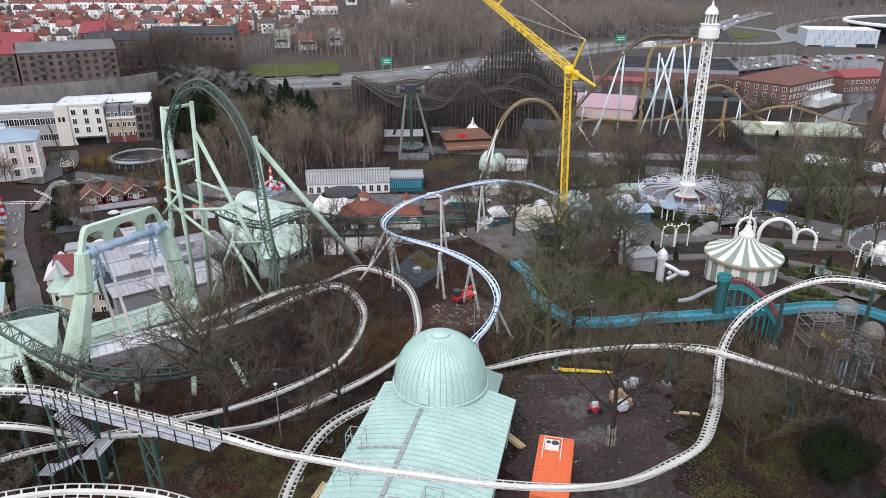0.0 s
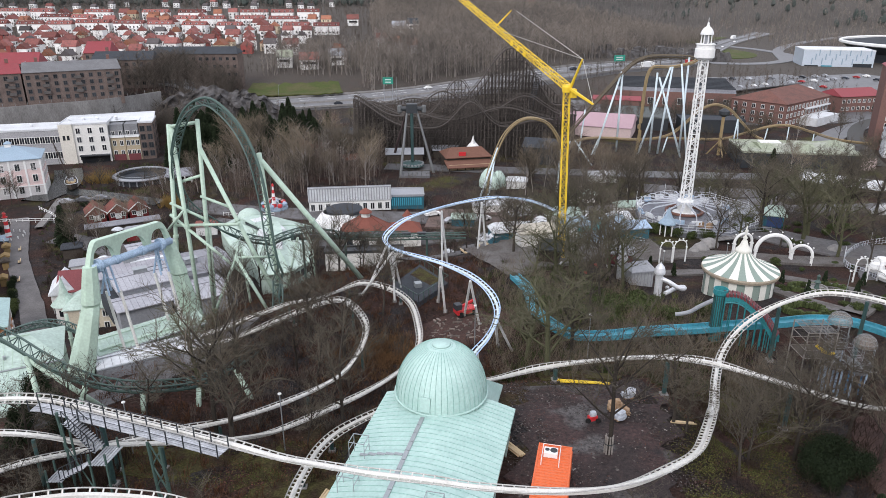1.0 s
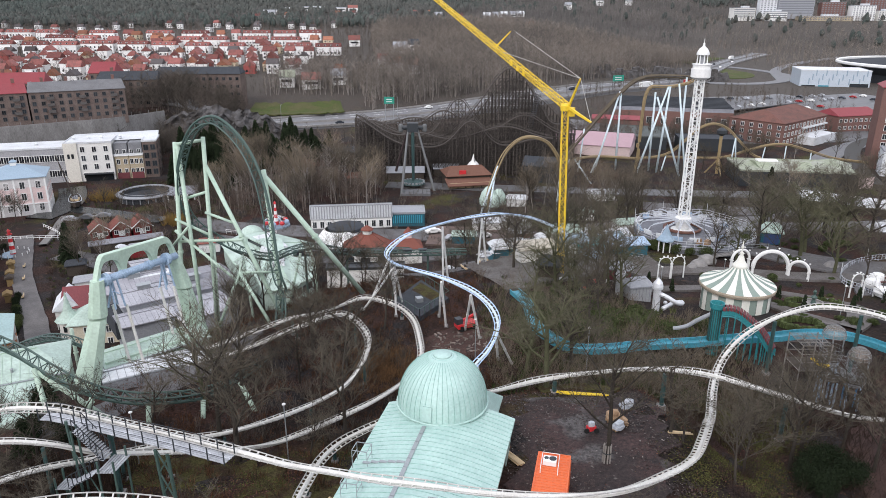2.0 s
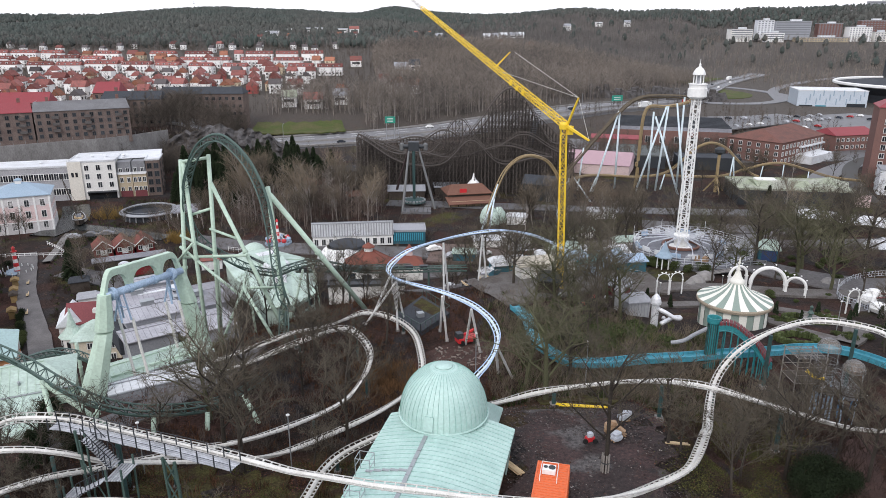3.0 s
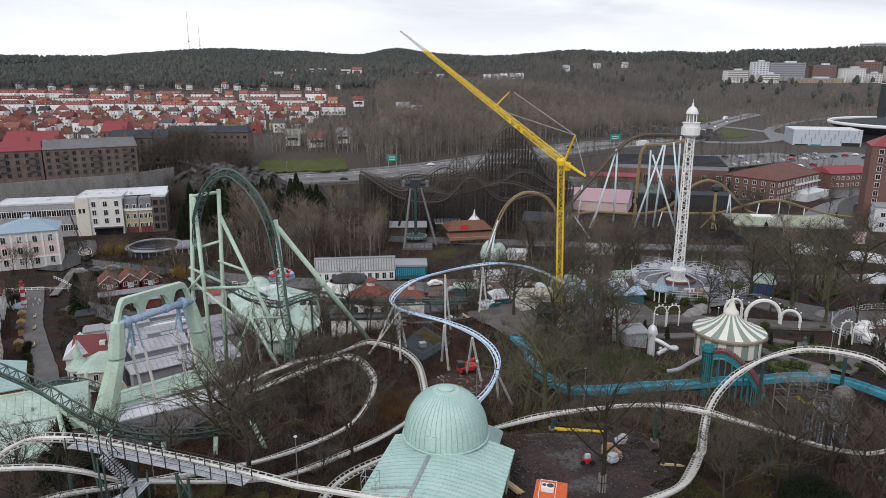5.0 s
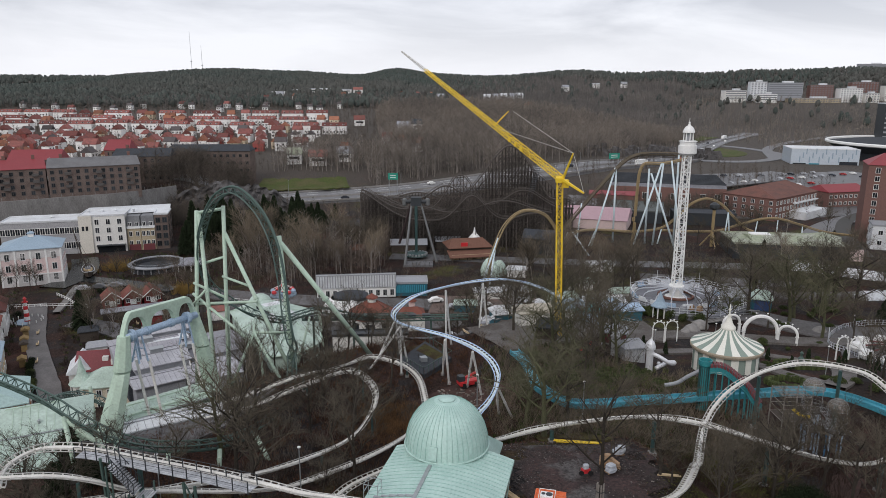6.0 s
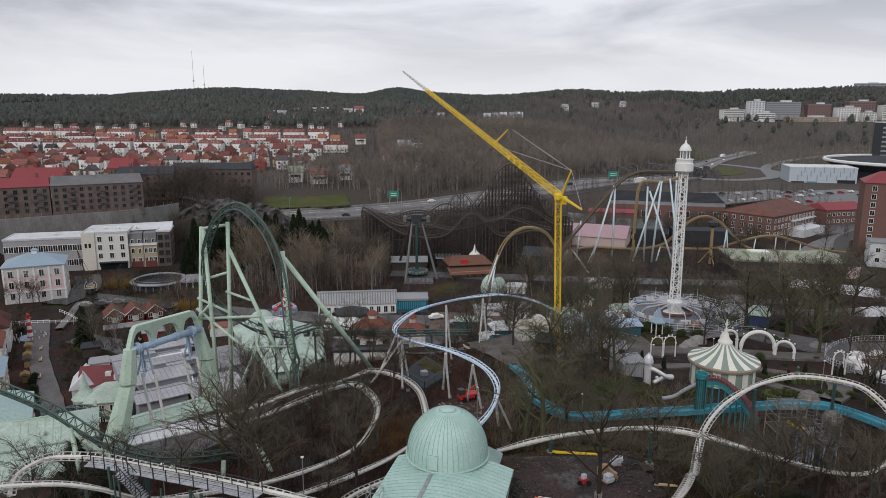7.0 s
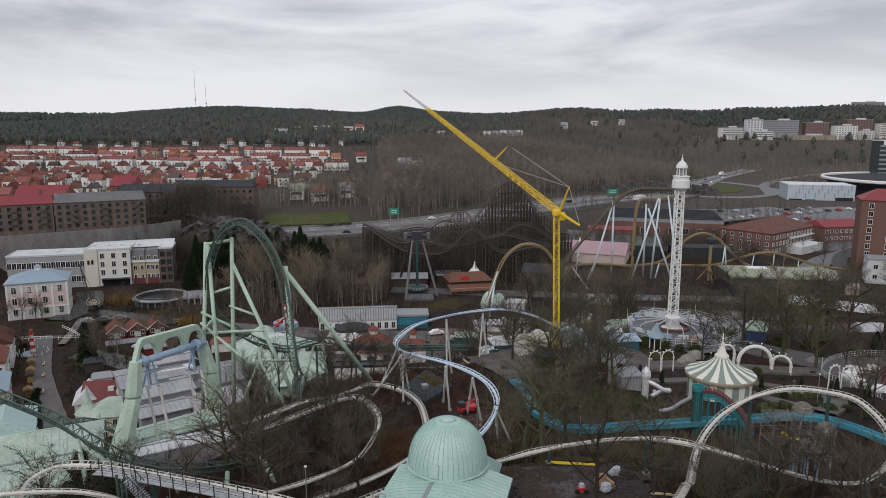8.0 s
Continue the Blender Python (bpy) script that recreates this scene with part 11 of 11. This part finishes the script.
def slope_right(r):
    x, y = r.uniform(20, 52), r.uniform(24, 66)
    return (x, y) if math.hypot(x - 37, y - 57) > 3 else None


def behind(r):
    x, y = r.uniform(5, 34), r.uniform(56, 92)
    return (x, y) if not (x > 26 and y > 78) and r.random() > sst(76, 92, y) * 0.8 else None


def low_park(r):
    x, y = r.uniform(-90, 110), r.uniform(120, 262)
    return (x, y) if x > -74 or y > 192 else None


brush("brown_brush", "leafless brown brush on the hillside", SCRUB, 1000, slope_left, 0.6, 2.0, 10, 3)
def stair_scrub(r):
    return r.uniform(-36, -25), r.uniform(32, 46)


brush("brown_brush", "dense dark brush below the service stair", SCRUB, 420, stair_scrub, 0.5, 1.8, 14, 12, 0.03)
brush("bracken", "rusty dead bracken and bramble", SCRUB_RUST, 2600, slope_left, 0.3, 1.1, 9, 4, 0.03)
brush("brown_brush", "leafless brown brush in a thicket", SCRUB, 1000, slope_right, 0.7, 2.4, 10, 5)
brush("brown_brush", "leafless brush behind the blue water channel", SCRUB, 500, behind, 0.6, 2.0, 9, 6)
def tan_clearing(r):
    return r.gauss(-6.5, 2.2), r.gauss(65.5, 2.5)


DRY_ORANGE = mat("orange_tan_dead_grass", (0.20, 0.115, 0.055), 0.95, 0.0, 0.3, 0.4, 0.0, (0.12, 0.07, 0.04), 0.8, island=0.4)


def loop_inside(r):
    x, y = r.uniform(-24, -4), r.uniform(50, 72)
    return (x, y) if noise.noise((x * 0.2, y * 0.2, 7.0)) > -0.1 else None


brush("brown_brush", "tan leafless brush between the white tracks", WOOD_MID, 420, loop_inside, 0.8, 2.2, 10, 13, 0.022)
brush("dry_grass", "orange-tan dead grass and bramble inside the track loop", DRY_ORANGE, 560, tan_clearing, 0.4, 1.1, 12, 9, 0.025)
brush("pale_brush", "pale olive leafless brush below bare trees", PALE_TWIG, 1200, behind, 0.8, 2.8, 10, 10, 0.02)
def flume_green(r):
    return r.gauss(20.5, 4.5), r.gauss(77.0, 2.2)


FLUME_GREEN = mat("olive_green_bushes", (0.105, 0.125, 0.038), 0.9, 0.0, 0.3, 0.8, 0.0, (0.065, 0.08, 0.028), 0.9, island=0.4)
brush("green_undergrowth", "olive-green bushes behind the blue water channel", FLUME_GREEN, 260, flume_green, 0.4, 1.1, 14, 71, 0.05)
brush("green_undergrowth", "low green undergrowth and ivy below bare trees", HEDGE, 900, behind, 0.4, 1.2, 10, 7, 0.06)
brush("brown_brush", "leafless brown shrubs in the low park", WOOD_MID, 3000, low_park, 1.0, 3.2, 9, 8, 0.035)


def canal_banks(r):
    x, y = r.uniform(-128, -72), r.uniform(128, 236)
    if abs(x + 97.8 + 0.55 * (y - 146)) < 5.5 or math.hypot(x + 96.5, y - 214.5) < 10 or -101 < x < -76 and 158 < y < 185:
        return None
    if abs(y - 203 + 0.37 * (x + 118)) < 4 or abs(x + 118) < 5 and y > 188 or x < -118 and y < 165 or math.hypot(x + 129, y - 200.5) < 11:
        return None
    return x, y


WILLOW = mat("yellow_willow_twigs", (0.25, 0.165, 0.055), 0.9, 0.0, 0.25, 1.0, 0.0)
brush("brown_brush", "leafless brown brush round the canal", SCRUB, 1500, canal_banks, 0.8, 2.2, 10, 61, 0.03)
brush("green_undergrowth", "dull green ground cover round the canal", HEDGE, 1600, canal_banks, 0.4, 1.0, 9, 62, 0.07)
brush("yellow_willow", "yellow-twigged willow bushes beside the canal", WILLOW, 60, lambda r: (r.gauss(-109.2, 2.0), r.gauss(212.5, 1.6)), 2.0, 4.2, 16, 63, 0.035)
brush("yellow_willow", "yellow-twigged willow bush behind red houses", WILLOW, 40, lambda r: (r.gauss(-77.0, 1.4), r.gauss(186.5, 1.2)), 2.0, 4.0, 16, 64, 0.035)


def litter(name, label, material, count, place, low, high, seed, lift=0.12):
    """Fallen leaves and tufts: small tilted blades on the ground."""
    r = random.Random(seed)
    m = Mesh()
    for i in range(count):
        spot = place(r)
        if spot is None:
            continue
        x, y = spot
        z = ground(x, y) + 0.25 * noise.noise((x / 9, y / 9, 0.3)) + lift
        a, q = r.uniform(0, 6.283), r.uniform(low, high)
        c, s, n = math.cos(a) * q, math.sin(a) * q, len(m.v)
        m.v += [(x - c, y - s, z), (x + s * 0.6, y - c * 0.6, z + r.uniform(-0.3, 0.6) * q), (x + c, y + s, z + r.uniform(0, 0.7) * q), (x - s * 0.6, y + c * 0.6, z + r.uniform(-0.3, 0.6) * q)]
        m.f.append((n, n + 1, n + 2, n + 3))
    return tagged(part(name, m, material, kind="stuff"), label, "leaf litter")


def drift(box, bare=0.44, scale=0.23):
    x0, x1, y0, y1 = box

    def place(r):
        x, y = r.uniform(x0, x1), r.uniform(y0, y1)
        if 4.5 < x < 18 and 30 < y < 54 and r.random() < 0.85 or -6 < x < 5.5 and 27 < y < 51:
            return None
        return (x, y) if 0.5 + 0.9 * noise.noise((x * scale, y * scale, 5.0)) + r.uniform(-0.15, 0.15) > bare else None
    return place


def bend_moss(r):
    y = r.uniform(36, 62)
    x = 18.0 + (y - 36) * 0.62 - max(0.0, y - 50) * 0.5 + r.gauss(1.0, 2.6)
    return (x, y) if x > 16.5 and 0.5 + 0.9 * noise.noise((x * 0.3, y * 0.3, 5.0)) + r.uniform(-0.2, 0.2) > 0.36 else None


LEAVES = mat("fallen_red_brown_leaves", (0.105, 0.050, 0.034), 0.9, 0.0, 0.3, 1.0, 0.0, (0.060, 0.030, 0.022), 0.9, island=0.6)
LEAVES_TAN = mat("fallen_tan_leaves", (0.11, 0.075, 0.045), 0.9, 0.0, 0.3, 1.0, 0.0, island=0.5)
TUFTS = mat("olive_moss_tufts", (0.072, 0.068, 0.022), 0.95, 0.0, 0.3, 1.0, 0.0, (0.05, 0.055, 0.02), 0.8, island=0.5)
litter("fallen_leaves", "red-brown fallen leaves on the slope", LEAVES, 34000, drift((-36, 10, 26, 80)), 0.04, 0.10, 51)
litter("fallen_leaves", "tan fallen leaves on the slope", LEAVES_TAN, 9000, drift((-36, 40, 26, 80), 0.5, 0.4), 0.03, 0.08, 52)
litter("fallen_leaves", "red-brown fallen leaves below bare trees", LEAVES, 24000, drift((10, 48, 26, 68)), 0.035, 0.085, 53)
litter("moss_tufts", "olive moss tufts on brown earth", TUFTS, 22000, drift((-30, -8, 28, 48), 0.5, 0.3), 0.03, 0.09, 54, 0.12)
litter("moss_tufts", "olive moss tufts below the white track", TUFTS, 42000, bend_moss, 0.03, 0.09, 55, 0.12)

def yard_spot(r):
    x, y = r.uniform(4.5, 18.5), r.uniform(29, 55)
    return (x, y) if noise.noise((x * 0.35, y * 0.35, 2.0)) + r.uniform(-0.3, 0.3) > 0.0 else None


RUBBLE = mat("pale_stone_rubble", (0.17, 0.155, 0.145), 0.9, 0.0, 0.3, 1.0, 0.0, (0.10, 0.085, 0.078), 0.8, island=0.6)
CLODS = mat("dark_wet_clods", (0.022, 0.015, 0.013), 0.7, 0.0, 0.3, 1.0, 0.0, (0.05, 0.027, 0.022), 0.8, island=0.6)
litter("rubble", "pale stone rubble trodden into the yard mud", RUBBLE, 3200, yard_spot, 0.03, 0.11, 56, 0.08)
litter("clods", "dark wet clods of mud in the building yard", CLODS, 9000, yard_spot, 0.05, 0.16, 58, 0.08)

# ---- woods on the far slopes ----
def far_trees(name, label, material, count, place, low, high, seed, bare, fine=1.0, limbs=13):
    r = random.Random(seed)
    m = Mesh()
    for i in range(count):
        spot = place(r)
        if spot is None:
            continue
        x, y = spot
        z = ground(x, y) - 0.5
        h = r.uniform(low, high)
        n = len(m.v)
        if bare:
            w = (0.12 + h * 0.008) * fine
            m.v += [(x - w, y, z), (x + w, y, z), (x, y, z + h), (x, y - w, z), (x, y + w, z)]
            m.f += [(n, n + 1, n + 2), (n + 3, n + 4, n + 2)]
            for k in range(limbs):
                t = r.uniform(0.25, 0.95)
                a, q = r.uniform(0, 6.283), h * r.uniform(0.12, 0.32) * (1.2 - t * 0.7)
                bz = z + h * t
                n2 = len(m.v)
                ww = w * 0.9
                m.v += [(x, y, bz - ww), (x, y, bz + ww), (x + q * math.cos(a), y + q * math.sin(a), bz + q * r.uniform(0.5, 1.3)), (x + ww, y, bz)]
                m.f += [(n2, n2 + 1, n2 + 2), (n2, n2 + 3, n2 + 2)]
        else:
            rad, k = h * r.uniform(0.22, 0.34), 5
            turn = r.uniform(0, 6.283)
            for q, lift in ((0.55, 0.18), (1.0, 0.42), (0.85, 0.72), (0.35, 0.95)):
                for j in range(k):
                    a = turn + 6.283 * j / k
                    w = rad * q * r.uniform(0.75, 1.2)
                    m.v.append((x + w * math.cos(a), y + w * math.sin(a), z + h * (lift + r.uniform(-0.06, 0.06))))
            for c in range(3):
                for j in range(k):
                    j2 = (j + 1) % k
                    m.f.append((n + c * k + j, n + c * k + j2, n + c * k + k + j2, n + c * k + k + j))
            m.f.append(tuple(n + 3 * k + j for j in range(k)))
    return tagged(part(name, m, material, kind="stuff"), label, "woods")


def mid_wood(r):
    y = r.uniform(352, 760)
    x = r.uniform(-100 + (y - 352) * 0.1, 40 + (y - 352) * 0.62)
    if y < 376 and x < -42 or x < -24 and y < 425 and r.random() < 0.25:
        return None
    if x < -40 - (y - 430) * 0.12 and y > 415:
        return None
    for a in HWp[20::4]:
        if abs(a.x - x) + abs(a.y - y) < 24:
            return None
    return x, y


def gardens(r):
    y = r.uniform(375, 790)
    return r.uniform(-0.72 * y, -30 - 0.03 * (y - 400)), y


def verge_wood(r):
    x = r.uniform(-110, 160)
    if -98 < x < -30 and r.random() < 0.85:
        return None
    return x, 288 + 0.0016 * max(0, x) ** 2 + r.uniform(0, 22) - (6 if x < 0 else 0)


def right_wood(r):
    y = r.uniform(560, 1250)
    x = r.uniform(260, 0.72 * y + 120)
    return (x, y) if x > 200 + 0.15 * y else None


def block_front(r):
    x = r.uniform(-160, -112)
    return x, 250 + 0.62 * (x + 165) + r.uniform(2.0, 7.5)


def hills(r):
    y = r.uniform(760, 1500)
    x = r.uniform(-0.7 * y, 0.75 * y)
    if x > 150 and y < 900 or x > 0.34 * y and 960 < y < 1175:
        return None
    return x, y


def hill_pines(r):
    spot = hills(r)
    return spot if spot and (spot[0] < 0) else None


def ridge(r):
    a, d = r.uniform(-0.66, 0.66), 1000 + 800 * r.random() ** 0.8
    if a > 0.0 and r.random() < 0.55 + 0.42 * sst(0.0, 0.15, a) * (d < 1500):
        return None
    return d * math.sin(a), d * math.cos(a)


def ridge_bare(r):
    a, d = r.uniform(-0.05, 0.66), r.uniform(1000, 1780)
    if a > 0.33 and d * math.cos(a) < 1175:
        return None
    return d * math.sin(a), d * math.cos(a)


def far_ridge(r):
    a, d = r.uniform(-0.66, 0.66), r.uniform(2300, 3050)
    return d * math.sin(a), d * math.cos(a)


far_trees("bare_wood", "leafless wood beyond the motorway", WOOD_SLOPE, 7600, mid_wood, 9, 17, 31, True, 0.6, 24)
def wood_front(r):
    spot = mid_wood(r)
    return spot if spot and spot[1] < 560 and noise.noise((spot[0] / 40, spot[1] / 40, 2.0)) > -0.1 else None


far_trees("bare_wood", "pale-stemmed birches at the front of the leafless wood", BIRCH, 4200, wood_front, 9, 15, 57, True, 0.55, 5)
def birch_stand(r):
    x, y = r.uniform(-66, -20), r.uniform(196, 262)
    if -42 < x and y < 206 or -36 < x < -22 and 230 < y < 252 or noise.noise((x / 11, y / 11, 6.0)) < -0.15:
        return None
    return x, y


def loop_thicket(r):
    x, y = r.uniform(-92, -56), r.uniform(190, 235)
    return (x, y) if math.hypot(x + 92, y - 215) > 17 and noise.noise((x / 9, y / 9, 3.0)) > -0.1 else None


BIRCH_BROWN = mat("red_brown_birch_twigs", (0.17, 0.135, 0.112), 0.9, 0.0, 0.25, 0.2, 0.0, (0.11, 0.085, 0.07), 0.9, island=0.5)
far_trees("bare_wood", "slender pale birches in the low park", BIRCH, 260, birch_stand, 8, 15, 91, True, 0.36, 7)
far_trees("bare_wood", "red-brown leafless thicket among birches", BIRCH_BROWN, 520, birch_stand, 5, 12, 92, True, 0.3, 34)
far_trees("bare_wood", "red-brown leafless thicket behind the looping coaster", BIRCH_BROWN, 240, loop_thicket, 4, 9, 93, True, 0.3, 34)
far_trees("bare_wood", "leafless trees between village houses", WOOD_MID, 3600, gardens, 4, 9, 32, True, 0.45, 26)
far_trees("bare_wood", "leafless trees along the motorway", WOOD_MID, 900, verge_wood, 5, 11, 33, True, 0.45, 30)
far_trees("bare_wood", "leafless wood between the slip roads", WOOD_SLOPE, 2200, right_wood, 8, 15, 34, True, 0.7, 20)
far_trees("bare_wood", "leafless trees before brick apartments", WOOD_MID, 300, block_front, 7, 11, 35, True, 0.45, 30)
def block_back(r):
    return r.uniform(-140, -98), r.uniform(300, 342) if r.random() < 0.8 else r.uniform(268, 300)


far_trees("bare_wood", "leafless trees before the farther brick apartments", WOOD_MID, 520, block_back, 9, 17, 41, True, 0.45, 30)
def works_trees(r):
    return r.uniform(50, 230), r.uniform(300, 450)


far_trees("bare_wood", "leafless trees round the brick works", WOOD_MID, 420, works_trees, 5, 10, 43, True, 0.45, 28)
# These distant woods carry their haze in the base colour.
far_trees("hill_wood", "mixed pine wood on the far hills, haze in its colour", PINE_FAR, 5000, hill_pines, 8, 13, 36, False)
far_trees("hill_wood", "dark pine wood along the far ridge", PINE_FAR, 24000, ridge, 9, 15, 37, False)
far_trees("hill_wood", "pine wood on the farthest hills, haze in its colour", PINE_FAR, 5000, far_ridge, 14, 22, 39, False)
far_trees("bare_wood", "leafless wood on the far slopes, painted pale with haze", WOOD_FAR, 17000, hills, 8, 13, 38, True, 0.8, 17)
far_trees("bare_wood", "leafless wood on the far ridge, painted pale with haze", WOOD_FAR, 9000, ridge_bare, 9, 14, 47, True, 1.1, 12)
# tall dark trees behind the water slide and by the white cup ride
tall = random.Random(83)
for i in range(4):
    plant(tall.choice((0, 2, 2, 2)), tall.uniform(12.5, 27), tall.uniform(80, 93), tall.uniform(0.95, 1.25), tall.uniform(0, 360), "tall dark leafless tree behind the water slide")
for x, y in ((54, 73), (60, 80), (66.5, 83), (59, 112), (47, 110), (70, 104)):
    plant(tall.choice((1, 3, 1)), x, y, tall.uniform(0.6, 0.85), tall.uniform(0, 360), "leafless garden tree beside paved walks")
# more trees before the pale sheds
shade = random.Random(71)
for i in range(12):
    x = shade.uniform(70, 134)
    plant(shade.choice((0, 1, 2, 3)), x, shade.uniform(120, 134) + 0.12 * (x - 70) + shade.choice((0, 0, 42)), shade.uniform(0.7, 1.05), shade.uniform(0, 360), "leafless park tree before pale sheds")
for x, y, q in ((58.5, 119.5, 1.35), (64.6, 115.2, 1.5), (66.0, 106.4, 1.15), (77.7, 117.0, 1.5), (72.9, 119.5, 1.3), (84.0, 112.0, 1.3), (52.0, 112.6, 0.9)):
    plant(tall.choice((0, 2)), x, y, q, tall.uniform(0, 360), "large dark leafless tree beside the garden walk")
# boulders by the garden walk
for k, (x, y, q) in enumerate(((46.8, 112.6, 1.5), (44.6, 110.6, 1.3), (43.0, 109.4, 0.8), (67.5, 110.0, 1.1))):
    z = ground(x, y)
    b = thing("boulder", x, y, z, "grey rounded boulder in a garden bed", "boulder", "garden boulders")
    part("stone", Mesh().lathe(x, y, [(q * 1.1, z - 0.2), (q * 1.15, z + 0.3), (q * 0.85, z + 0.3 + q * 0.45), (q * 0.35, z + 0.4 + q * 0.65), (0, z + 0.35 + q * 0.7)], 7 + k % 2, 360.0, 20 * k), CONCRETE, b)
guard = thing("trunk_guard", 12.3, 41.5, ground(12.3, 41.5), "pale boards strapped round a tree trunk in the yard", "trunk guard")
for k in range(8):
    a = radians(45 * k)
    part("board", Mesh().beam((12.3 + 0.30 * math.cos(a), 41.5 + 0.30 * math.sin(a), ground(12.3, 41.5) - 0.05), (12.3 + 0.27 * math.cos(a), 41.5 + 0.27 * math.sin(a), ground(12.3, 41.5) + 1.6), 0.075, n=4), WOOD_GREY, guard)
part("strap", Mesh().lathe(12.3, 41.5, [(0.36, ground(12.3, 41.5) + 0.9), (0.36, ground(12.3, 41.5) + 1.0)], 12), BLACK_STEEL, guard)
# lamp posts in the park
for x, y, h in ((-13.2, 46.2, 5.5), (-25.5, 45.5, 5.0), (3.4, 66.0, 5.0), (15.0, 62.0, 5.0), (45.0, 101.0, 4.5), (33.0, 95.0, 4.5), (52.0, 80.0, 4.5)):
    z = ground(x, y)
    l = thing("lamp_post", x, y, z, "slim grey park lamp with a pale round head", "street lamp", "park lamps")
    part("pole", Mesh().beam((x, y, z - 0.2), (x, y, z + h), 0.06, 0.045, n=6), GREY_METAL, l)
    part("head", Mesh().lathe(x, y, [(0.05, z + h), (0.15, z + h + 0.03), (0.16, z + h + 0.11), (0.0, z + h + 0.2)], 10), WHITE, l)
